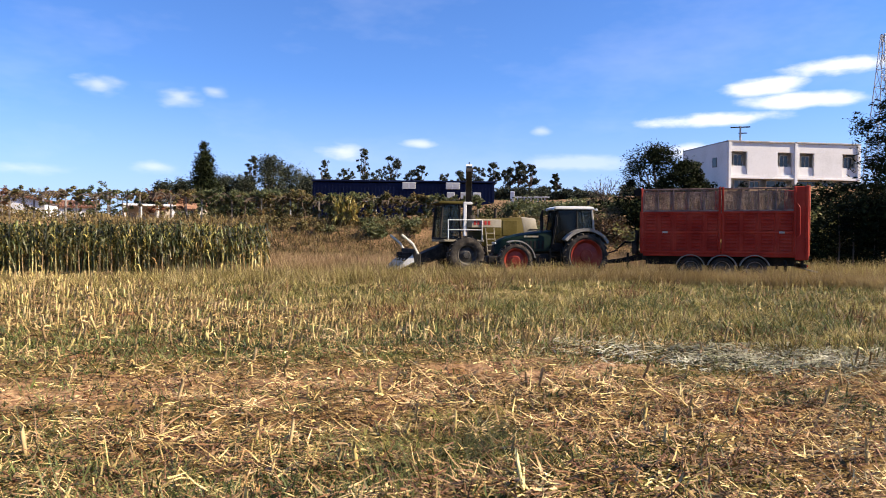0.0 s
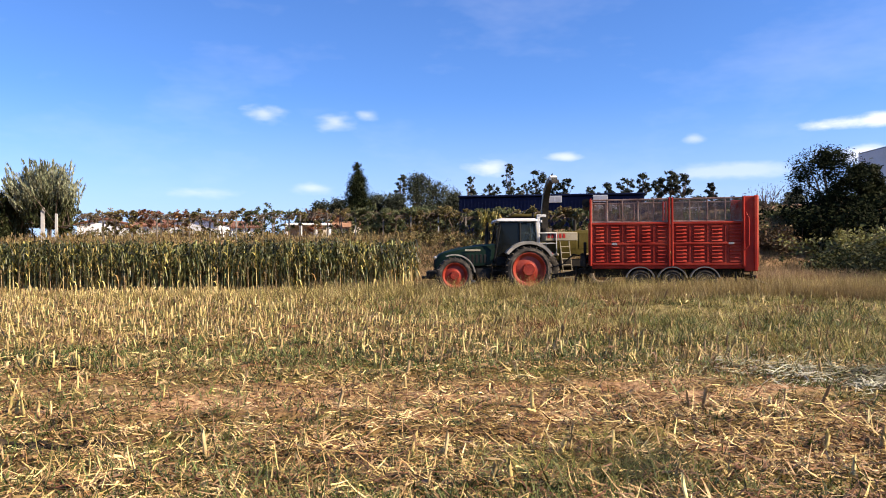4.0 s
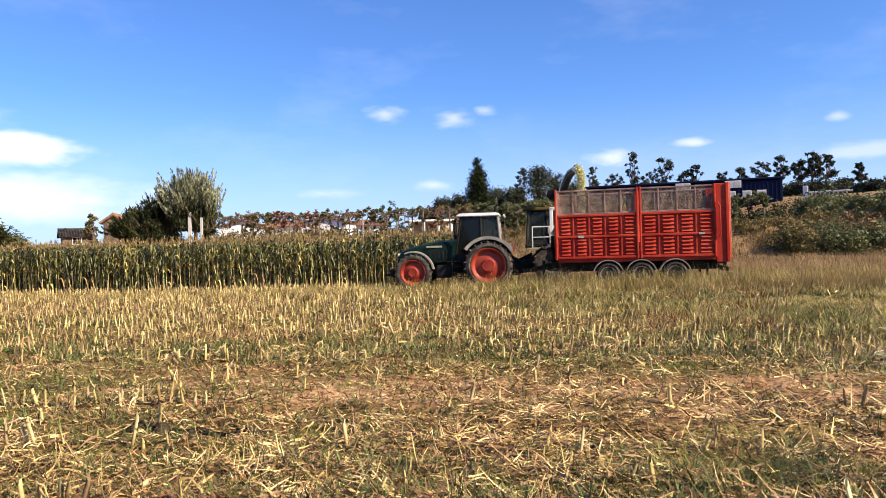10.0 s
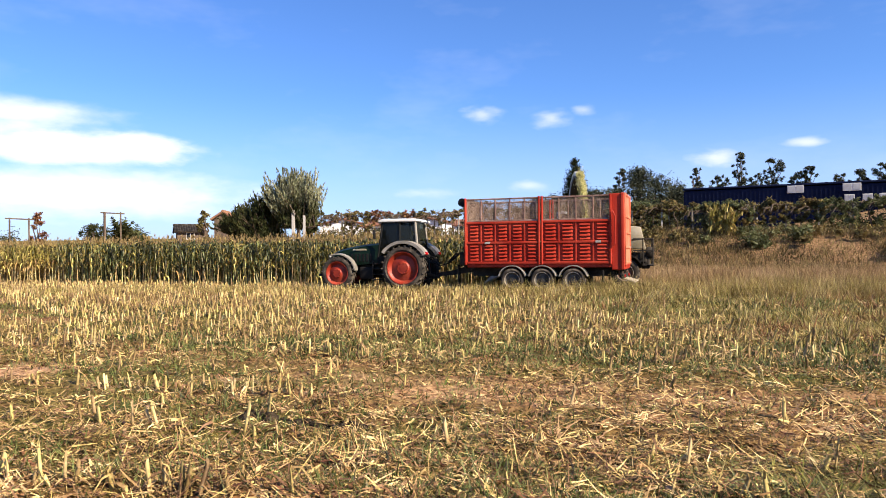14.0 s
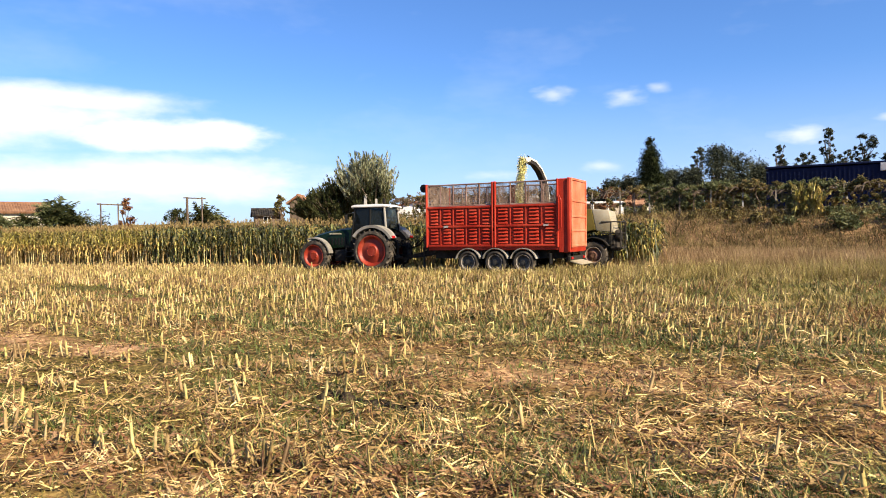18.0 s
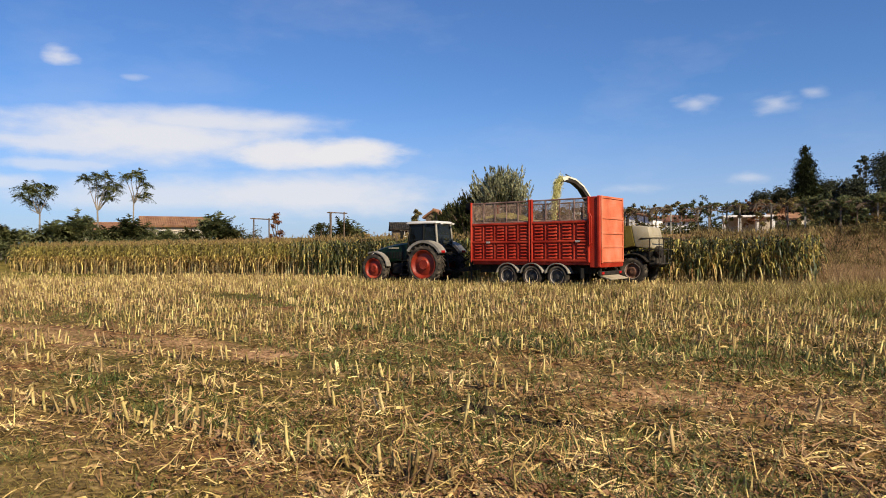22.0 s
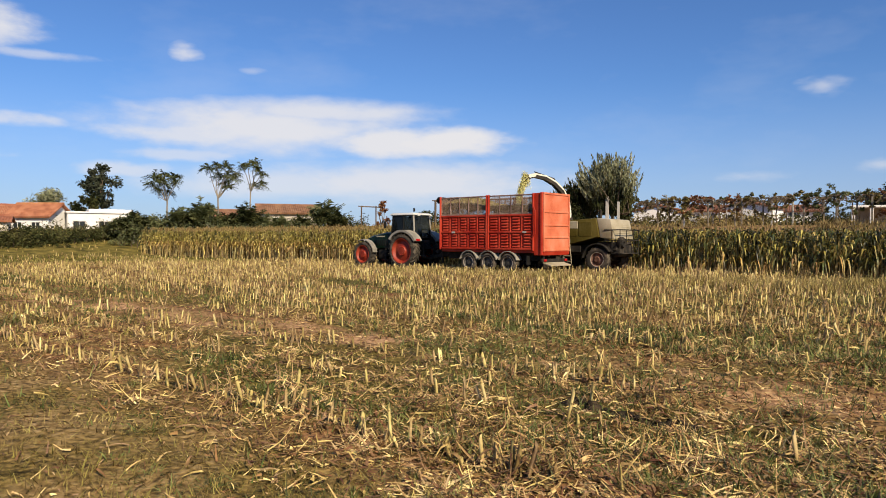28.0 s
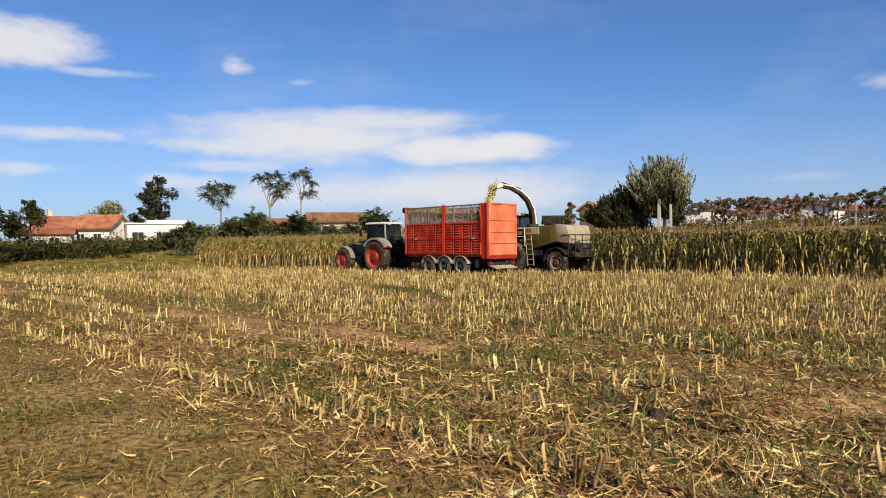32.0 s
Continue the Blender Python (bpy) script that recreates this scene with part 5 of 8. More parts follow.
    for s_ in (1, -1):
        panes["door_glass" if s_ > 0 else "door_glass_far"] = [(1.26, 0.635 * s_, 1.28), (1.06, 0.665 * s_, 2.8), (0.32, 0.69 * s_, 2.8), (0.32, 0.74 * s_, 1.45), (0.48, 0.72 * s_, 1.15)]
        panes["quarter_glass" if s_ > 0 else "quarter_glass_far"] = [(0.24, 0.74 * s_, 1.53), (0.25, 0.69 * s_, 2.8), (-0.34, 0.63 * s_, 2.8), (-0.44, 0.665 * s_, 1.68)]
    for nm, ps in panes.items():
        bm = bmesh.new()
        f = bm.faces.new([bm.verts.new(p) for p in ps])
        bmesh.ops.solidify(bm, geom=[f], thickness=0.008)
        part(nm.replace("_far", ""), bm, M["clear_glass"] if nm[0] in "qr" else M["glass"], t, "tinted cab glass").visible_shadow = False
    bm = bmesh.new()
    loft(bm, [[(x, y, z) for x, y in ((-0.5 * k + 0.36, -0.74 * k), (0.82 * k + 0.36, -0.74 * k), (0.82 * k + 0.36, 0.74 * k), (-0.5 * k + 0.36 - 0.3 * k, 0.74 * k), (-0.5 * k + 0.36 - 0.3 * k, -0.74 * k))] for z, k in ((2.83, 0.98), (2.86, 1.03), (2.92, 1.01), (2.97, 0.86))])
    roof = part("roof", bm, M["cab_white"], t, "white cab roof", 35)
    for x, y in ((1.22, 0.5), (1.22, -0.5), (-0.62, 0.5), (-0.62, -0.5)):
        bm = bmesh.new()
        box(bm, (x, y, 2.84), (0.08, 0.2, 0.1), 0.02)
        part("work_light", bm, M["lamp"], roof, "work light")
    # short dark exhaust stack on the roof, no lamp
    bm = bmesh.new()
    rod(bm, (-0.3, 0.5, 3.03), (-0.3, 0.5, 3.22), 0.055, 10)
    part("beacon", bm, M["black"], roof, "dark exhaust stack on the roof")
    # fenders
    for y in (1, -1):
        bm = bmesh.new()
        arc_band(bm, 0, 0.93, 1.0, 1.12, 36, 150, 0.62 * y, 1.22 * y, 16)
        part("rear_fender", bm, M["fender"], t, "dusty grey rear fender", 40)
        bm = bmesh.new()
        arc_band(bm, 0, 0.93, 0.55, 1.0, 30, 150, 0.56 * y, 0.62 * y, 12)
        part("fender_side", bm, M["black"], t)
        bm = bmesh.new()
        arc_band(bm, WB, 0.72, 0.78, 0.83, 66, 172, 0.80 * y, 1.14 * y, 12)
        part("front_fender", bm, M["fender"], t, "dusty grey front fender", 40)
        bm = bmesh.new()
        box(bm, (-0.95, 0.95 * y, 1.52), (0.06, 0.3, 0.12), 0.02)
        part("tail_light", bm, M["red_lens"], t, "red tail light")
        bm = bmesh.new()
        pipe(bm, [(1.12, 0.7 * y, 2.6), (1.25, 1.02 * y, 2.55), (1.25, 1.08 * y, 2.3)], 0.016)
        box(bm, (1.25, 1.1 * y, 2.32), (0.05, 0.2, 0.38), 0.02)
        part("mirror", bm, M["black"], t, "black door mirror")
        bm = bmesh.new()
        for k in range(4):
            box(bm, (1.2, (0.78 + 0.05 * (3 - k)) * y, 0.45 + k * 0.22), (0.42, 0.2, 0.03), 0.008)
        box(bm, (0.98, 0.82 * y, 0.78), (0.03, 0.12, 0.85), 0.008)
        box(bm, (1.42, 0.82 * y, 0.78), (0.03, 0.12, 0.85), 0.008)
        part("step", bm, M["chassis"], t, "dark cab steps")
    bm = bmesh.new()
    box(bm, (1.75, 0.58, 0.72), (0.62, 0.4, 0.5), 0.08, segs=2)
    part("fuel_tank", bm, M["black"], t, "black fuel tank", 40)
    bm = bmesh.new()
    box(bm, (1.75, -0.58, 0.72), (0.62, 0.4, 0.5), 0.08, segs=2)
    part("tool_box", bm, M["black"], t, "", 40)
    bm = bmesh.new()
    rod(bm, (1.42, -0.62, 1.3), (1.42, -0.62, 2.65), 0.075, 12)
    rod(bm, (1.42, -0.62, 2.65), (1.36, -0.62, 2.86), 0.05, 12)
    part("exhaust", bm, M["chassis"], t, "upright exhaust stack", 40)
    bm = bmesh.new()
    for y in (0.42, -0.42):
        pipe(bm, [(-0.3, y, 0.75), (-1.15, y * 1.1, 0.62)], 0.05)
        pipe(bm, [(-0.35, y, 1.45), (-0.85, y, 1.35), (-0.95, y * 1.08, 0.68)], 0.04)
    box(bm, (-0.55, 0, 1.25), (0.3, 0.75, 0.5), 0.04)
    pipe(bm, [(-0.4, 0, 1.2), (-1.1, 0, 1.1)], 0.04)
    part("rear_linkage", bm, M["chassis"], t, "dark lift arms and hydraulics")
    bm = bmesh.new()
    box(bm, (-0.85, 0, 0.55), (0.75, 0.18, 0.14), 0.03)
    part("hitch", bm, M["chassis"], t)
    bm = bmesh.new()
    for y, z in ((0.2, 1.35), (0.05, 1.42), (-0.12, 1.38), (-0.25, 1.3)):
        pipe(bm, [(-0.6, y, z), (-0.9, y, z - 0.15), (-1.3, y * 0.6, 1.0), (-1.75, y * 0.4, 1.15)], 0.018, 5)
    part("hoses", bm, M["black"], t, "black hydraulic hoses")
    return t


# ---- trailer: x forwards, origin on the ground under the hitch ----
BOX_F, BOX_L, BOX_W = -1.53, 6.07, 1.09
Z0, Z1, Z2 = 1.08, 2.74, 3.65


def build_trailer():
    t = tagged(new("silage_trailer"), "red three-axle silage trailer with louvred sides and mesh top", "trailer")
    xb = BOX_F - BOX_L
    bm = bmesh.new()
    for y in (0.5, -0.5):
        box(bm, ((BOX_F + xb) / 2, y, 0.93), (BOX_L, 0.14, 0.28), 0.02)
    for x in np.linspace(BOX_F - 0.4, xb + 0.3, 8):
        box(bm, (x, 0, 1.0), (0.1, 2 * BOX_W - 0.1, 0.12), 0.01)
    part("chassis", bm, M["chassis"], t, "dark steel chassis rails")
    for sg in (1, -1):
        bm = bmesh.new()
        box(bm, ((BOX_F + xb) / 2, sg * (BOX_W - 0.04), Z0 - 0.06), (BOX_L - 0.1, 0.1, 0.14), 0.015)
        part("sill_beam", bm, M["trailer_red"], t, "red lower side beam")
        # dark sheet standing in for the shade under the box
        bm = bmesh.new()
        box(bm, ((BOX_F + xb) / 2 + 0.1, sg * 0.62, 0.83), (BOX_L - 0.5, 0.04, 0.46), 0.01)
        part("inner_skirt", bm, M["chassis"], t, "dark sheet for the shade under the box")
    bm = bmesh.new()
    loft(bm, [[(x, -w, z - h), (x, w, z - h), (x, w, z + h), (x, -w, z + h)] for x, w, z, h in ((0.12, 0.08, 0.62, 0.07), (-0.7, 0.12, 0.72, 0.1), (BOX_F, 0.45, 0.90, 0.14), (BOX_F - 1.6, 0.55, 0.92, 0.14))])
    part("drawbar", bm, M["chassis"], t, "dark dusty drawbar")
    bm = bmesh.new()
    box(bm, (BOX_F + 0.30, 0, 1.28), (0.22, 1.3, 0.55), 0.03)
    for y in (0.5, -0.5):
        box(bm, (BOX_F + 0.22, y, 1.45), (0.12, 0.12, 1.1), 0.02)
    part("headstock", bm, M["chassis"], t, "dark hydraulic block on the front frame")
    bm = bmesh.new()
    for y in (0.25, 0.1, -0.08, -0.22):
        pipe(bm, [(BOX_F + 0.38, y, 1.45), (BOX_F + 0.7, y, 1.5 + 0.1 * y), (-0.45, y * 0.8, 1.15)], 0.02, 5)
    part("hoses", bm, M["black"], t, "black hydraulic hoses")
    bm = bmesh.new()
    rod(bm, (-0.95, 0.3, 0.2), (-0.95, 0.3, 1.05), 0.05, 8)
    box(bm, (-0.95, 0.3, 0.2), (0.22, 0.22, 0.03), 0.01)
    part("jack", bm, M["chassis"], t, "parking jack")
    bm = bmesh.new()
    box(bm, ((BOX_F + xb) / 2, 0, Z0 + 0.03), (BOX_L, 2 * BOX_W - 0.06, 0.06), 0.01)
    part("floor_plate", bm, M["trailer_red"], t, "red steel floor")
    seg = 2
    post_w = 0.16
    bays = [((BOX_L - 0.60) * 0.53, 5), ((BOX_L - 0.60) * 0.47, 4)]
    for sg in (1, -1):
        y = BOX_W * sg
        for k in range(seg):
            bay, ncol = bays[k]
            x1 = BOX_F - 0.05 - k * (bays[0][0] + 0.10)
            x0 = x1 - bay
            bm = bmesh.new()
            box(bm, ((x0 + x1) / 2, y, (Z0 + Z1) / 2), (bay, 0.03, Z1 - Z0), 0)
            cw = bay / ncol
            side = part("side_panel", bm, M["trailer_red"], t, "red steel side panel")
            for z in (Z0 + 0.05, (Z0 + Z1) / 2, Z1 - 0.05):
                bm = bmesh.new()
                box(bm, ((x0 + x1) / 2, y + sg * 0.045, z), (bay, 0.07, 0.085), 0.012)
                part("rail", bm, M["trailer_red"], side)
            for c in range(ncol + 1):
                bm = bmesh.new()
                box(bm, (x0 + c * cw, y + sg * 0.037, (Z0 + Z1) / 2), (0.055, 0.05, Z1 - Z0 - 0.1), 0.008)
                part("rib", bm, M["trailer_red"], side)
            for r, (za, zb) in enumerate(((Z0 + 0.1, (Z0 + Z1) / 2 - 0.05), ((Z0 + Z1) / 2 + 0.05, Z1 - 0.1))):
                for c in range(ncol):
                    bm = bmesh.new()
                    xa, xc = x0 + c * cw + 0.10, x0 + (c + 1) * cw - 0.12
                    nl = 5
                    for q in range(nl):
                        z = za + (zb - za) * (q + 0.3) / nl
                        dz = (zb - za) / nl * 0.72
                        a = bm.verts.new((xa, y + sg * 0.016, z + dz))
                        b = bm.verts.new((xc, y + sg * 0.016, z + dz))
                        d = bm.verts.new((xc - 0.04, y + sg * 0.085, z))
                        e = bm.verts.new((xa + 0.04, y + sg * 0.085, z))
                        a2 = bm.verts.new((xa, y + sg * 0.016, z - 0.01))
                        b2 = bm.verts.new((xc, y + sg * 0.016, z - 0.01))
                        bm.faces.new((a, b, d, e))
                        bm.faces.new((a2, e, d, b2))
                        bm.faces.new((a, e, a2))
                        bm.faces.new((b, b2, d))
                    part("louvre", bm, M["trailer_red"], side)
            # mesh top
            bm = bmesh.new()
            for z in (Z1 + 0.02, Z2 - 0.03):
                box(bm, ((x0 + x1) / 2, y, z), (bay, 0.05, 0.06), 0.01)
            for c in range(ncol + 1):
                box(bm, (x0 + c * cw, y, (Z1 + Z2) / 2), (0.05, 0.05, Z2 - Z1), 0.008)
            frame_top = part("mesh_frame", bm, M["mesh_post"], t, "dark red-brown mesh frame")
            vs, fs = [], []

            def wire(p, q, r, up):
                o = len(vs)
                for e in (p, q):
                    vs.extend([(e[0] - r * up[0], y - 0.004, e[1] - r * up[1]), (e[0] + r * up[0], y - 0.004, e[1] + r * up[1]), (e[0], y + 0.006, e[1])])
                fs.extend([(o, o + 1, o + 4, o + 3), (o + 1, o + 2, o + 5, o + 4), (o + 2, o, o + 3, o + 5)])

            for z in np.arange(Z1 + 0.05, Z2 - 0.05, 0.04):
                wire((x0, z), (x1, z), 0.006, (0, 1))
            for x in np.arange(x0 + 0.02, x1, 0.04):
                wire((x, Z1), (x, Z2), 0.006, (1, 0))
            me = raw_mesh("mesh_screen", np.array(vs), np.array(fs), 4)
            me.materials.append(M["mesh_steel"])
            sc = new("mesh_screen", me)
            sc.parent = t
            sc["label"] = "rusty wire mesh screen"
        middle = BOX_F - 0.05 - bays[0][0] - 0.05
        for x in (BOX_F, middle + 0.055, middle - 0.055, xb + 0.45):
            bm = bmesh.new()
            box(bm, (x, y + sg * 0.03, (Z0 + Z2) / 2), (0.075, 0.14, Z2 - Z0 + 0.06), 0.02)
            part("post", bm, M["trailer_red"], t, "red steel corner post")
        # plain rear corner piece with its handle rail
        bm = bmesh.new()
        box(bm, (xb + 0.22, y, (Z0 + Z2) / 2 - 0.1), (0.40, 0.05, Z2 - Z0 + 0.25), 0.02)
        box(bm, (xb + 0.02, y, (Z0 + Z2) / 2 - 0.08), (0.12, 0.14, Z2 - Z0 + 0.26), 0.02)
        part("rear_corner", bm, M["trailer_red"], t, "red rear corner column")
        bm = bmesh.new()
        pipe(bm, [(xb + 0.5, y + sg * 0.12, Z0 + 0.5), (xb + 0.28, y + sg * 0.14, Z0 + 0.75), (xb + 0.28, y + sg * 0.14, Z1 + 0.1), (xb + 0.38, y + sg * 0.12, Z1 + 0.3)], 0.022)
        part("tailgate_ram", bm, M["trailer_red"], t)
        for x in (BOX_F - 0.9, xb + 0.9):
            bm = bmesh.new()
            box(bm, (x, y + sg * 0.1, (Z0 + Z1) / 2 + 0.12 * 0), (0.2, 0.012, 0.08), 0.003)
            part("plate", bm, M["concrete"], t, "small pale plate")
    # headboard and tailgate
    bm = bmesh.new()
    box(bm, (BOX_F, 0, (Z0 + Z1) / 2), (0.05, 2 * BOX_W, Z1 - Z0), 0.01)
    for y in np.linspace(-1.0, 1.0, 5):
        box(bm, (BOX_F + 0.05, y, (Z0 + Z1) / 2), (0.07, 0.07, Z1 - Z0), 0.01)
    part("headboard", bm, M["trailer_red"], t, "red front wall with ribs")
    bm = bmesh.new()
    rod(bm, (BOX_F + 0.16, -BOX_W, Z2 - 0.12), (BOX_F + 0.16, BOX_W, Z2 - 0.12), 0.17, 10)
    part("rolled_cover", bm, M["black"], t, "dark rolled load cover", 40)
    bm = bmesh.new()
    for y in np.arange(-1.15, 1.16, 0.045):
        box(bm, (BOX_F, y, (Z1 + Z2) / 2), (0.012, 0.014, Z2 - Z1), 0)
    for z in np.arange(Z1, Z2, 0.045):
        box(bm, (BOX_F, 0, z), (0.012, 2.3, 0.014), 0)
    part("front_screen", bm, M["mesh_steel"], t, "rusty wire mesh screen")
    bm = bmesh.new()
    prism(bm, [(xb - 0.06, Z0 - 0.05), (xb, Z0 - 0.05), (xb, Z2 + 0.04), (xb - 0.06, Z2 + 0.04)], -BOX_W, BOX_W, 0.012)
    gate = part("tailgate", bm, M["gate_red"], t, "orange-red ribbed tailgate")
    for z in (Z0 + 0.02, Z0 + 0.6, Z0 + 1.15, Z0 + 1.75, Z2 + 0.0):
        bm = bmesh.new()
        box(bm, (xb - 0.075, 0, z), (0.035, 2 * BOX_W, 0.09), 0.012)
        part("tailgate_rib", bm, M["gate_red"], gate)
    for y in (-BOX_W + 0.04, BOX_W - 0.04):
        bm = bmesh.new()
        box(bm, (xb - 0.077, y, (Z0 + Z2) / 2), (0.04, 0.08, Z2 - Z0 + 0.1), 0.012)
        part("tailgate_edge", bm, M["gate_red"], gate)
    bm = bmesh.new()
    prism(bm, [(xb - 0.08, Z0 - 0.05), (xb + 0.3, Z0 - 0.05), (xb + 0.25, Z0 - 0.24), (xb - 0.02, Z0 - 0.22)], -BOX_W + 0.06, BOX_W - 0.06, 0.01)
    part("tail_sill", bm, M["trailer_red"], t, "red sill under the tailgate")
    # axles
    for k, x in enumerate((xb + 4.2, xb + 3.02, xb + 1.84)):
        bm = bmesh.new()
        rod(bm, (x, -0.95, 0.47), (x, 0.95, 0.47), 0.07, 10)
        for y in (0.55, -0.55):
            box(bm, (x, y, 0.62), (0.9, 0.09, 0.1), 0.02)
        part("axle", bm, M["chassis"], t)
        for y in (1.0, -1.0):
            make_wheel("trailer_wheel", t, (x, y, 0.47), 0.47, 0.42, 0.29, M["rim_grey"], 0, 0.02, "dusty trailer tyre on a grey rim")
            bm = bmesh.new()
            arc_band(bm, x, 0.47, 0.53, 0.565, 15, 165, 0.78 * (1 if y > 0 else -1), 1.22 * (1 if y > 0 else -1), 10)
            part("mudguard", bm, M["fender"], t, "grey plastic mudguard", 40)
    # rear bumper, pushed-up door and lights
    bm = bmesh.new()
    box(bm, (xb + 0.05, 0, 0.62), (0.12, 2.1, 0.16), 0.02)
    for y in (0.8, -0.8):
        box(bm, (xb + 0.12, y, 0.78), (0.1, 0.1, 0.4), 0.01)
    part("bumper", bm, M["chassis"], t, "dark dusty rear bumper")
    bm = bmesh.new()
    box(bm, (xb - 0.14, 0.1, 0.47), (0.55, 1.7, 0.05), 0.01, Matrix.Rotation(radians(-16), 4, "Y"))
    part("tail_flap", bm, M["cream"], t, "dusty pale hinged flap")
    for y in (0.86, -0.86):
        bm = bmesh.new()
        box(bm, (xb - 0.03, y, 0.63), (0.05, 0.2, 0.1), 0.01)
        part("tail_light", bm, M["red_lens"], t, "red tail light")
        bm = bmesh.new()
        box(bm, (xb + 0.75, y * 1.25, 0.62), (0.06, 0.3, 0.42), 0.01)
        part("mud_flap", bm, M["black"], t, "black mud flap")
    # the load
    g = np.random.default_rng(5)
    bm = bmesh.new()
    nx, ny = 40, 14
    grid = {}
    for i in range(nx + 1):
        for j in range(ny + 1):
            x = BOX_F - 0.08 - (BOX_L - 0.2) * i / nx
            yy = -BOX_W + 0.05 + (2 * BOX_W - 0.1) * j / ny
            hump = 0.55 * math.exp(-((i / nx - 0.16) / 0.26) ** 2) * (1 - ((j / ny - 0.5) * 1.7) ** 2) + g.normal(0, 0.02)
            grid[i, j] = bm.verts.new((x, yy, hump))
    for i in range(nx):
        for j in range(ny):
            bm.faces.new((grid[i, j], grid[i + 1, j], grid[i + 1, j + 1], grid[i, j + 1]))
    r = bmesh.ops.extrude_face_region(bm, geom=list(bm.faces))
    bmesh.ops.translate(bm, vec=(0, 0, -0.25), verts=[v for v in r["geom"] if isinstance(v, bmesh.types.BMVert)])
    load = part("load", bm, M["heap"], t, "heap of chopped green-yellow maize")
    return t, load


# ---- forage harvester: x forwards, origin on the ground under the front axle ----
def build_harvester():
    t = tagged(new("forage_harvester"), "olive and cream self-propelled forage harvester with tall spout", "harvester")
    for y in (1.0, -1.0):
        make_wheel("front_wheel", t, (0, y * 1.08, 0.86), 0.86, 0.6, 0.45, M["rim_grey"], 20, label="large lugged drive tyre")
        make_wheel("rear_wheel", t, (-2.75, y * 0.92, 0.62), 0.62, 0.42, 0.34, M["rim_brown"], 16, label="rear steering tyre on a dusty brown rim")
    bm = bmesh.new()
    box(bm, (-1.5, 0, 1.05), (4.6, 1.1, 0.5), 0.04)
    rod(bm, (0, -0.9, 0.86), (0, 0.9, 0.86), 0.2, 12)
    rod(bm, (-2.75, -0.8, 0.62), (-2.75, 0.8, 0.62), 0.12, 10)
    box(bm, (-2.75, 0, 0.8), (0.4, 0.5, 0.35), 0.03)
    part("chassis", bm, M["chassis"], t, "dark dusty frame")
    # engine housing with sloping rear
    bm = bmesh.new()
    prism(bm, [(-0.75, 1.2), (-0.75, 2.42), (-1.2, 2.53), (-2.68, 2.62), (-2.86, 1.70), (-2.1, 1.55)], -1.12, 1.12, 0.05)
    body = part("engine_housing", bm, M["olive"], t, "dusty olive engine housing", 30)
    bm = bmesh.new()
    prism(bm, [(-2.69, 2.625), (-2.87, 1.66), (-3.62, 1.6), (-3.42, 2.56)], -1.06, 1.06, 0.07)
    rear = part("rear_hood", bm, M["cream"], t, "cream sloping rear hood", 30)
    bm = bmesh.new()
    for k in range(6):
        box(bm, (-3.565 + 0.025 * k, 0, 1.9 + k * 0.1), (0.03, 1.5, 0.02), 0.006)
    part("rear_grille", bm, M["cream"], rear, "cream radiator slats")
    for y in (1.125, -1.125):
        bm = bmesh.new()
        for x in (-1.3, -2.12):
            box(bm, (x, y, 2.1), (0.72, 0.02, 0.7), 0.008)
        part("side_door", bm, M["olive"], body, "olive service panels")
    bm = bmesh.new()
    box(bm, (-3.1, 0, 1.25), (1.1, 1.6, 0.45), 0.05)
    box(bm, (-3.6, 0.45, 1.12), (0.35, 0.6, 0.7), 0.05)
    box(bm, (-3.6, -0.5, 1.0), (0.3, 0.5, 0.5), 0.05)
    part("rear_frame", bm, M["chassis"], t, "dark tow frame and tanks")
    bm = bmesh.new()
    lathe(bm, [(0.05, -0.14), (0.22, -0.14), (0.26, -0.08), (0.26, 0.08), (0.22, 0.14), (0.05, 0.14)], 16)
    bmesh.ops.transform(bm, matrix=Matrix.Translation((-3.78, 0.6, 1.45)) @ Matrix.Rotation(radians(90), 4, "Z"), verts=bm.verts)
    part("spare_drum", bm, M["chassis"], t, "dark round air cleaner", 40)
    bm = bmesh.new()
    for z in (1.55, 2.05):
        pipe(bm, [(-3.1, 1.08, z), (-3.9, 1.02, z), (-3.95, 0, z), (-3.9, -1.02, z), (-3.1, -1.08, z)], 0.026)
    for x, y in ((-3.9, 1.02), (-3.9, -1.02), (-3.5, 1.05), (-3.5, -1.05), (-3.93, 0.4), (-3.93, -0.4)):
        rod(bm, (x, y, 0.9), (x, y, 2.05), 0.022, 6)
    box(bm, (-3.7, 0, 0.92), (0.5, 1.9, 0.06), 0.01)
    part("guard_rail", bm, M["chassis"], t, "tubular rear guard rail")
    for y in (1, -1):
        bm = bmesh.new()
        arc_band(bm, -2.75, 0.62, 0.74, 0.78, 5, 150, 0.66 * y, 1.2 * y, 10)
        part("rear_fender", bm, M["chassis"], t, "dark mudguard", 40)
        bm = bmesh.new()
        box(bm, (-1.35, 1.08 * y, 1.12), (1.0, 0.05, 0.3), 0.01)
        part("skirt", bm, M["chassis"], t, "dark lower side panel")
        bm = bmesh.new()
        for z in np.arange(0.5, 1.9, 0.27):
            rod(bm, (-1.42 + 0.1 * (z - 0.5), 1.28 * y, z), (-1.02 + 0.1 * (z - 0.5), 1.28 * y, z), 0.02, 6)
        for dx in (0, 0.4):
            rod(bm, (-1.46 + dx, 1.28 * y, 0.4), (-1.28 + dx, 1.28 * y, 2.1), 0.022, 6)
        part("ladder", bm, M["cream"], t, "dusty pale access ladder")
    # deck with railing, marked panel
    bm = bmesh.new()
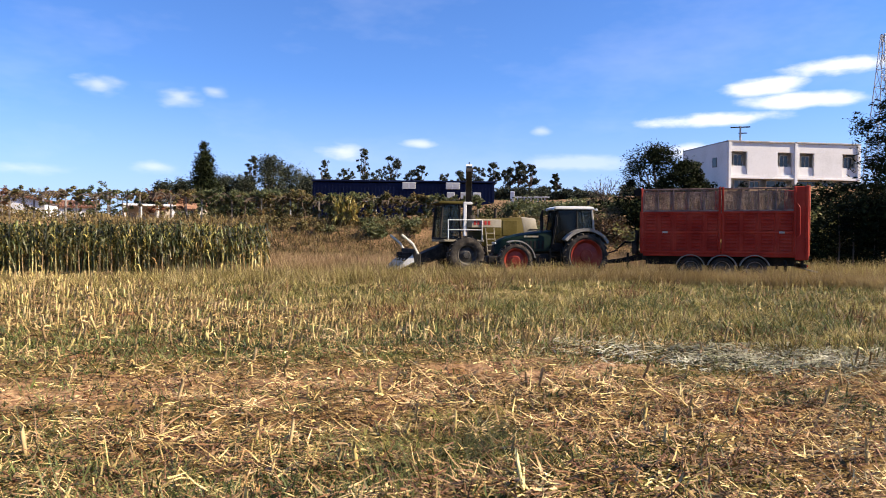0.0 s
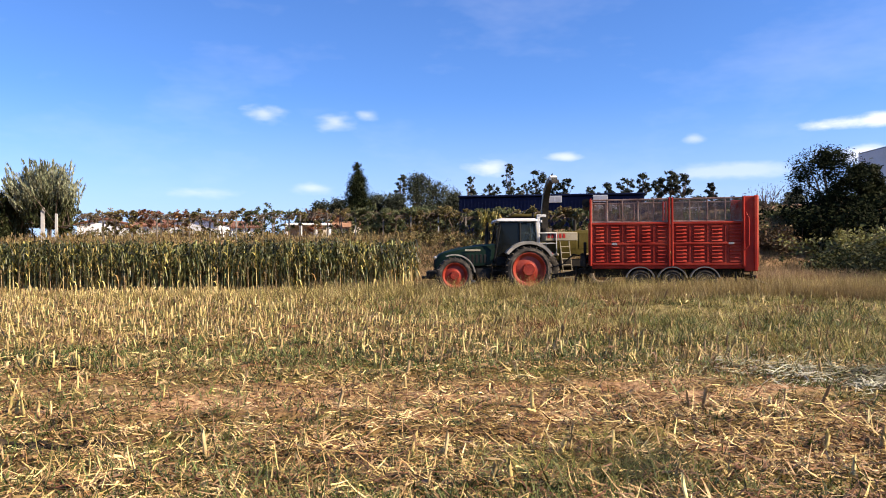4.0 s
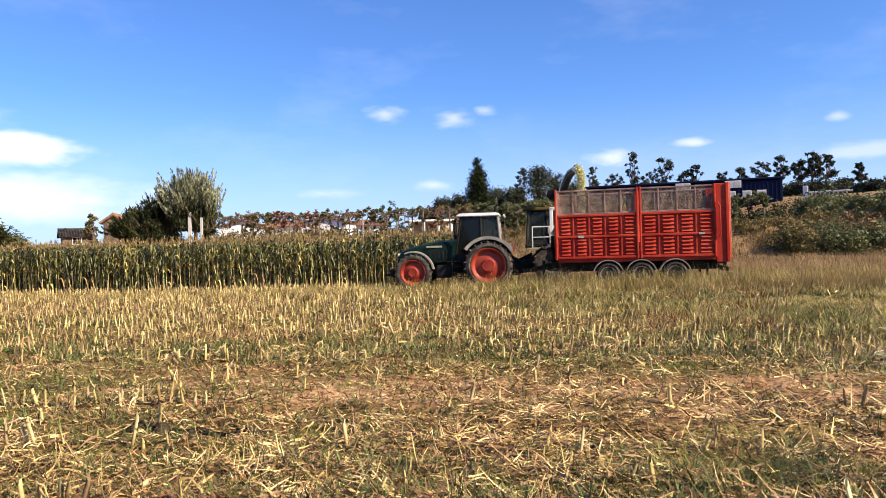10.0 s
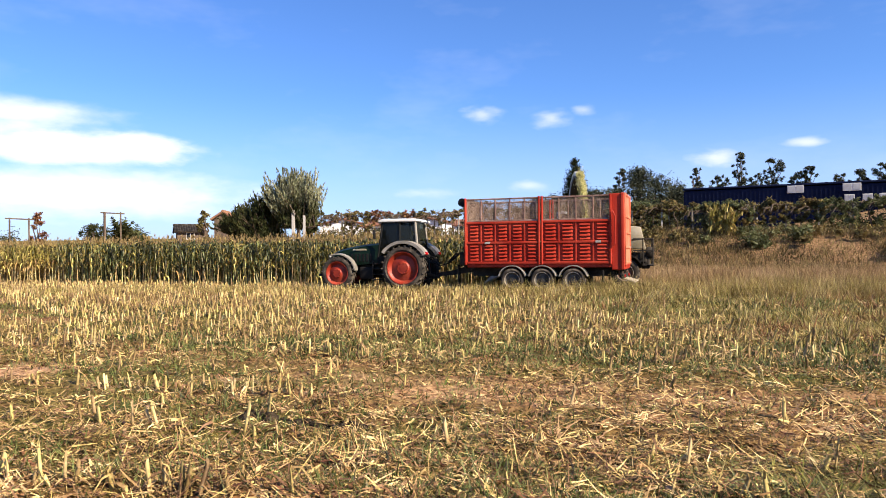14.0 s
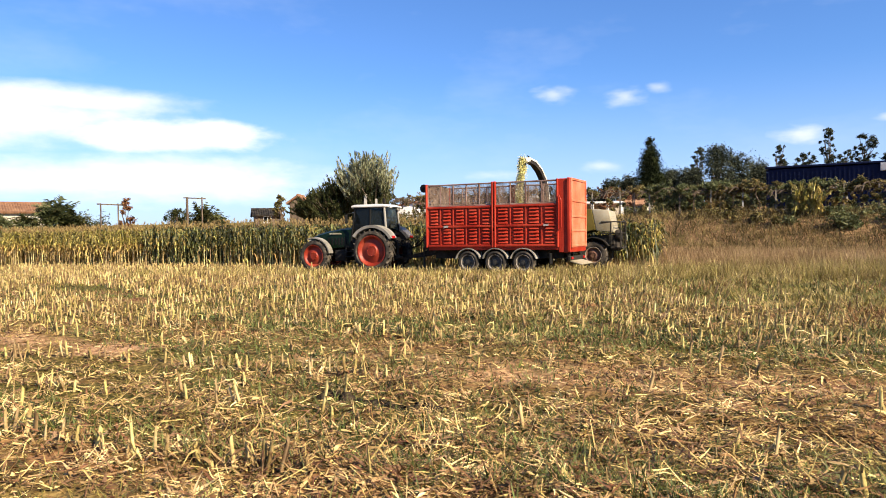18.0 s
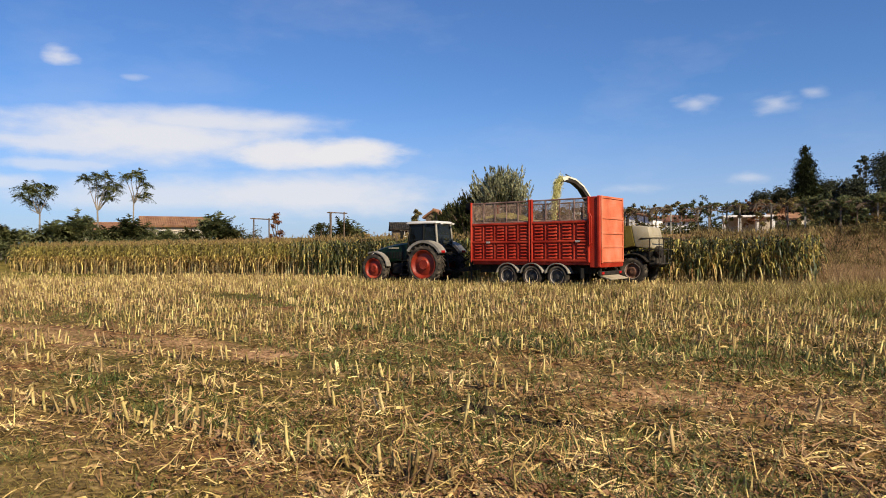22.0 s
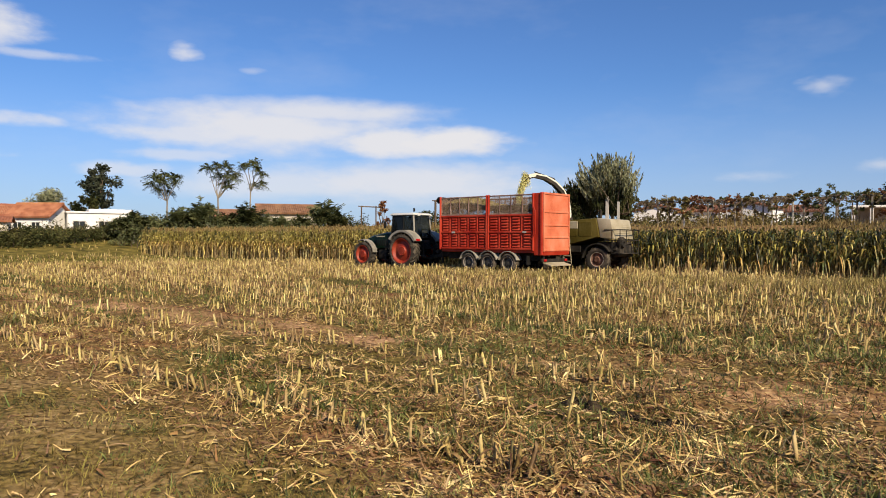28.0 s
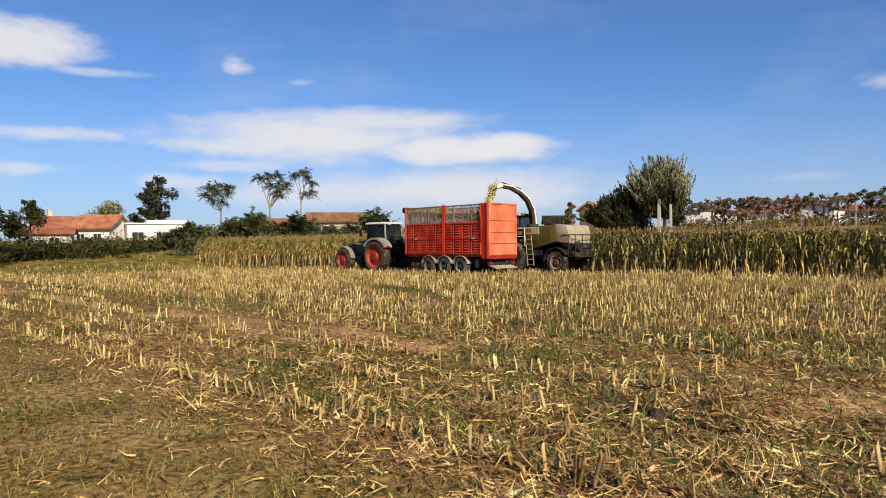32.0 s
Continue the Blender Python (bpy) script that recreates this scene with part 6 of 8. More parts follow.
    box(bm, (0.1, 0, 1.5), (1.9, 2.4, 0.1), 0.02)
    part("deck", bm, M["cream"], t, "dusty pale steel deck")
    for y in (1.18, -1.18):
        bm = bmesh.new()
        pipe(bm, [(0.85, y, 1.55), (0.85, y, 2.45), (-0.75, y, 2.45), (-0.75, y, 1.55)], 0.024)
        pipe(bm, [(0.85, y, 2.0), (-0.75, y, 2.0)], 0.02)
        rod(bm, (0.1, y, 1.55), (0.1, y, 2.45), 0.02, 6)
        part("railing", bm, M["white_mark"], t, "white tubular railing")
    bm = bmesh.new()
    box(bm, (0.02, 0.98, 2.42), (0.15, 0.1, 1.7), 0.02)
    box(bm, (-0.12, 0.98, 3.22), (0.42, 0.1, 0.12), 0.02)
    part("cab_column", bm, M["white_mark"], t, "white column behind the cab door")
    bm = bmesh.new()
    box(bm, (-0.98, 0, 2.30), (1.45, 2.28, 0.40), 0.03)
    panel = part("marked_panel", bm, M["cream"], t, "pale band with red lettering bars")
    for y in (1.145, -1.145):
        for k in range(5):
            bm = bmesh.new()
            box(bm, (-0.42 - 0.17 * k, y, 2.33), (0.11, 0.012, 0.19), 0.003)
            part("lettering_bar", bm, M["red_mark"], panel)
    # cab
    bm = bmesh.new()
    for x, y, xt in ((1.12, 0.72, 0.98), (1.12, -0.72, 0.98), (0.17, 0.78, 0.22), (0.17, -0.78, 0.22)):
        rod(bm, (x, y, 1.55), (xt, y * 0.96, 3.2), 0.06, 6)
    for z, k in ((1.6, 1.0), (3.18, 0.83)):
        pipe(bm, [(0.32 + 0.8 * k, 0.72, z), (0.32 + 0.8 * k, -0.72, z), (0.17, -0.78, z), (0.17, 0.78, z), (0.32 + 0.8 * k, 0.72, z)], 0.05)
    part("cab_frame", bm, M["chassis"], t, "dark dusty cab pillars")
    for ps in ([(0.77, 0.7, 1.62), (0.77, -0.7, 1.62), (0.65, -0.67, 3.15), (0.65, 0.67, 3.15)], [(0.77, 0.73, 1.62), (0.65, 0.7, 3.15), (-0.08, 0.75, 3.15), (-0.12, 0.78, 1.62)],
               [(0.77, -0.73, 1.62), (0.65, -0.7, 3.15), (-0.08, -0.75, 3.15), (-0.12, -0.78, 1.62)], [(-0.14, 0.74, 2.0), (-0.1, 0.72, 3.15), (-0.1, -0.72, 3.15), (-0.14, -0.74, 2.0)]):
        bm = bmesh.new()
        f = bm.faces.new([bm.verts.new((p[0] + 0.32, p[1], p[2])) for p in ps])
        bmesh.ops.solidify(bm, geom=[f], thickness=0.008)
        part("cab_glass", bm, M["clear_glass"], t, "clear dusty cab glass").visible_shadow = False
    bm = bmesh.new()
    prism(bm, [(-0.03, 3.2), (1.20, 3.2), (1.25, 3.25), (1.10, 3.32), (0.07, 3.32)], -0.85, 0.85, 0.03)
    part("cab_roof", bm, M["olive"], t, "dusty olive cab roof", 40)
    bm = bmesh.new()
    box(bm, (0.62, 0, 1.95), (0.5, 0.5, 0.14), 0.04)
    box(bm, (0.38, 0, 2.3), (0.14, 0.48, 0.65), 0.05)
    part("seat", bm, M["black"], t, "black seat, empty")
    # header
    bm = bmesh.new()
    prism(bm, [(0.75, 0.7), (2.2, 0.32), (2.25, 0.75), (0.9, 1.35)], -0.45, 0.45, 0.03)
    part("feeder", bm, M["chassis"], t, "dark feeder housing")
    bm = bmesh.new()
    box(bm, (2.35, 0, 0.62), (0.35, 3.0, 0.62), 0.05)
    box(bm, (2.45, 0, 1.0), (0.1, 3.0, 0.25), 0.03)
    part("header_frame", bm, M["chassis"], t, "dark maize header frame")
    for k, y in enumerate(np.linspace(-1.4, 1.4, 5)):
        bm = bmesh.new()
        loft(bm, [[(x, y - w, z), (x, y, z + h), (x, y + w, z), (x, y, z - 0.06)] for x, w, z, h in ((2.5, 0.17, 0.55, 0.35), (2.85, 0.13, 0.38, 0.24), (3.15, 0.07, 0.24, 0.1), (3.3, 0.015, 0.18, 0.03))])
        part("divider", bm, M["spout"], t, "pointed cream crop divider")
    for k in range(4):
        bm = bmesh.new()
        y = -1.05 + 0.7 * k
        rod(bm, (2.62, y, 0.3), (2.62, y, 0.95), 0.2, 12)
        for z in (0.4, 0.6, 0.8):
            for q in range(8):
                a = q * math.pi / 4
                rod(bm, (2.62, y, z), (2.62 + 0.32 * math.cos(a), y + 0.32 * math.sin(a), z), 0.018, 5)
        part("intake_drum", bm, M["chassis"], t, "toothed intake drum")
    bm = bmesh.new()
    pipe(bm, [(2.3, -1.45, 0.9), (2.55, -1.5, 1.35), (3.05, -1.5, 1.75)], 0.055)
    part("crop_guide", bm, M["spout"], t, "pale crop guide arm")
    bm = bmesh.new()
    pipe(bm, [(2.3, 1.45, 0.9), (2.55, 1.5, 1.35), (3.05, 1.5, 1.75)], 0.055)
    part("crop_guide", bm, M["spout"], t, "pale crop guide arm")
    # spout
    pts = [Vector(p) for p in SPOUT]
    bm = bmesh.new()
    secs, backs, heads = [], [], []
    for i, p in enumerate(pts):
        d = (pts[min(i + 1, len(pts) - 1)] - pts[max(i - 1, 0)]).normalized()
        s_ = d.cross(Vector((0, 0, 1)))
        s_ = Vector((1, 0, 0)) if s_.length < 0.2 else s_.normalized()
        u = s_.cross(d).normalized()
        w = 0.155 - 0.05 * i / len(pts)
        hgt = 0.13 - 0.045 * i / len(pts)
        secs.append([p - s_ * w - u * hgt, p + s_ * w - u * hgt, p + s_ * w + u * hgt, p - s_ * w + u * hgt])
        backs.append([p - s_ * (w + 0.012) + u * (hgt - 0.05), p + s_ * (w + 0.012) + u * (hgt - 0.05), p + s_ * (w + 0.012) + u * (hgt + 0.025), p - s_ * (w + 0.012) + u * (hgt + 0.025)])
        heads.append([p - s_ * (w + 0.02) - u * (hgt - 0.06), p + s_ * (w + 0.02) - u * (hgt - 0.06), p + s_ * (w + 0.02) + u * (hgt + 0.035), p - s_ * (w + 0.02) + u * (hgt + 0.035)])
    loft(bm, secs)
    sp = part("spout", bm, M["spout_dark"], t, "curved dark discharge spout", 40)
    # pale plate paints the lit outer face against the darkened sides
    bm = bmesh.new()
    loft(bm, backs[:7])
    part("spout_back", bm, M["spout"], sp, "cream outer face of the spout", 40)
    bm = bmesh.new()
    loft(bm, heads[6:])
    part("spout_head", bm, M["spout"], sp, "cream spout end", 40)
    bm = bmesh.new()
    rod(bm, SPOUT_AT + SPOUT[0], SPOUT_AT + SPOUT[0] + Vector((0, 0, 0.5)), 0.32, 14)
    part("turntable", bm, M["chassis"], t, "dark spout turntable")
    tip = pts[-1]
    bm = bmesh.new()
    box(bm, tip + Vector((-0.02, 0.12, -0.08)), (0.32, 0.3, 0.04), 0.01, Matrix.Rotation(radians(-35), 4, "X"))
    part("deflector", bm, M["chassis"], sp, "dark deflector flap")
    bm = bmesh.new()
    pipe(bm, [pts[2] + Vector((0, 0.0, 0.2)), pts[4] + Vector((0, 0, 0.25)), pts[6] + Vector((0, 0, 0.2))], 0.03)
    part("deflector_rod", bm, M["chassis"], sp, "dark control rod")
    bm = bmesh.new()
    rod(bm, (-2.0, -0.7, 2.5), (-2.0, -0.7, 3.1), 0.07, 10)
    part("exhaust", bm, M["chassis"], t)
    sp.location = SPOUT_AT
    return t, sp


SPOUT_AT = Vector((-0.45, 0, 0))
SPOUT = [Vector(p) for p in ((0, 0, 2.2), (0, 0, 3.0), (0, 0.08, 3.5), (0, 0.36, 4.02), (0, 0.85, 4.42), (0, 1.45, 4.68), (0, 2.08, 4.76), (0, 2.5, 4.66))]
tractor = build_tractor()
trailer, load = build_trailer()
harvester, spout = build_harvester()


def build_stream():
    """The jet of chopped maize: rigid clumps that fall from the spout."""
    out = []
    for k in range(14):
        g = np.random.default_rng(60 + k)
        n = 900
        c = np.stack([g.normal(0, 0.062, n), g.normal(0, 0.07, n), g.normal(0, 0.15, n)], 1)
        a = g.normal(0, 1, (n, 3))
        a /= np.linalg.norm(a, axis=1)[:, None]
        b = np.cross(a, g.normal(0, 1, (n, 3)))
        b /= np.linalg.norm(b, axis=1)[:, None]
        s_ = g.uniform(0.012, 0.035, n)[:, None]
        v = np.stack([c - a * s_, c + b * s_ * 0.6, c + a * s_, c - b * s_ * 0.6], 1).reshape(-1, 3)
        me = raw_mesh("chopped_maize", v, np.arange(4 * n).reshape(-1, 4), 4)
        me.materials.append(M["chop"])
        ob = new("chopped_maize", me)
        ob.parent = harvester
        ob["label"] = "flying chopped maize from the spout"
        ob["kind"] = "stuff"
        out.append(ob)
    return out


stream = build_stream()


# ---- surroundings: places by bearing (degrees left of straight ahead) and distance from the viewer's stand ----
def spot(yaw, d):
    a = radians(yaw)
    return -d * math.sin(a), d * math.cos(a)


def rise(d, el):
    """Height of what shows at elevation el at distance d."""
    return 1.6 + d * math.tan(radians(el))


def leaf_cloud(name, centres, radii, counts, size, material, parent, seed, flat=1.0, upright=0.0, label=""):
    """Many small leaves round the clump centres as one mesh."""
    g = np.random.default_rng(seed)
    P = []
    for c, r, n in zip(centres, radii, counts):
        m = max(4, n // 16)
        d = g.normal(0, 1, (m, 3))
        d /= np.linalg.norm(d, axis=1)[:, None]
        d *= (r * (0.2 + 1.05 * g.random(m)))[:, None]
        q = d[g.integers(0, m, n)] + g.normal(0, r * 0.24, (n, 3))
        q[:, 2] *= flat
        P.append(np.asarray(c) + q)
    p = np.concatenate(P)
    n = len(p)
    a = g.normal(0, 1, (n, 3))
    a[:, 2] = a[:, 2] * 0.7 + upright * np.abs(g.normal(1, 0.4, n))
    a /= np.linalg.norm(a, axis=1)[:, None]
    b = np.cross(a, g.normal(0, 1, (n, 3)))
    b /= np.linalg.norm(b, axis=1)[:, None]
    s = (size * g.uniform(0.5, 1.3, n))[:, None]
    w = 0.28 if upright else 0.45
    v = np.stack([p - a * s * 0.8 + b * s * w, p - a * s * 0.8 - b * s * w, p + a * s], 1).reshape(-1, 3)
    me = raw_mesh(name, v, np.arange(3 * n).reshape(-1, 3), 3)
    me.materials.append(material)
    ob = new(name, me)
    ob.parent = parent
    ob["kind"] = "stuff"
    if label:
        ob["label"] = label
    return ob


def limb(bm, p, q, r0, r1, wob, g, n=4):
    """A bent, tapering limb."""
    p, q = Vector(p), Vector(q)
    last, lr = p, r0
    for k in range(1, n + 1):
        t = k / n
        m = p.lerp(q, t) + Vector(g.normal(0, wob, 3)) * (1 if k < n else 0)
        r = r0 + (r1 - r0) * t
        rod(bm, last, m, lr, 6, r)
        last, lr = m, r


def make_tree(name, yaw, d, top_el, spread, label, leaf, seed, crown_from=0.35, clumps=14, leaves=1800, size=0.35, lean=0.0, flat=0.9, upright=0.0, trunk_r=0.16, shape="round", category="tree", group="", puff=1.0):
    clumps = int(clumps * 1.35)
    g = np.random.default_rng(seed)
    x, y = spot(yaw, d)
    z = height(x, y)
    H = rise(d, top_el) - z
    ob = tagged(new(name), label, category, group)
    ob.location = (x, y, z - 0.05)
    cs, rs = [], []
    for k in range(clumps):
        t = (k + g.random()) / clumps
        zz = H * (crown_from + (1 - crown_from) * t)
        if shape == "cone":
            rr = spread * (1.05 - t) ** 0.7
        elif shape == "tuft":
            rr = spread * (0.35 + 0.65 * math.sin(math.pi * min(1, t * 0.9 + 0.1)))
        elif shape == "vase":
            rr = spread * (0.45 + 0.55 * t)
        else:
            rr = spread * math.sqrt(max(0.08, 1 - (2 * t - 1) ** 2))
        a = g.random() * 6.28
        off = rr * math.sqrt(g.random()) * 0.85
        r = max(0.2, spread * g.uniform(0.16, 0.40) * puff)
        if shape == "cone":
            off, r = rr * 0.35 * g.random(), max(0.3, rr * 0.75)
        cs.append((off * math.cos(a) + lean * t, off * math.sin(a), min(zz, H - r * flat * 0.75)))
        rs.append(r)
    bm = bmesh.new()
    fork = Vector((lean * 0.3, 0, H * max(0.2, crown_from * 0.9)))
    limb(bm, (0, 0, 0), fork, trunk_r, trunk_r * 0.6, 0.04, g, 4)
    for c in cs[:: max(1, clumps // 9)]:
        limb(bm, fork, c, trunk_r * 0.5, trunk_r * 0.12, 0.12, g, 3)
    part("trunk", bm, M["bark"], ob, "bark-covered trunk with limbs")
    tot = sum(r ** 2 for r in rs)
    leaf_cloud("crown", cs, rs, [max(40, int(3.8 * leaves * r * r / tot)) for r in rs], size * 0.46, leaf, ob, seed + 500, flat, upright)
    return ob


# the tall upright tree beside the field, with the dark trees that lean on it
def shoot_tree(name, label, yaw, d, top_el, low, seed, shoots, lines, leaf, size=(0.12, 0.28), leaves=56, shade=0.0):
    """A tree of many upright shoots. lines: (way to the left of the trunk, height share) pairs that the tops follow.
    shade: lower share of each shoot coloured dark as crown shade.
    """
    g = np.random.default_rng(seed)
    x, y = spot(yaw, d)
    z = height(x, y)
    H = rise(d, top_el) - z
    left = Vector((-math.cos(radians(yaw)), -math.sin(radians(yaw)), 0))
    ob = tagged(new(name), label, "tree")
    ob.location = (x, y, z - 0.05)
    bm = bmesh.new()
    limb(bm, (0, 0, 0), (0, 0, H * low * 1.15), 0.2, 0.14, 0.03, g, 3)
    us, hs = [p[0] for p in lines], [p[1] for p in lines]
    ps, ds, tone = [], [], []
    for k in range(shoots):
        u = g.uniform(us[0], us[-1])
        top = H * float(np.interp(u, us, hs)) * (1 - 0.3 * g.random() ** 2.2)
        w = 0.35 * u + g.normal(0, 0.35)
        start = left * w + Vector((g.normal(0, 0.25), g.normal(0, 0.25), H * low * g.uniform(0.85, 1.1)))
        end = left * u + Vector((g.normal(0, 0.5), g.normal(0, 0.9), top))
        dv = end - start
        L = dv.length
        if k % 4 == 0:
            limb(bm, (0, 0, H * low * 0.9), start, 0.06, 0.05, 0.03, g, 2)
            limb(bm, start, start + dv * 0.85, 0.045, 0.012, 0.06, g, 3)
        t = g.uniform(0.0, 1.0, leaves)
        q = np.array(start)[None] + np.array(dv)[None] * t[:, None] + g.normal(0, 0.085, (leaves, 3)) * (1.3 - 0.9 * t)[:, None]
        side = np.array(left)[None] * (0.5 * (w - u) * t * (1 - t))[:, None]
        ps.append(q - side)
        # inner, lower leaves get the dark leaf colour as painted crown shade
        tone.append(np.where(t + g.normal(0, 0.12, leaves) < shade, 1, 0))
        ds.append(np.array(dv)[None] / L + np.array([0, 0, 0.7]) + g.normal(0, 0.28, (leaves, 3)))
    part("trunk", bm, M["bark"], ob, "short trunk with upright limbs")
    p, a = np.concatenate(ps), np.concatenate(ds)
    a /= np.linalg.norm(a, axis=1)[:, None]
    b = np.cross(a, g.normal(0, 1, a.shape))
    b /= np.linalg.norm(b, axis=1)[:, None]
    s = g.uniform(*size, len(p))[:, None]
    v = np.stack([p - a * s * 0.8 + b * s * 0.3, p - a * s * 0.8 - b * s * 0.3, p + a * s * 1.2], 1).reshape(-1, 3)
    me = raw_mesh("crown", v, np.arange(len(v)).reshape(-1, 3), 3)
    me.materials.append(leaf)
    me.materials.append(M["leaf"])
    if shade:
        me.polygons.foreach_set("material_index", np.concatenate(tone).astype(np.int32))
    cr = new("crown", me)
    cr.parent = ob
    cr["kind"] = "stuff"


shoot_tree("willow_tree", "bushy silver-green tree with upright shoots", 12.6, 58, 6.8, 0.36, 101, 260,
           [(-1.5, 0.80), (-1.0, 0.93), (-0.2, 1.0), (0.6, 0.97), (1.3, 0.89), (2.2, 0.77)], M["leaf_light"], (0.07, 0.17), 110, 0.48)
shoot_tree("dark_tree", "dark green shoots sloping down beside the willow", 14.6, 59, 5.6, 0.2, 102, 240,
           [(-0.6, 1.0), (0.3, 0.92), (1.2, 0.80), (2.2, 0.68), (3.2, 0.56), (4.2, 0.46)], M["leaf"], (0.08, 0.18), 100)
make_tree("dark_tree", 15.4, 59.5, 4.0, 2.2, "dark green dense bush beside the willow", M["leaf"], 109, 0.1, 18, 2800, 0.28, 0, 0.9, 0.3, 0.15)
make_tree("dark_tree", 16.9, 60, 3.5, 1.6, "low dark green tree behind the maize", M["leaf"], 103, 0.12, 12, 1800, 0.26)
make_tree("dark_tree", 11.7, 60, 4.4, 1.5, "dark shrubby tree beside a post", M["leaf"], 104, 0.15, 9, 1300, 0.28)
make_tree("small_tree", 19.7, 66, 3.3, 0.55, "thin shrub behind the maize", M["vine"], 105, 0.05, 9, 900, 0.25)
make_tree("small_tree", 27.5, 70, 2.2, 1.5, "low rounded dark shrub behind the maize", M["leaf"], 106, 0.1, 12, 1100, 0.22)
make_tree("small_tree", 31.0, 66, 3.0, 1.1, "reddish-brown leafy shrub behind the maize", M["vine_red"], 107, 0.05, 10, 900, 0.22)
shoot_tree("yellow_shrub", "tall yellow-green leafy shrub on the bank", -20.3, 55, 3.7, 0.12, 310, 40, [(-0.85, 0.45), (-0.4, 0.85), (0.0, 1.0), (0.45, 0.8), (0.9, 0.5)], M["corn_gold"], (0.10, 0.24), 60)
make_tree("small_tree", -15.1, 63, 3.7, 2.1, "rounded light green bush among the vines", M["leaf_mid"], 311, 0.1, 16, 1700, 0.26)
# cypress and far wood
make_tree("cypress", -9.6, 112, 7.3, 3.1, "tall dark pointed cypress tree", M["leaf_dark"], 110, 0.04, 34, 8000, 0.5, 0, 1.3, 0.8, 0.3, "cone")
for k, (yw, d, el, sp) in enumerate(((-5.4, 120, 3.2, 1.6), (-6.6, 118, 4.0, 1.9), (-8.0, 122, 4.2, 2.2), (-11.2, 125, 4.6, 2.6), (-14.4, 122, 6.3, 2.9), (-15.7, 125, 5.7, 3.0), (-17.3, 130, 5.0, 2.6), (-12.6, 120, 4.7, 2.4))):
    make_tree("wood_tree", yw, d, el, sp, "dark broadleaf tree of the far wood", M["leaf_euc"], 120 + k, 0.06, 15, 2500, 0.40, 0, 1.1, trunk_r=0.2, puff=1.45, group="far wood")
EUC = ((-13.1, 135, 6.3, 1.7), (-18.7, 150, 6.2, 2.0), (-20.4, 155, 5.5, 2.4), (-21.8, 160, 7.2, 2.0), (-22.9, 160, 5.5, 2.3), (-24.0, 150, 6.6, 2.6), (-25.6, 155, 5.5, 2.2), (-26.4, 155, 5.9, 1.8),
       (-28.4, 165, 5.2, 2.4), (-29.6, 160, 5.4, 2.6), (-31.0, 160, 5.8, 2.4), (-32.3, 140, 6.1, 2.0), (-33.6, 135, 5.7, 2.2), (-34.3, 138, 6.2, 2.2), (-35.2, 135, 5.9, 2.3), (-37.3, 140, 5.2, 1.4), (-36.4, 140, 4.2, 1.8))
for k, (yw, d, el, sp) in enumerate(EUC):
    make_tree("eucalyptus", yw, d, el, sp, "tall eucalyptus with a tufted crown on bare stems", M["leaf_euc"], 150 + k, 0.45, 18, 900, 0.48, 0, 0.8, 0.2, trunk_r=0.22, shape="tuft", group="eucalyptus trees", puff=0.64)
for k, (yw, d, el, sp) in enumerate(((-33.2, 120, 3.9, 2.4), (-34.6, 118, 4.1, 2.5), (-36.0, 120, 3.8, 2.2), (-38.0, 115, 3.6, 2.0), (-39.3, 112, 3.7, 2.0), (-40.2, 110, 3.5, 2.0), (-19.5, 140, 4.6, 2.6), (-22.3, 142, 4.7, 2.6), (-27.6, 140, 4.3, 2.6), (-30.4, 142, 4.3, 2.6))):
    make_tree("wood_tree", yw, d, el, sp, "dark tree at the wood's edge", M["leaf_euc"], 180 + k, 0.05, 14, 1500, 0.42, 0, 1.1, trunk_r=0.2, puff=1.45, group="far wood")
# right: tree by the white house, bare shrub, hedges, dark tree
make_tree("oak_tree", -45.2, 62, 7.2, 2.6, "broad dark green tree before the white house", M["leaf_dark"], 210, 0.2, 24, 3600, 0.3, 0, 0.85, 0.2, 0.25)
make_tree("oak_tree", -47.4, 64, 6.0, 1.8, "dark green tree beside the white house", M["leaf"], 211, 0.2, 16, 2600, 0.3)
shoot_tree("bare_shrub", "leafless grey shrub with upright twigs", -41.1, 66, 5.2, 0.22, 212, 80, [(-1.5, 0.8), (-0.6, 0.95), (0.3, 1.0), (1.4, 0.78)], M["bark"], (0.04, 0.1), 9)
make_tree("dark_tree", -61.0, 46, 9.6, 2.6, "large dark tree at the field corner", M["leaf_dark"], 213, 0.08, 26, 4200, 0.3, 0, 1.0, 0.2, 0.25)
make_tree("dark_tree", -66.0, 46, 10.5, 3.0, "large dark tree at the field corner", M["leaf_dark"], 214, 0.08, 24, 3600, 0.3, 0, 1.0, 0.2, 0.25)


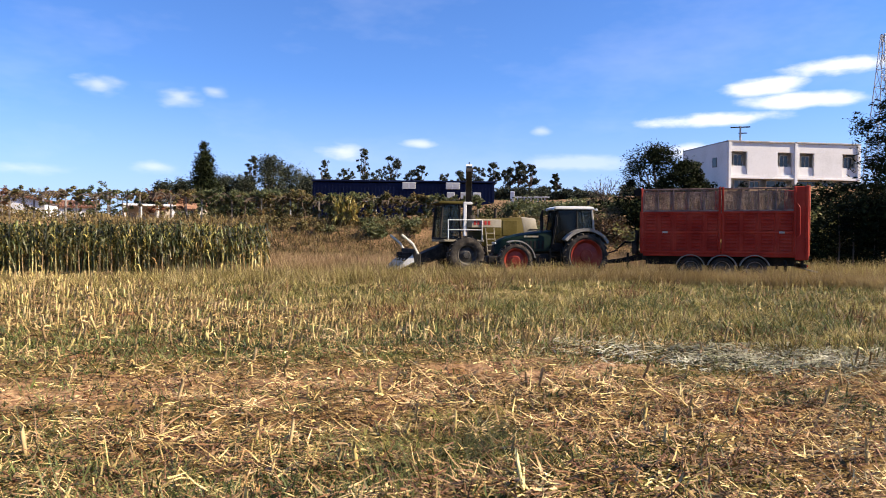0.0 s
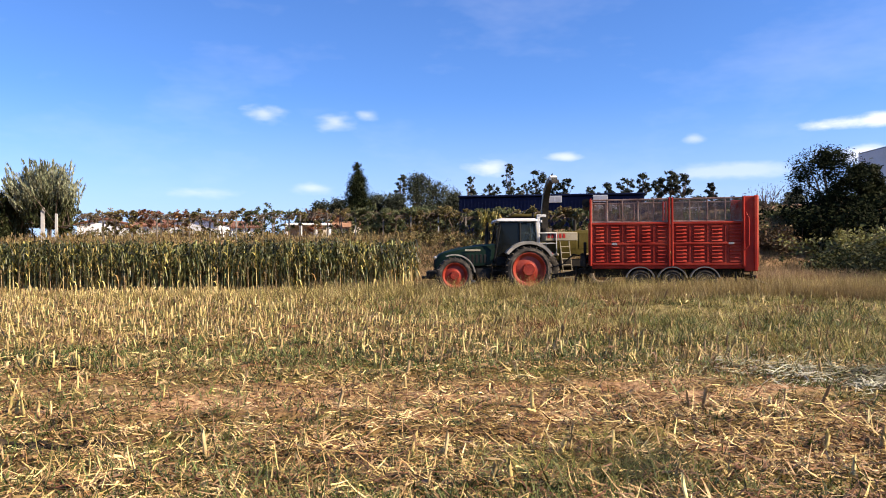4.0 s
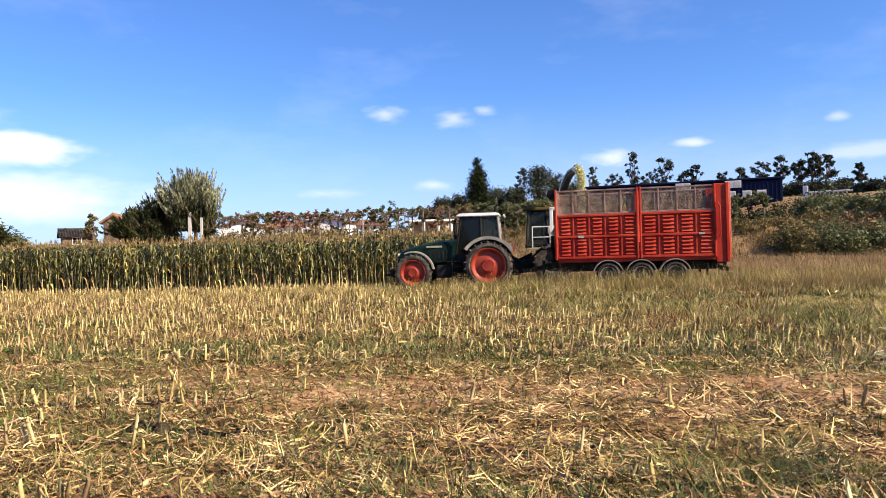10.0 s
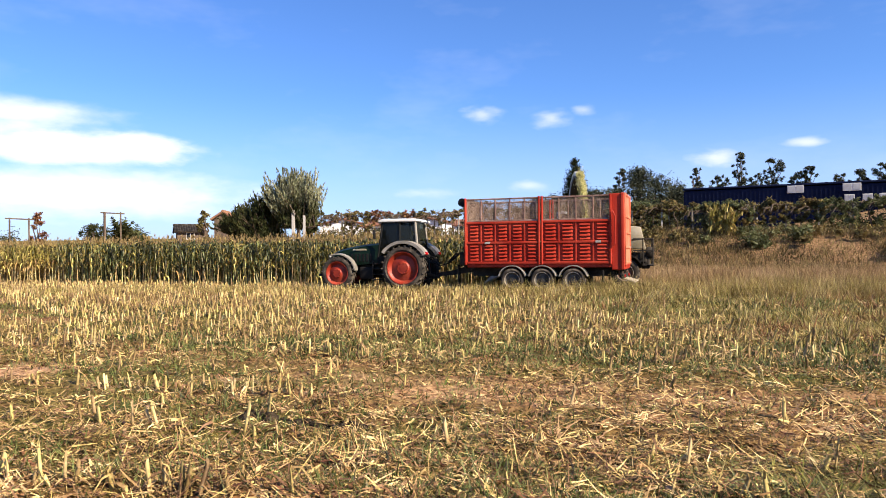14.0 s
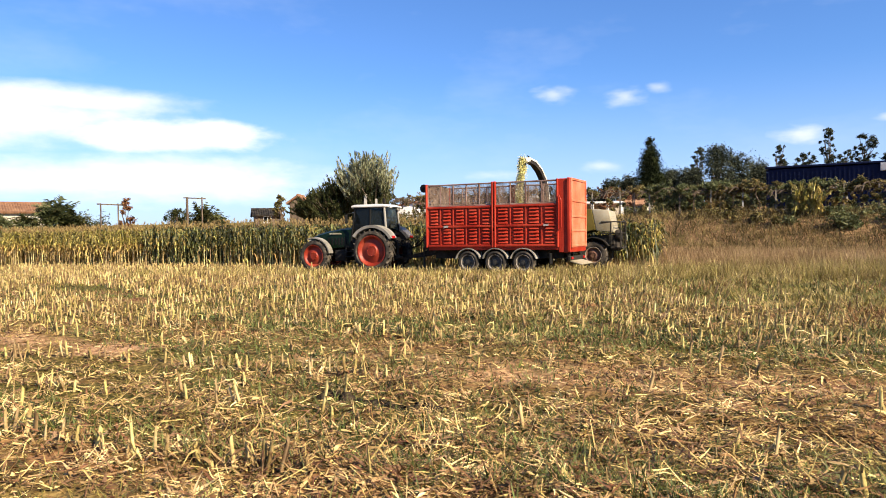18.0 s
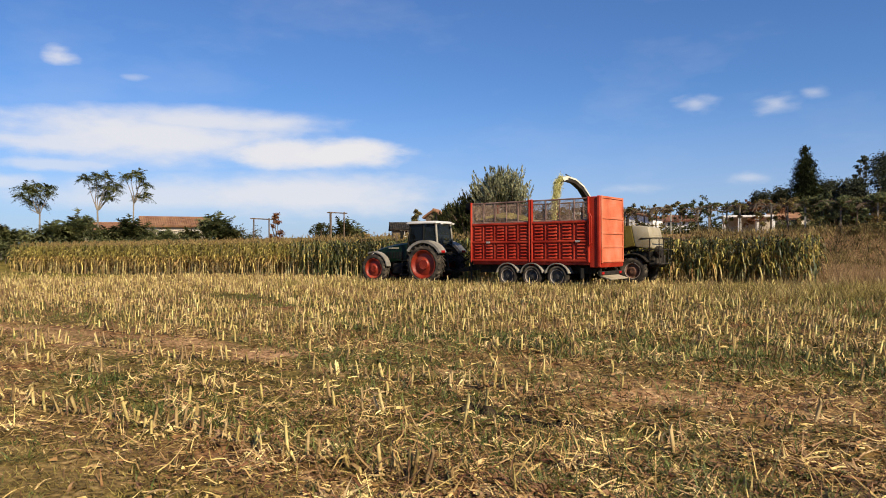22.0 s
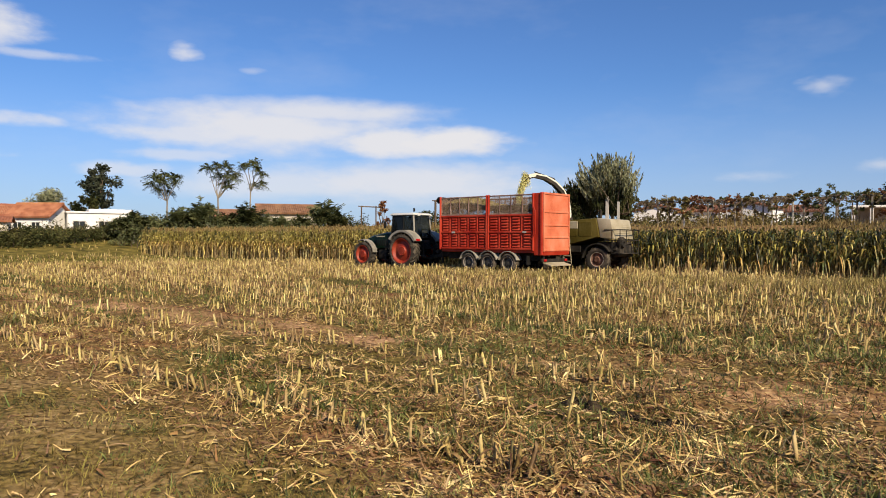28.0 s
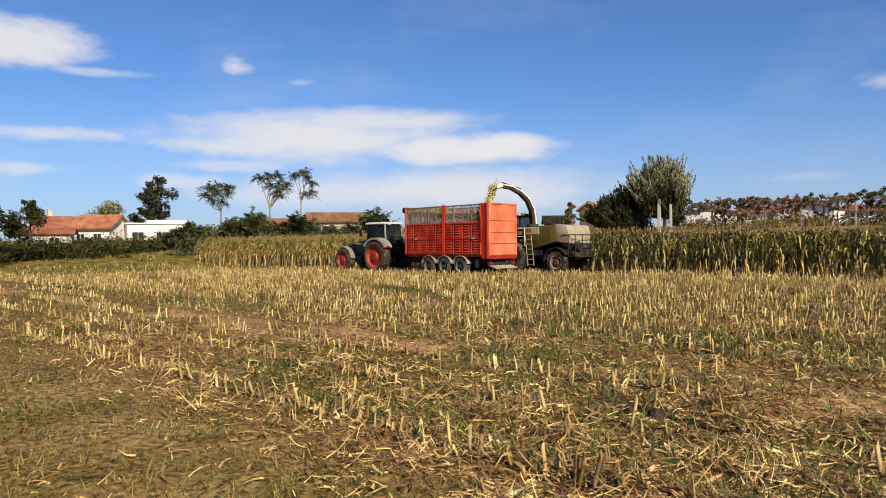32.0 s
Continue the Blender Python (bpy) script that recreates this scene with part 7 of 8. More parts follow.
def hedge(name, yaw0, yaw1, d0, d1, el0, el1, depth, material, label, seed, leaves, size=0.2, flat=0.8, lumps=16, category="hedge"):
    g = np.random.default_rng(seed)
    ob = tagged(new(name), label, category)
    x0, y0 = spot((yaw0 + yaw1) / 2, (d0 + d1) / 2)
    ob.location = (x0, y0, height(x0, y0))
    cs, rs = [], []
    for k in range(lumps):
        t = (k + g.random()) / lumps
        yw, d = yaw0 + (yaw1 - yaw0) * t, d0 + (d1 - d0) * t + g.normal(0, depth)
        x, y = spot(yw, d)
        zb = height(x, y)
        zt = max(zb + 0.4, rise(d, el0 + (el1 - el0) * t) * g.uniform(0.82, 1.04))
        n = max(1, int((zt - zb) / 1.0))
        for q in range(n):
            r = min(1.1, max(0.35, (zt - zb) / n * 0.8))
            cs.append((x - x0 + g.normal(0, 0.5), y - y0 + g.normal(0, 0.5), zb - ob.location.z + (zt - zb) * (q + 0.6) / n - r * 0.2))
            rs.append(r * g.uniform(0.8, 1.25))
    tot = sum(r * r for r in rs)
    leaf_cloud("foliage", cs, rs, [max(25, int(1.7 * leaves * r * r / tot)) for r in rs], size * 0.64, material, ob, seed + 50, flat)
    bm = bmesh.new()
    for c in cs[::2]:
        limb(bm, (c[0], c[1], height(c[0] + x0, c[1] + y0) - ob.location.z - 0.05), c, 0.05, 0.02, 0.06, g, 2)
    part("stem", bm, M["bark"], ob)["kind"] = "stuff"
    return ob


hedge("hedge", -41.9, -58.0, 60, 55, 3.1, 3.4, 1.0, M["leaf_dark"], "dense dark hedge on the field's edge", 230, 15000, 0.24, lumps=54)
hedge("scrub", -36.0, -42.0, 62, 59, 1.3, 1.9, 0.8, M["leaf_mid"], "grey-green bushes at the end of the field", 231, 3000, 0.24, lumps=12)
hedge("scrub", -43.0, -61.0, 63, 66, 4.0, 4.1, 1.2, M["leaf_dark"], "dark scrub on the slope below the white block", 235, 10000, 0.3, lumps=44, category="bush")
hedge("bramble", -44.0, -58.5, 50, 52, 1.2, 2.0, 1.2, M["bramble"], "light green climbing leaves over a bank", 232, 8000, 0.26, lumps=34, category="bush")
hedge("bramble", -45.0, -60.0, 46, 48, 0.2, 0.7, 1.0, M["leaf"], "green scrub at the foot of the bank", 233, 5000, 0.2, lumps=26, category="bush")
hedge("hedge", -56.0, -66.0, 47, 44, 2.6, 3.2, 0.8, M["leaf_dark"], "dark hedge below the white house", 234, 6000, 0.24, lumps=20)
for k, (a, b, d, e0, e1, m, lab) in enumerate(((-13, -20, 56, 1.0, 1.3, "vine", "brown scrub on the bank behind the field"), (-19, -27, 56, 1.1, 1.3, "leaf_mid", "green-brown scrub on the bank"), (-26, -34, 57, 1.1, 1.3, "vine", "brown scrub on the bank behind the field"),
                                            (-33, -40, 57, 0.9, 1.2, "leaf_mid", "brown scrub on the bank"), (-14, -24, 61, 1.4, 1.9, "leaf_mid", "green bushes under the vines"), (-24, -37, 62, 1.4, 1.9, "vine", "brown-green bushes under the vines"),
                                            (-28, -37, 70, 2.4, 3.2, "leaf", "dark shrubs behind the vines"), (-10, -16, 62, 1.2, 1.6, "vine", "reddish scrub behind the maize"))):
    hedge("scrub", a, b, d, d, e0, e1, 1.4, M[m], lab, 240 + k, 4200, 0.2, lumps=22, category="bush")
hedge("hedge", 49.8, 63.0, 75, 71, 0.75, 0.75, 0.8, M["leaf"], "dark green hedge along the field's end", 250, 9000, 0.22, lumps=40)
hedge("hedge", 32.5, 50.0, 73, 75, 1.7, 1.5, 0.9, M["leaf"], "dark green bushes behind the maize", 251, 12000, 0.22, lumps=80)
hedge("hedge", 36.0, 51.0, 71, 72, 1.2, 1.3, 0.6, M["leaf_mid"], "lighter green low bushes behind the maize", 253, 7000, 0.2, lumps=50)
hedge("wood_edge", -10.5, -36.0, 150, 147, 4.2, 4.0, 4.0, M["leaf_euc"], "dark continuous edge of the far wood", 255, 16000, 0.6, lumps=52, category="wood")
hedge("wood_edge", -35.5, -43.0, 147, 142, 3.5, 3.0, 3.5, M["leaf_euc"], "lower edge of the far wood", 262, 4500, 0.6, lumps=18, category="wood")
hedge("scrub", -33.5, -42.5, 68, 65, 2.7, 3.4, 1.6, M["leaf_mid"], "grey-green bushes on the bank", 263, 9000, 0.26, lumps=40, category="bush")
hedge("scrub", -34.0, -43.0, 61, 59, 1.2, 1.9, 1.8, M["brown_grass"], "brown dry scrub on the bank", 264, 8000, 0.2, lumps=40, category="bush")
hedge("wood_edge", -35.0, -43.5, 120, 116, 3.7, 4.1, 3.0, M["leaf_euc"], "low trees behind the bank", 265, 6000, 0.5, lumps=24, category="wood")
hedge("hedge", 62.0, 74.0, 66, 56, 1.4, 2.2, 0.8, M["leaf"], "dark green hedge along the field's end", 252, 5000, 0.24, lumps=24)
hedge("scrub", 11.3, 1.5, 74, 76, 1.7, 1.75, 1.2, M["vine"], "brown-green brush behind the vines", 258, 9000, 0.2, lumps=44, category="bush")
hedge("scrub", 2.0, -10.0, 78, 80, 1.75, 1.9, 1.2, M["leaf"], "dark brush behind the vines", 259, 9000, 0.22, lumps=46, category="bush")
def frond_tree(name, label, category, yaw, d, fork_el, heads, seed, leaf, low=-0.35, group=""):
    """A tree of feathery leaves in tufts. heads: (way to the left in degrees, elevation, length of a leaf); low: how far the leaves hang."""
    g = np.random.default_rng(seed)
    x0, y0 = spot(yaw, d)
    ob = tagged(new(name), label, category, group)
    ob.location = (x0, y0, height(x0, y0) - 0.05)
    base = Vector(ob.location)
    bm = bmesh.new()
    fork = Vector((g.normal(0, 0.15), g.normal(0, 0.15), rise(d, fork_el) - base.z))
    limb(bm, (0, 0, 0), fork, 0.11, 0.07, 0.03, g, 4)
    V = []
    for a, el, L0 in heads:
        hx, hy = spot(a, d + g.normal(0, 0.5))
        c = Vector((hx, hy, rise(d, el))) - base
        limb(bm, fork, c, 0.05, 0.02, 0.08, g, 3)
        for _ in range(24):
            an, up = g.random() * 6.28, g.uniform(low, 1.0)
            flat = Vector((math.cos(an), math.sin(an), 0)) * math.sqrt(max(0.05, 1 - up * up))
            L = L0 * g.uniform(0.7, 1.15)
            sag = g.uniform(0.25, 0.8) * (1 if low < 0 else 0.6)
            for q in range(1, 12):
                t = q / 11
                p = c + flat * (L * t) + Vector((0, 0, L * (up * t - sag * t * t)))
                along = (flat + Vector((0, 0, up - 2 * sag * t))).normalized()
                across = along.cross(Vector((g.normal(0, 0.3), g.normal(0, 0.3), 1))).normalized()
                w = L * 0.30 * math.sin(math.pi * (0.18 + 0.72 * t))
                for sg in (1, -1):
                    tip = p + across * (sg * w) + along * (w * 0.7) - Vector((0, 0, w * g.uniform(0.1, 0.6)))
                    V += [p - along * (L * 0.035), p + along * (L * 0.035), tip]
    part("trunk", bm, M["wood"], ob, "slender pale stems")
    me = raw_mesh("crown", np.array([tuple(v) for v in V]), np.arange(len(V)).reshape(-1, 3), 3)
    me.materials.append(leaf)
    cr = new("crown", me)
    cr.parent = ob
    cr["kind"] = "stuff"
    return ob


# left: slender trees and shrubs
frond_tree("ash_tree", "slender pale-stemmed tree with feathery drooping tufts", "tree", 43.6, 74, 3.0, ((44.3, 5.3, 1.1), (43.7, 5.5, 1.0), (43.0, 5.5, 1.0), (43.5, 4.8, 0.9), (42.9, 4.8, 1.0), (42.4, 4.6, 1.0), (42.8, 3.9, 0.9), (43.2, 4.2, 0.8), (42.2, 5.0, 0.7)), 260, M["leaf_ash"])
frond_tree("ash_tree", "slender pale-stemmed tree with layered feathery tufts", "tree", 41.2, 74, 3.6, ((41.3, 5.75, 1.1), (40.9, 5.9, 0.9), (41.8, 5.5, 0.9), (40.4, 5.0, 1.0), (40.7, 5.3, 0.8), (40.4, 4.1, 0.9), (40.9, 4.1, 0.8)), 261, M["leaf_ash"])
frond_tree("ash_tree", "slender tree with an open rounded feathery crown", "tree", 47.4, 76, 2.7, ((47.5, 4.75, 1.2), (48.2, 4.5, 1.1), (46.8, 4.6, 1.1), (47.6, 4.1, 1.2), (48.4, 3.9, 0.9), (46.7, 4.1, 1.0), (47.9, 3.5, 0.9), (47.2, 3.4, 0.8)), 262, M["leaf_ash"])
make_tree("eucalyptus", 51.7, 110, 5.2, 2.4, "dark eucalyptus behind the houses", M["leaf_euc"], 263, 0.4, 12, 1100, 0.5, trunk_r=0.2, shape="tuft")
make_tree("wood_tree", 55.2, 105, 3.2, 3.0, "pale green bushy tree behind the houses", M["leaf_light"], 264, 0.2, 12, 1300, 0.5, upright=0.6)
make_tree("wood_tree", 52.6, 108, 3.0, 2.4, "dark tree behind the houses", M["leaf"], 265, 0.2, 10, 900, 0.5)
make_tree("wood_tree", 60.4, 72, 3.4, 1.7, "dark green tree beside the houses", M["leaf"], 266, 0.2, 10, 1100, 0.35)
make_tree("wood_tree", 62.6, 70, 3.2, 1.6, "dark green tree beside the houses", M["leaf"], 267, 0.2, 10, 1100, 0.35)
for k, (yw, el, sp) in enumerate(((44.7, 3.3, 1.5), (41.4, 2.9, 1.3), (35.5, 3.5, 1.2), (34.5, 2.4, 1.1), (46.5, 2.6, 1.5), (49.6, 2.2, 1.5), (48.6, 2.0, 1.3), (42.9, 2.2, 1.3), (38.9, 1.9, 1.2), (37.4, 2.0, 1.1), (50.6, 1.7, 1.3), (45.6, 2.1, 1.3), (40.2, 2.0, 1.1), (25.5, 2.8, 0.9), (24.7, 2.4, 1.0))):
    up = 73 * math.tan(radians(el)) * 0.55
    frond_tree("shrub", "green shrub with arching spiky leaves", "bush", yw, 73, el * 0.35, ((yw, el * 0.5, up), (yw + 0.12 * sp, el * 0.42, up * 0.9), (yw - 0.2 * sp, el * 0.4, up * 0.85), (yw + 0.35 * sp, el * 0.3, up * 0.8), (yw - 0.45 * sp, el * 0.3, up * 0.75)), 270 + k, M["leaf_mid"] if k % 2 == 0 else M["leaf"], 0.5, "shrubs behind the maize")


# ---- vines on their trellis ----
def build_vine(s, lat, seed, dense, red):
    g = np.random.default_rng(seed)
    c = on_line(s, lat)
    ob = tagged(new("grapevine"), "autumn vine, green and brown leaves on a trellis" if not red else "red-leaved autumn vine on a trellis", "vine", "vines of the trellis")
    ob.matrix_world = pose(c.x, c.y, height(c.x, c.y) - 0.03, 0, 0, ROT)
    for x in (0.0, 2.2):
        bm = bmesh.new()
        prism(bm, [(x - 0.06, 0), (x + 0.06, 0), (x + 0.05, 2.15), (x - 0.05, 2.15)], -0.06, 0.06, 0.01)
        part("post", bm, M["wood"] if (seed + int(x)) % 4 else M["concrete"], ob, "trellis post")
    bm = bmesh.new()
    for z in (1.6, 2.05):
        rod(bm, (-0.1, 0, z), (4.4, 0, z), 0.006, 4)
    rod(bm, (0, -1.2, 2.1), (0, 1.4, 2.1), 0.025, 5)
    rod(bm, (2.2, -1.2, 2.1), (2.2, 1.4, 2.1), 0.025, 5)
    part("wire", bm, M["wire"], ob, "trellis wires and bearers")
    bm = bmesh.new()
    limb(bm, (1.1, 0.1, 0), (1.3, 0, 2.0), 0.06, 0.03, 0.06, g, 4)
    limb(bm, (1.3, 0, 2.0), (3.2, 0.2, 2.15), 0.03, 0.015, 0.08, g, 4)
    limb(bm, (1.3, 0, 2.0), (-0.2, -0.1, 2.1), 0.03, 0.015, 0.08, g, 4)
    part("vine_stem", bm, M["bark"], ob, "gnarled vine stem")
    n = int(15 * dense) + 4
    arches = [(g.uniform(0.0, 4.2), g.normal(0, 0.5)) for _ in range(3)]
    cs = []
    for _ in range(n):
        ax, ay = arches[g.integers(0, 3)]
        u = g.normal(0, 1.0)
        cs.append((min(4.4, max(-0.2, ax + u)), ay + g.normal(0, 0.3), max(0.9, 2.3 - 0.5 * u * u + g.normal(0, 0.15)) if g.random() < 0.55 else g.uniform(0.6, 1.8)))
    bm = bmesh.new()
    for c in cs[::2]:
        limb(bm, (c[0] * 0.7 + 0.5, 0, 2.0), c, 0.02, 0.008, 0.07, g, 2)
    for _ in range(9):
        a, w, hh = g.uniform(0.0, 3.4), g.uniform(0.5, 1.1), g.uniform(0.1, 0.45)
        yy = g.normal(0, 0.4)
        pipe(bm, [(a + w * q / 4, yy + 0.05 * q, 1.9 + hh * (1 - (q / 2 - 1) ** 2) - 0.12 * q * g.random()) for q in range(5)], 0.045, 5)
    part("vine_shoot", bm, M["bark"], ob, "thin bent vine shoots")["kind"] = "stuff"
    for _ in range(n // 2):
        cs.append((g.uniform(-0.4, 4.6), g.normal(0, 0.4), g.uniform(1.95, 2.35)))
    n = len(cs)
    rs = [g.uniform(0.12, 0.3) for _ in range(n)]
    leaf_cloud("foliage", cs, rs, [int(40 * dense) + 16] * n, 0.105, M["vine_red"] if red else (M["vine"], M["leaf_mid"], M["vine"], M["leaf_mid"])[seed % 4], ob, seed + 900, 0.8, 0.0)
    return ob


for k in range(10):
    build_vine(9.5 - 4.4 * k - 4.4, 28.0 + 0.4 * math.sin(k), 300 + k, 1.3 if k < 5 else 2.6, k == 1)
    build_vine(11.0 - 4.4 * k - 4.4, 31.5, 330 + k, 1.2 if k < 5 else 2.6, k == 4)


# ---- houses and sheds ----
def frame_at(yaw, d, turn, dz=0.0):
    """A pose on the land, its -y side facing the viewer when turn is 0."""
    x, y = spot(yaw, d)
    return pose(x, y, height(x, y) + dz, 0, 0, yaw + turn)


def add_window(parent, x, z, w, h, y, frame_mat):
    bm = bmesh.new()
    for a, b in (((x, y, z + h / 2), (w + 0.12, 0.1, 0.08)), ((x, y, z - h / 2), (w + 0.12, 0.1, 0.08)), ((x - w / 2, y, z), (0.07, 0.1, h)), ((x + w / 2, y, z), (0.07, 0.1, h)), ((x, y, z), (0.05, 0.08, h))):
        box(bm, a, b, 0.01)
    win = part("window", bm, frame_mat, parent, "framed window")
    bm = bmesh.new()
    box(bm, (x, y + 0.03, z), (w, 0.02, h), 0)
    part("pane", bm, M["window"], win, "dark window pane")
    bm = bmesh.new()
    box(bm, (x, y - 0.07, z - h / 2 - 0.05), (w + 0.24, 0.16, 0.05), 0.01)
    part("sill", bm, M["concrete"], win)


def tiled_roof(parent, w, dpt, z, pitch, material, over=0.35):
    """Two pitched slopes of ribbed tiles, ridge along x."""
    for sg in (1, -1):
        bm = bmesh.new()
        run = dpt / 2 + over
        n = int((w + 2 * over) / 0.24)
        drop = run * math.tan(radians(pitch))
        for k in range(n):
            x = -w / 2 - over + (k + 0.5) * (w + 2 * over) / n
            a, b = Vector((x, 0, z + (dpt / 2) * math.tan(radians(pitch)))), Vector((x, sg * run, z - over * math.tan(radians(pitch))))
            rod(bm, a, b, 0.13, 6)
        slab = bmesh.new()
        hi, lo = z + (dpt / 2) * math.tan(radians(pitch)), z - over * math.tan(radians(pitch))
        x0, x1 = -w / 2 - over + 0.02, w / 2 + over - 0.02
        bmesh.ops.convex_hull(slab, input=[slab.verts.new((x, y, q + dz)) for x in (x0, x1) for y, q in ((0.0, hi), (sg * run * 0.99, lo)) for dz in (-0.06, 0.04)])
        slope = part("roof", slab, material, parent, "ribbed clay tile roof")
        part("roof_tiling", bm, material, slope)["kind"] = "stuff"
    bm = bmesh.new()
    rod(bm, (-w / 2 - over, 0, z + dpt / 2 * math.tan(radians(pitch)) + 0.08), (w / 2 + over, 0, z + dpt / 2 * math.tan(radians(pitch)) + 0.08), 0.14, 6)
    part("ridge", bm, material, parent)


def gable_house(yaw, d, turn, w, dpt, h, pitch, wall_mat, roof_mat, label, wins, chimney=False):
    ob = tagged(new("house"), label, "house")
    ob.matrix_world = frame_at(yaw, d, turn, -1.2 if yaw > 45 else -0.3)
    bm = bmesh.new()
    top = h + dpt / 2 * math.tan(radians(pitch))
    vs = [[bm.verts.new((x, y, z)) for y, z in ((-dpt / 2, 0), (-dpt / 2, h), (0, top), (dpt / 2, h), (dpt / 2, 0))] for x in (-w / 2, w / 2)]
    bm.faces.new(vs[0]), bm.faces.new(vs[1][::-1])
    for i in range(5):
        bm.faces.new((vs[0][i], vs[1][i], vs[1][(i + 1) % 5], vs[0][(i + 1) % 5]))
    part("wall", bm, wall_mat, ob, "plastered wall")
    tiled_roof(ob, w, dpt, h + 0.08, pitch, roof_mat)
    for x, z, ww, hh in wins:
        add_window(ob, x, z, ww, hh, -dpt / 2 - 0.03, M["white_mark"])
    if chimney:
        bm = bmesh.new()
        box(bm, (-w * 0.25, 0.3, top + 0.5), (0.5, 0.5, 1.1), 0.03)
        box(bm, (-w * 0.25, 0.3, top + 1.08), (0.65, 0.65, 0.1), 0.02)
        part("chimney", bm, wall_mat, ob, "plastered chimney")
    return ob


gable_house(55.6, 86, -32, 4.4, 4.4, 2.5, 29, M["white_wall"], M["roof_tile"], "small white house with a terracotta tile roof", [(-1.0, 1.4, 0.9, 1.0), (0.9, 1.4, 0.9, 1.0)])
gable_house(57.9, 96, 8, 6.4, 6.0, 2.7, 22, M["cream_wall"], M["roof_tile"], "house with a weathered red tile roof and chimney", [(-1.5, 1.5, 1.1, 1.1), (1.4, 1.5, 1.1, 1.1)], True)
gable_house(58.9, 82, -6, 4.2, 3.4, 1.9, 15, M["cream_wall"], M["roof_tile"], "low cream outhouse with a red tile roof", [(0.6, 1.1, 0.9, 0.8)])
gable_house(38.3, 86, 4, 7.0, 6.0, 2.3, 17, M["cream_wall"], M["brown_roof"], "house with a brown tile roof behind bushes", [(-1.5, 1.3, 1.0, 1.0), (1.8, 1.3, 1.0, 1.0)])
gable_house(43.0, 95, -8, 6.0, 6.0, 2.0, 16, M["cream_wall"], M["brown_roof"], "house with a brown tile roof behind trees", [(0, 1.2, 1.0, 1.0)])
gable_house(20.8, 82, 4, 2.6, 3.0, 1.6, 20, M["bark"], M["chassis"], "low dark-roofed shed behind the maize", [(0, 1.1, 0.8, 0.7)])
gable_house(18.1, 84, 78, 3.0, 2.0, 3.1, 34, M["bark"], M["brown_roof"], "small dark gabled house behind the maize", [(0, 1.6, 0.8, 0.8)])
for k, (yw, d, tn, w, h, m) in enumerate(((8.9, 92, 80, 5, 0.7, "white_wall"), (5.6, 96, -10, 4, 0.6, "white_wall"), (2.4, 90, 75, 5, 0.9, "white_wall"), (-1.0, 98, 0, 4, 0.4, "white_wall"), (-8.4, 95, -12, 4, 0.3, "cream_wall"))):
    gable_house(yw, d, tn, w, 5.5, h + 1.9, 13, M[m], M["brown_roof"], "small house with a tile roof behind vines", [(-1.2, 1.9, 0.8, 0.6), (1.3, 1.9, 0.8, 0.6)])


def white_flat_house():
    ob = tagged(new("house"), "white flat-roofed house with a parapet", "house")
    ob.matrix_world = frame_at(51.7, 84, 6, -1.0)
    bm = bmesh.new()
    box(bm, (0, 2, 1.35), (6.6, 5, 2.7), 0.03)
    box(bm, (1.2, 4, 1.75), (4.5, 3, 3.0), 0.03)
    part("wall", bm, M["white_wall"], ob, "white painted wall")
    bm = bmesh.new()
    box(bm, (0, 2, 2.78), (6.9, 5.3, 0.16), 0.02)
    part("roof", bm, M["white_wall"], ob, "white roof edge")
    for x in (-2.2, 0.2, 2.3):
        add_window(ob, x, 1.4, 1.1, 0.9, -0.53, M["concrete"])
    return ob


white_flat_house()


def canopy():
    ob = tagged(new("canopy"), "low white flat canopy on pillars behind the vines", "shelter")
    ob.matrix_world = frame_at(-5.6, 68, 8, -0.6)
    bm = bmesh.new()
    box(bm, (0, 0, 2.25), (4.4, 2.6, 0.18), 0.02)
    part("slab", bm, M["white_wall"], ob, "white roof slab")
    for x in (-2.0, -0.7, 0.7, 2.0):
        bm = bmesh.new()
        box(bm, (x, -1.1, 1.1), (0.25, 0.25, 2.2), 0.02)
        part("pillar", bm, M["white_wall"], ob)
    bm = bmesh.new()
    box(bm, (0.2, 1.1, 1.1), (3.8, 0.2, 2.2), 0.01)
    part("back_wall", bm, M["cream_wall"], ob)


canopy()


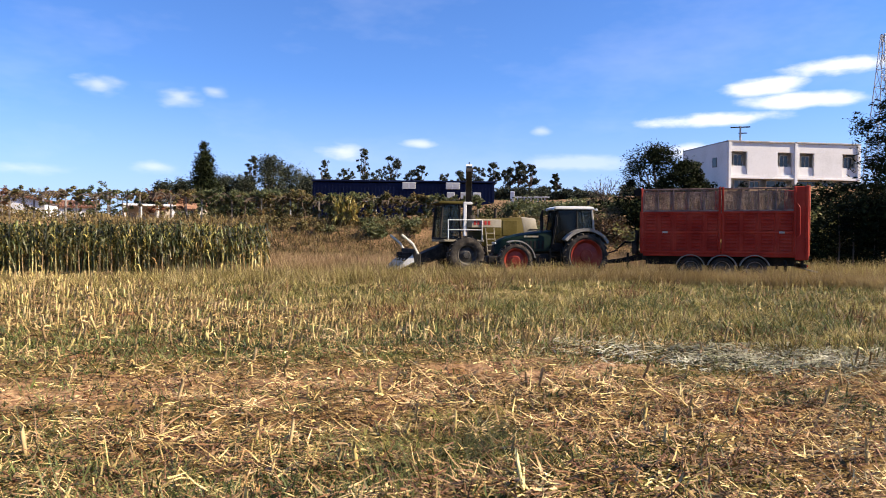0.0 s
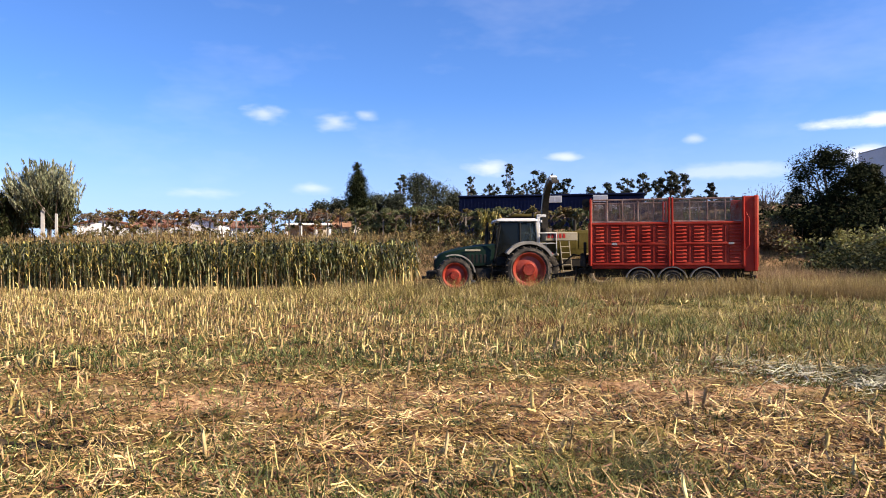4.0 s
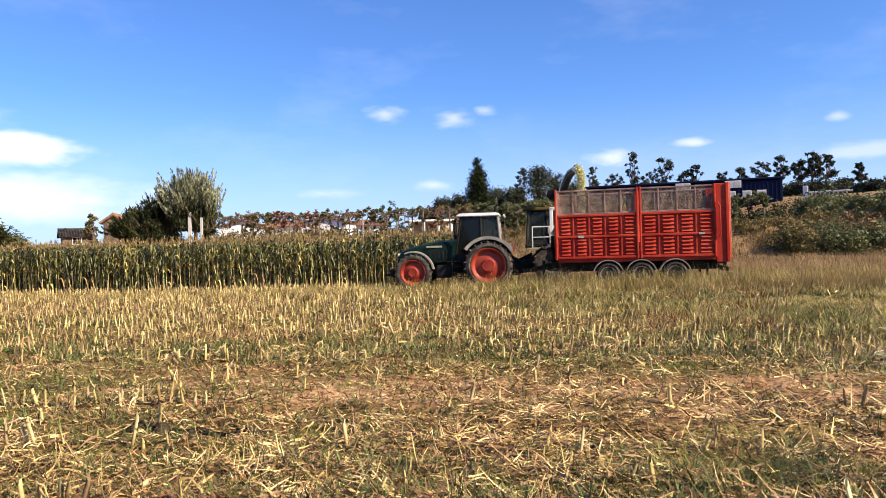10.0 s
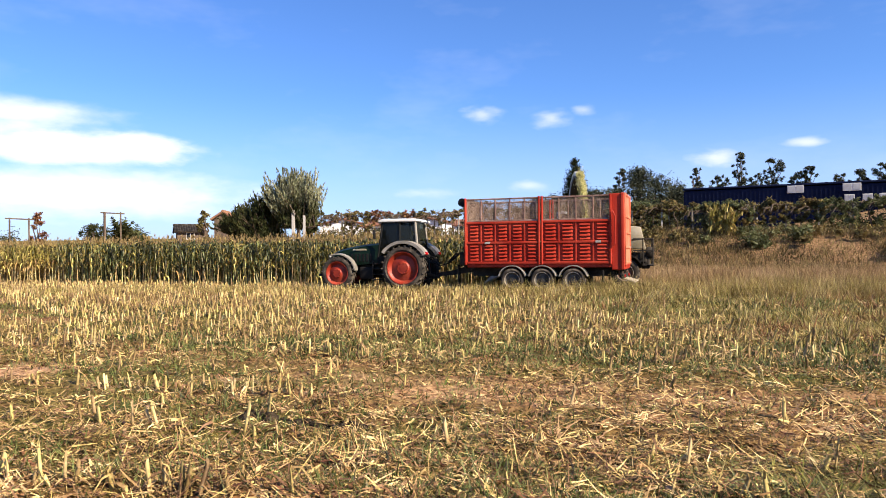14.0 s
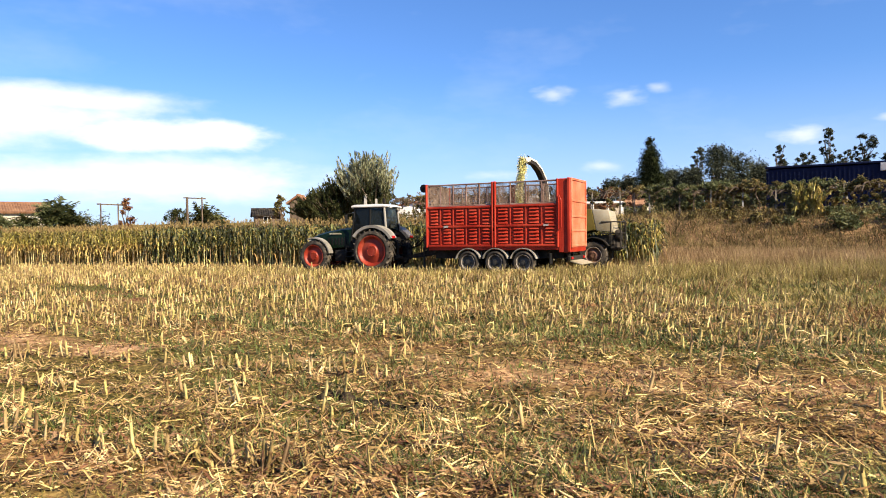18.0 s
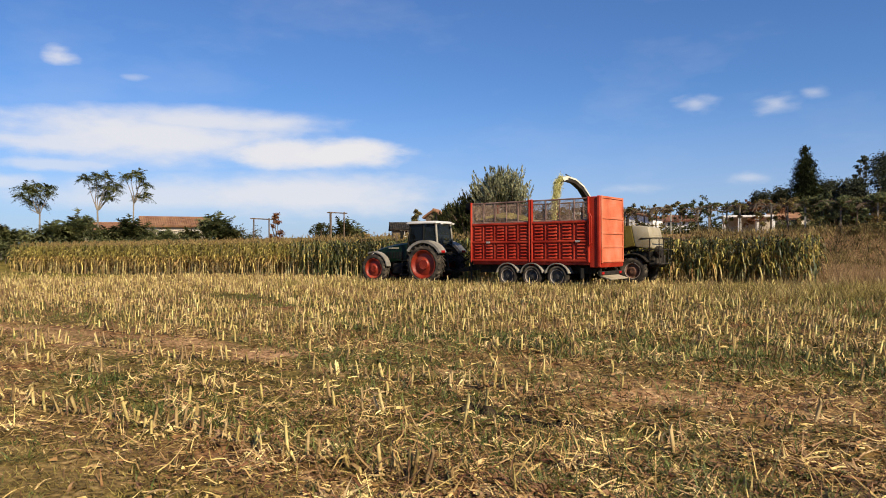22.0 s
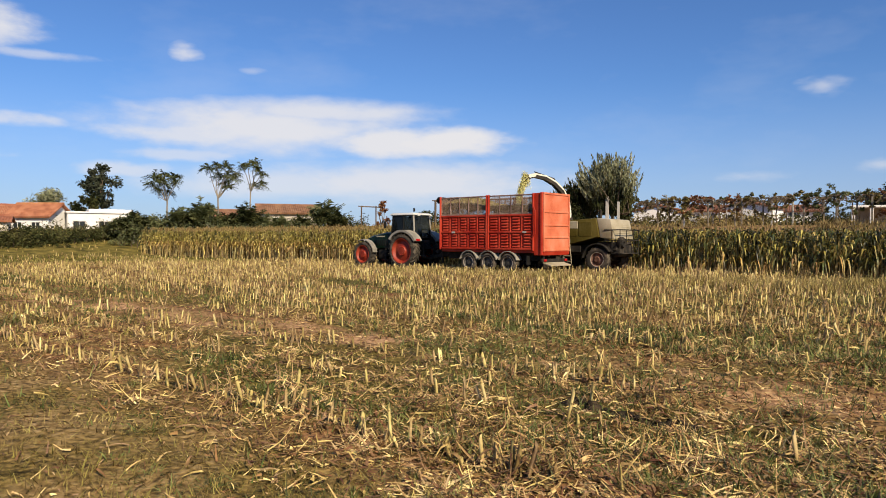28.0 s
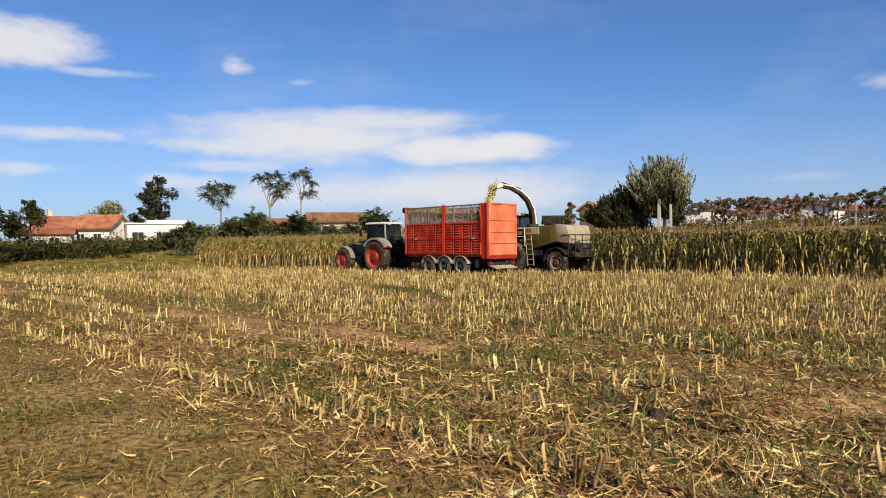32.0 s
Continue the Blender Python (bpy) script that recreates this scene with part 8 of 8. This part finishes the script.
def blue_hall():
    """Long dark blue hall with a low roof, turned square to the bearing -25."""
    x0, y0 = spot(-17.8, 101)
    x1, y1 = spot(-32.4, 101)
    L = math.hypot(x1 - x0, y1 - y0)
    ob = tagged(new("industrial_hall"), "long dark blue metal-clad hall with white windows", "hall")
    ang = math.degrees(math.atan2(y1 - y0, x1 - x0))
    zb = min(height(x0, y0), height(x1, y1)) - 0.5
    zt = rise(101, 4.62) - zb
    ob.matrix_world = pose((x0 + x1) / 2, (y0 + y1) / 2, zb, 0, 0, ang)
    bm = bmesh.new()
    box(bm, (0, 9, zt / 2 - 0.2), (L, 18, zt - 0.4), 0.03)
    part("wall", bm, M["blue_clad"], ob, "dark blue metal cladding")
    bm = bmesh.new()
    n = int(L / 0.5)
    for k in range(n):
        box(bm, (-L / 2 + (k + 0.5) * L / n, -0.03, zt / 2 + 0.5), (0.06, 0.06, zt - 1.6), 0)
    part("cladding_ribs", bm, M["blue_clad"], ob)["kind"] = "stuff"
    bm = bmesh.new()
    box(bm, (0, 9, zt - 0.12), (L + 0.3, 18.3, 0.24), 0.04)
    part("roof_edge", bm, M["blue_clad"], ob, "dark roof edge")
    bm = bmesh.new()
    box(bm, (0, -0.05, 0.75), (L, 0.1, 1.5), 0.02)
    part("plinth", bm, M["grey_clad"], ob, "pale grey base")
    for yw, el, w, h in ((-25.5, 4.22, 1.9, 0.95), (-29.05, 4.22, 2.0, 0.95), (-28.9, 3.45, 1.1, 0.9), (-30.0, 3.45, 1.1, 0.9), (-31.0, 3.45, 1.1, 0.9), (-19.6, 3.0, 2.6, 0.9), (-22.4, 3.0, 2.6, 0.9)):
        u = (math.tan(radians(-yw - 25.1))) * 100
        bm = bmesh.new()
        box(bm, (u, -0.09, rise(101, el) - zb), (w, 0.1, h), 0.02)
        win = part("window", bm, M["white_mark"], ob, "white window frame")
        for sx in (-0.25, 0.25):
            bm = bmesh.new()
            box(bm, (u + sx * w, -0.15, rise(101, el) - zb), (w * 0.42, 0.02, h * 0.72), 0)
            part("pane", bm, M["grey_clad"], win, "pale blind behind glass")
    return ob


blue_hall()


def white_house():
    """Two-storey white block of two dwellings with recessed balconies."""
    A, B = Vector((*spot(-50.1, 78), 0)), Vector((*spot(-58.8, 87.0), 0))
    W = (B - A).length
    ang = math.degrees(math.atan2(B.y - A.y, B.x - A.x))
    ob = tagged(new("apartment_house"), "white two-storey block with recessed balconies", "house")
    zt = rise(78, 7.35)
    zb = 6.1
    H = zt - zb
    mid = (A + B) / 2
    ob.matrix_world = pose(mid.x, mid.y, zb, 0, 0, ang)
    D = 9.0
    x0 = -W / 2
    holes = [(0.035, 0.15), (0.375, 0.485), (0.535, 0.645), (0.86, 0.97)]
    z1, z2 = H - 0.95, H - 3.3
    bm = bmesh.new()
    box(bm, (0, D / 2 + 1.2, H / 2), (W - 0.5, D - 1.4, H - 0.1), 0)
    part("core_wall", bm, M["white_wall"], ob, "white painted wall")
    for x in (-W / 2 + 0.12, W / 2 - 0.12):
        bm = bmesh.new()
        box(bm, (x, D / 2, H / 2), (0.24, D, H), 0.02)
        part("side_wall", bm, M["white_wall"], ob, "white side wall")
    bm = bmesh.new()
    box(bm, (0, 0.15, (z1 + H) / 2), (W - 0.5, 0.3, H - z1), 0.01)
    box(bm, (0, 0.15, z2 - 0.12), (W - 0.5, 0.3, 0.24), 0.01)
    edges = [0.02] + [v for hl in holes for v in hl] + [0.98]
    for a, b in zip(edges[::2], edges[1::2]):
        box(bm, (x0 + W * (a + b) / 2, 0.15, (z1 + z2) / 2), (W * (b - a), 0.3, z1 - z2), 0.01)
    part("front_wall", bm, M["white_wall"], ob, "white painted front")
    bm = bmesh.new()
    box(bm, (0, 0.55, z2 - 0.33), (W - 0.4, 1.3, 0.18), 0.01)
    part("ledge", bm, M["white_wall"], ob, "ledge over the ground floor")
    for u in (0.02, 0.505, 0.98):
        bm = bmesh.new()
        box(bm, (x0 + W * u, 0.1, H / 2), (0.32, 0.5, H), 0.02)
        part("pier", bm, M["white_wall"], ob, "white pier between the dwellings")
    bm = bmesh.new()
    box(bm, (-W / 4, D / 2, H + 0.07), (W / 2 - 0.1, D + 0.3, 0.16), 0.02)
    box(bm, (W / 4, D / 2, H + 0.10), (W / 2 - 0.1, D + 0.3, 0.16), 0.02)
    part("roof", bm, M["concrete"], ob, "flat roof with a thin edge")
    for a, b in holes:
        bal = x0 + W * (a + b) / 2
        w = W * (b - a)
        bm = bmesh.new()
        box(bm, (bal, 0.22, z2 + 0.45), (w - 0.02, 0.12, 0.9), 0.01)
        part("balcony", bm, M["white_wall"], ob, "white balcony parapet")
        add_window(ob, bal + 0.1, z2 + 1.35, w * 0.55, 1.5, 0.46, M["concrete"])
    for u, w, h in ((0.11, 1.2, 1.9), (0.22, 1.1, 1.7), (0.38, 2.2, 1.9), (0.62, 2.2, 1.9), (0.78, 1.6, 1.9), (0.92, 1.1, 1.9)):
        add_window(ob, x0 + W * u, z2 - 1.5, w, h, 0.45, M["concrete"])
    bm = bmesh.new()
    box(bm, (-W / 2 - 0.03, 2.2, H - 1.9), (0.08, 0.8, 1.0), 0.01)
    part("side_window", bm, M["window"], ob, "dark side window")
    bm = bmesh.new()
    box(bm, (0, D / 2, -1.2), (W + 0.4, D + 0.6, 2.4), 0.02)
    part("foundation", bm, M["concrete"], ob, "concrete base")


white_house()


def poles():
    # utility pole behind the white block
    x, y = spot(-51.0, 96)
    ob = tagged(new("utility_pole"), "grey pole with a crossarm behind the white block", "pole")
    zb = height(x, y) - 0.3
    ob.location = (x, y, zb)
    H = rise(96, 8.45) - zb
    bm = bmesh.new()
    rod(bm, (0, 0, 0), (0, 0, H), 0.16, 8, 0.11)
    part("mast", bm, M["concrete"], ob, "concrete mast")
    bm = bmesh.new()
    box(bm, (0, 0, H - 0.15), (2.3, 0.16, 0.14), 0.02, Matrix.Rotation(radians(-45), 4, "Z"))
    box(bm, (0.2, -0.2, H - 0.9), (1.0, 0.12, 0.12), 0.02, Matrix.Rotation(radians(-45), 4, "Z"))
    part("crossarm", bm, M["chassis"], ob, "dark crossarm")
    # pylon
    x, y = spot(-60.0, 150)
    ob = tagged(new("pylon"), "grey lattice power pylon behind the trees", "pylon")
    zb = height(x, y)
    ob.location = (x, y, zb - 0.3)
    H = rise(150, 14.0) - zb
    bm = bmesh.new()
    lv = 10
    wid = [2.2 * (1 - k / lv) + 0.35 for k in range(lv + 1)]
    for k in range(lv):
        za, zc = H * k / lv, H * (k + 1) / lv
        pts = [[(sx * w, sy * w, z) for sx, sy in ((1, 1), (-1, 1), (-1, -1), (1, -1))] for w, z in ((wid[k], za), (wid[k + 1], zc))]
        for q in range(4):
            rod(bm, pts[0][q], pts[1][q], 0.09, 4)
            rod(bm, pts[0][q], pts[1][(q + 1) % 4], 0.05, 4)
            rod(bm, pts[1][q], pts[1][(q + 1) % 4], 0.05, 4)
    part("lattice", bm, M["steel"], ob, "grey steel lattice")
    for k in range(3):
        bm = bmesh.new()
        z = H * (0.97 - 0.11 * k)
        for sg in (1, -1):
            rod(bm, (0, 0, z + 0.6), (sg * 3.2, sg * 1.5, z), 0.07, 4)
            rod(bm, (0, 0, z - 0.3), (sg * 3.2, sg * 1.5, z), 0.07, 4)
            rod(bm, (sg * 3.2, sg * 1.5, z), (sg * 3.2, sg * 1.5, z - 1.3), 0.1, 5)
        part("crossarm", bm, M["steel"], ob, "crossarm with insulators")
    # white garden wall posts on the bank
    ob = tagged(new("garden_wall"), "short white wall with a balustrade on the bank", "wall")
    ob.matrix_world = frame_at(-34.7, 84, 0, 0.2)
    bm = bmesh.new()
    box(bm, (-1.2, 0, 0.9), (0.5, 0.4, 1.9), 0.03)
    part("pier", bm, M["white_wall"], ob, "white pier")
    for xx in np.arange(-0.6, 3.0, 0.4):
        bm = bmesh.new()
        box(bm, (xx, 0, 0.6), (0.12, 0.12, 1.0), 0.01)
        part("baluster", bm, M["white_wall"], ob)
    bm = bmesh.new()
    box(bm, (1.1, 0, 1.15), (4.0, 0.22, 0.14), 0.02)
    part("coping", bm, M["white_wall"], ob)
    # posts and timber frames behind the maize
    for yw, d, el, r, lab in ((12.15, 57.0, 2.95, 0.1, "pale concrete post beside the willow"), (13.0, 57.4, 3.35, 0.13, "pale weathered post under the willow")):
        x, y = spot(yw, d)
        ob = tagged(new("field_post"), lab, "post")
        ob.location = (x, y, height(x, y) - 0.1)
        bm = bmesh.new()
        H = rise(d, el) - ob.location.z
        prism(bm, [(-r, 0), (r, 0), (r * 0.8, H), (-r * 0.8, H)], -r, r, 0.02)
        part("shaft", bm, M["concrete"], ob)
    for yw, w, el in ((26.1, 1.2, 3.1), (32.0, 1.3, 2.6)):
        d = 64
        ob = tagged(new("timber_frame"), "bare weathered post frame behind the maize", "frame")
        ob.matrix_world = frame_at(yw, d, 5, -0.1)
        H = rise(d, el) - height(*spot(yw, d)) + 0.1
        for xx in (-w / 2, w / 2):
            bm = bmesh.new()
            rod(bm, (xx, 0, 0), (xx, 0, H), 0.10 if yw < 30 and xx < 0 else 0.06, 7)
            part("post", bm, M["bark"], ob, "weathered post")
        bm = bmesh.new()
        rod(bm, (-w / 2 - 0.3, 0, H - 0.05), (w / 2 + 0.3, 0, H - 0.12), 0.05, 6)
        part("beam", bm, M["bark"], ob)


poles()


# ---- what moves ----
# seconds, tractor's rear axle on the ground (x, y), tractor's heading, trailer's heading (degrees left of straight ahead)
PATH = [
    (0, 19.43, 23.68, 68.5, 44.7), (2, 14.85, 25.77, 74.6, 53.6), (4, 11.49, 26.79, 77.9, 62.1), (7, 8.57, 27.15, 78.8, 69.7), (9, 6.81, 27.35, 77.5, 69.6),
    (12, 1.07, 28.92, 75.5, 71.3), (14, -1.86, 29.82, 75.0, 71.6), (17, -5.34, 30.77, 75.2, 71.0), (19, -7.42, 31.37, 75.3, 70.6), (21, -9.53, 31.92, 75.5, 70.6),
    (24, -12.85, 32.80, 76.6, 72.3), (27, -16.80, 33.61, 77.2, 74.2), (30, -21.14, 34.52, 77.6, 74.5), (32, -24.06, 35.17, 77.6, 74.7),
]
# seconds, harvester's front axle ahead of the tractor's rear axle
LEAD = [(0, 4.0), (2, 0.65), (3, -0.42), (4, -1.05), (7, -1.75), (9, -1.9), (12, -4.8), (14, -5.95), (17, -6.2), (19, -6.1), (21, -6.05), (24, -5.95), (27, -6.6), (30, -7.05), (32, -7.38)]

# seconds, degrees by which the spout swings forwards of square
SWING = [(0, 16), (2, 13), (3, 8), (4, 1), (7, -6), (9, -13), (12, -19), (14, -12), (17, 8), (21, 11), (24, 13), (27, 20), (30, 22), (32, 16)]


def glide(rows, t):
    """Monotone cubic through the rows, at time t."""
    a = np.array(rows, float)
    T, Y = a[:, 0], a[:, 1:]
    h = np.diff(T)
    d = np.diff(Y, axis=0) / h[:, None]
    m = np.zeros_like(Y)
    m[1:-1] = np.where(d[:-1] * d[1:] > 0, 2 * d[:-1] * d[1:] / np.where(d[:-1] + d[1:] == 0, 1, d[:-1] + d[1:]), 0)
    m[0], m[-1] = d[0], d[-1]
    i = int(np.clip(np.searchsorted(T, t, side="right") - 1, 0, len(T) - 2))
    u = (t - T[i]) / h[i]
    return (2 * u ** 3 - 3 * u ** 2 + 1) * Y[i] + (u ** 3 - 2 * u ** 2 + u) * h[i] * m[i] + (-2 * u ** 3 + 3 * u ** 2) * Y[i + 1] + (u ** 3 - u ** 2) * h[i] * m[i + 1]


def harvester_at(t):
    x, y, hd, _ = glide(PATH, t)
    s = (x - ORIGIN.x) * ALONG.x + (y - ORIGIN.y) * ALONG.y + glide(LEAD, t)[0]
    return s, on_line(s, 3.45)


def motions():
    times = [round(0.5 * k, 2) for k in range(65)]
    rows_t, rows_r, rows_h, rows_l = [], [], [], []
    for t in times:
        x, y, hd, ht = [float(v) for v in glide(PATH, t)]
        rows_t.append((t, pose(x, y, height(x, y), 0, 0, hd + 90)))
        f = Vector((-math.sin(radians(hd)), math.cos(radians(hd)), 0))
        hit = Vector((x, y, 0)) - f * 1.21
        g = Vector((-math.sin(radians(ht)), math.cos(radians(ht)), 0))
        tail = hit - g * 5.2
        zh, zt = height(x, y), height(tail.x, tail.y)
        rows_r.append((t, pose(hit.x, hit.y, zh, 0, math.degrees(math.atan2(zt - zh, 5.2)), ht + 90)))
        s, p = harvester_at(t)
        rows_h.append((t, pose(p.x, p.y, 0, 0, 0, ROT)))
        rows_l.append((t, pose(0, 0, 1.5 + 1.7 * float(smooth(8, 30, t)))))
    walk(tractor, rows_t)
    walk(trailer, rows_r)
    walk(harvester, rows_h)
    walk(load, rows_l)
    # wheels roll by the way that their machine has gone
    fine = [round(0.1 * k, 2) for k in range(321)]
    way = {}
    for name, place in (("tractor", lambda t: glide(PATH, t)[:2]), ("harvester", lambda t: np.array(harvester_at(t)[1])[:2])):
        pts = [np.array(place(t)) for t in fine]
        way[name] = np.concatenate([[0], np.cumsum([np.linalg.norm(b - a) for a, b in zip(pts, pts[1:])])])
    for wheel, at, R, _ in ROLLING:
        w = way["harvester" if wheel.parent == harvester else "tractor"]
        rows, last = [], None
        for t, d in zip(fine, w):
            turn = math.degrees(d / R)
            if last is None or turn - last > 45 or t == 32.0 or t % 4 == 0:
                rows.append((t, pose(at.x, at.y, at.z, 0, turn, 0)))
                last = turn
        walk(wheel, rows)
    # the maize strip goes down before the header and is drawn in
    for s, ob in cut_blocks:
        if s > CUT_TO:
            continue
        hit_t = next((t for t in fine if harvester_at(t)[0] + 3.1 > s + 0.2), None)
        if hit_t is None or hit_t > 31.0:
            continue
        c = on_line(s, 3.45)
        up = pose(c.x, c.y, 0, 0, 0, ROT)
        c2 = on_line(s - 0.3, 3.45)
        rows = [(0.0, up), (max(0.1, hit_t), up), (min(32.0, hit_t + 0.7), pose(c2.x, c2.y, -1.0, 0, -35, ROT)), (min(32.0, hit_t + 1.3), pose(c2.x, c2.y, -2.9, 0, -55, ROT))]
        if rows[-1][0] < 32.0:
            rows.append((32.0, rows[-1][1]))
        walk(ob, rows)
    # chopped maize leaves the spout and drops into the trailer
    def tip_at(t):
        a = radians(-float(glide(SWING, t)[0]))
        p = SPOUT[-1]
        return SPOUT_AT + Vector((-p.y * math.sin(a), p.y * math.cos(a), p.z)), Vector((-math.sin(a), math.cos(a), 0))

    walk(spout, [(t, pose(*SPOUT_AT, 0, 0, -float(glide(SWING, t)[0]))) for t in times])
    period, start = 0.72, 9.3
    for k, ob in enumerate(stream):
        wait = pose(-1.6, 0.0, 1.95)
        rows = [(0.0, wait), (start + k * period / len(stream), wait)]
        t = start + k * period / len(stream) + 0.04
        done = False
        while not done:
            for u in (0.0, 0.25, 0.5, 0.75, 1.0):
                if t + u * (period - 0.05) >= 32.0:
                    u, done = (32.0 - t) / (period - 0.05), True
                tip, out = tip_at(min(t, 32.0))
                q = tip + out * (0.08 + 0.62 * u)
                rows.append((t + u * (period - 0.05), pose(q.x, q.y, q.z - 0.06 - 1.75 * u * u - 0.3 * u, 20 - 10 * u, 0, 40 * k)))
                if done:
                    break
            t += period
        walk(ob, rows)


motions()
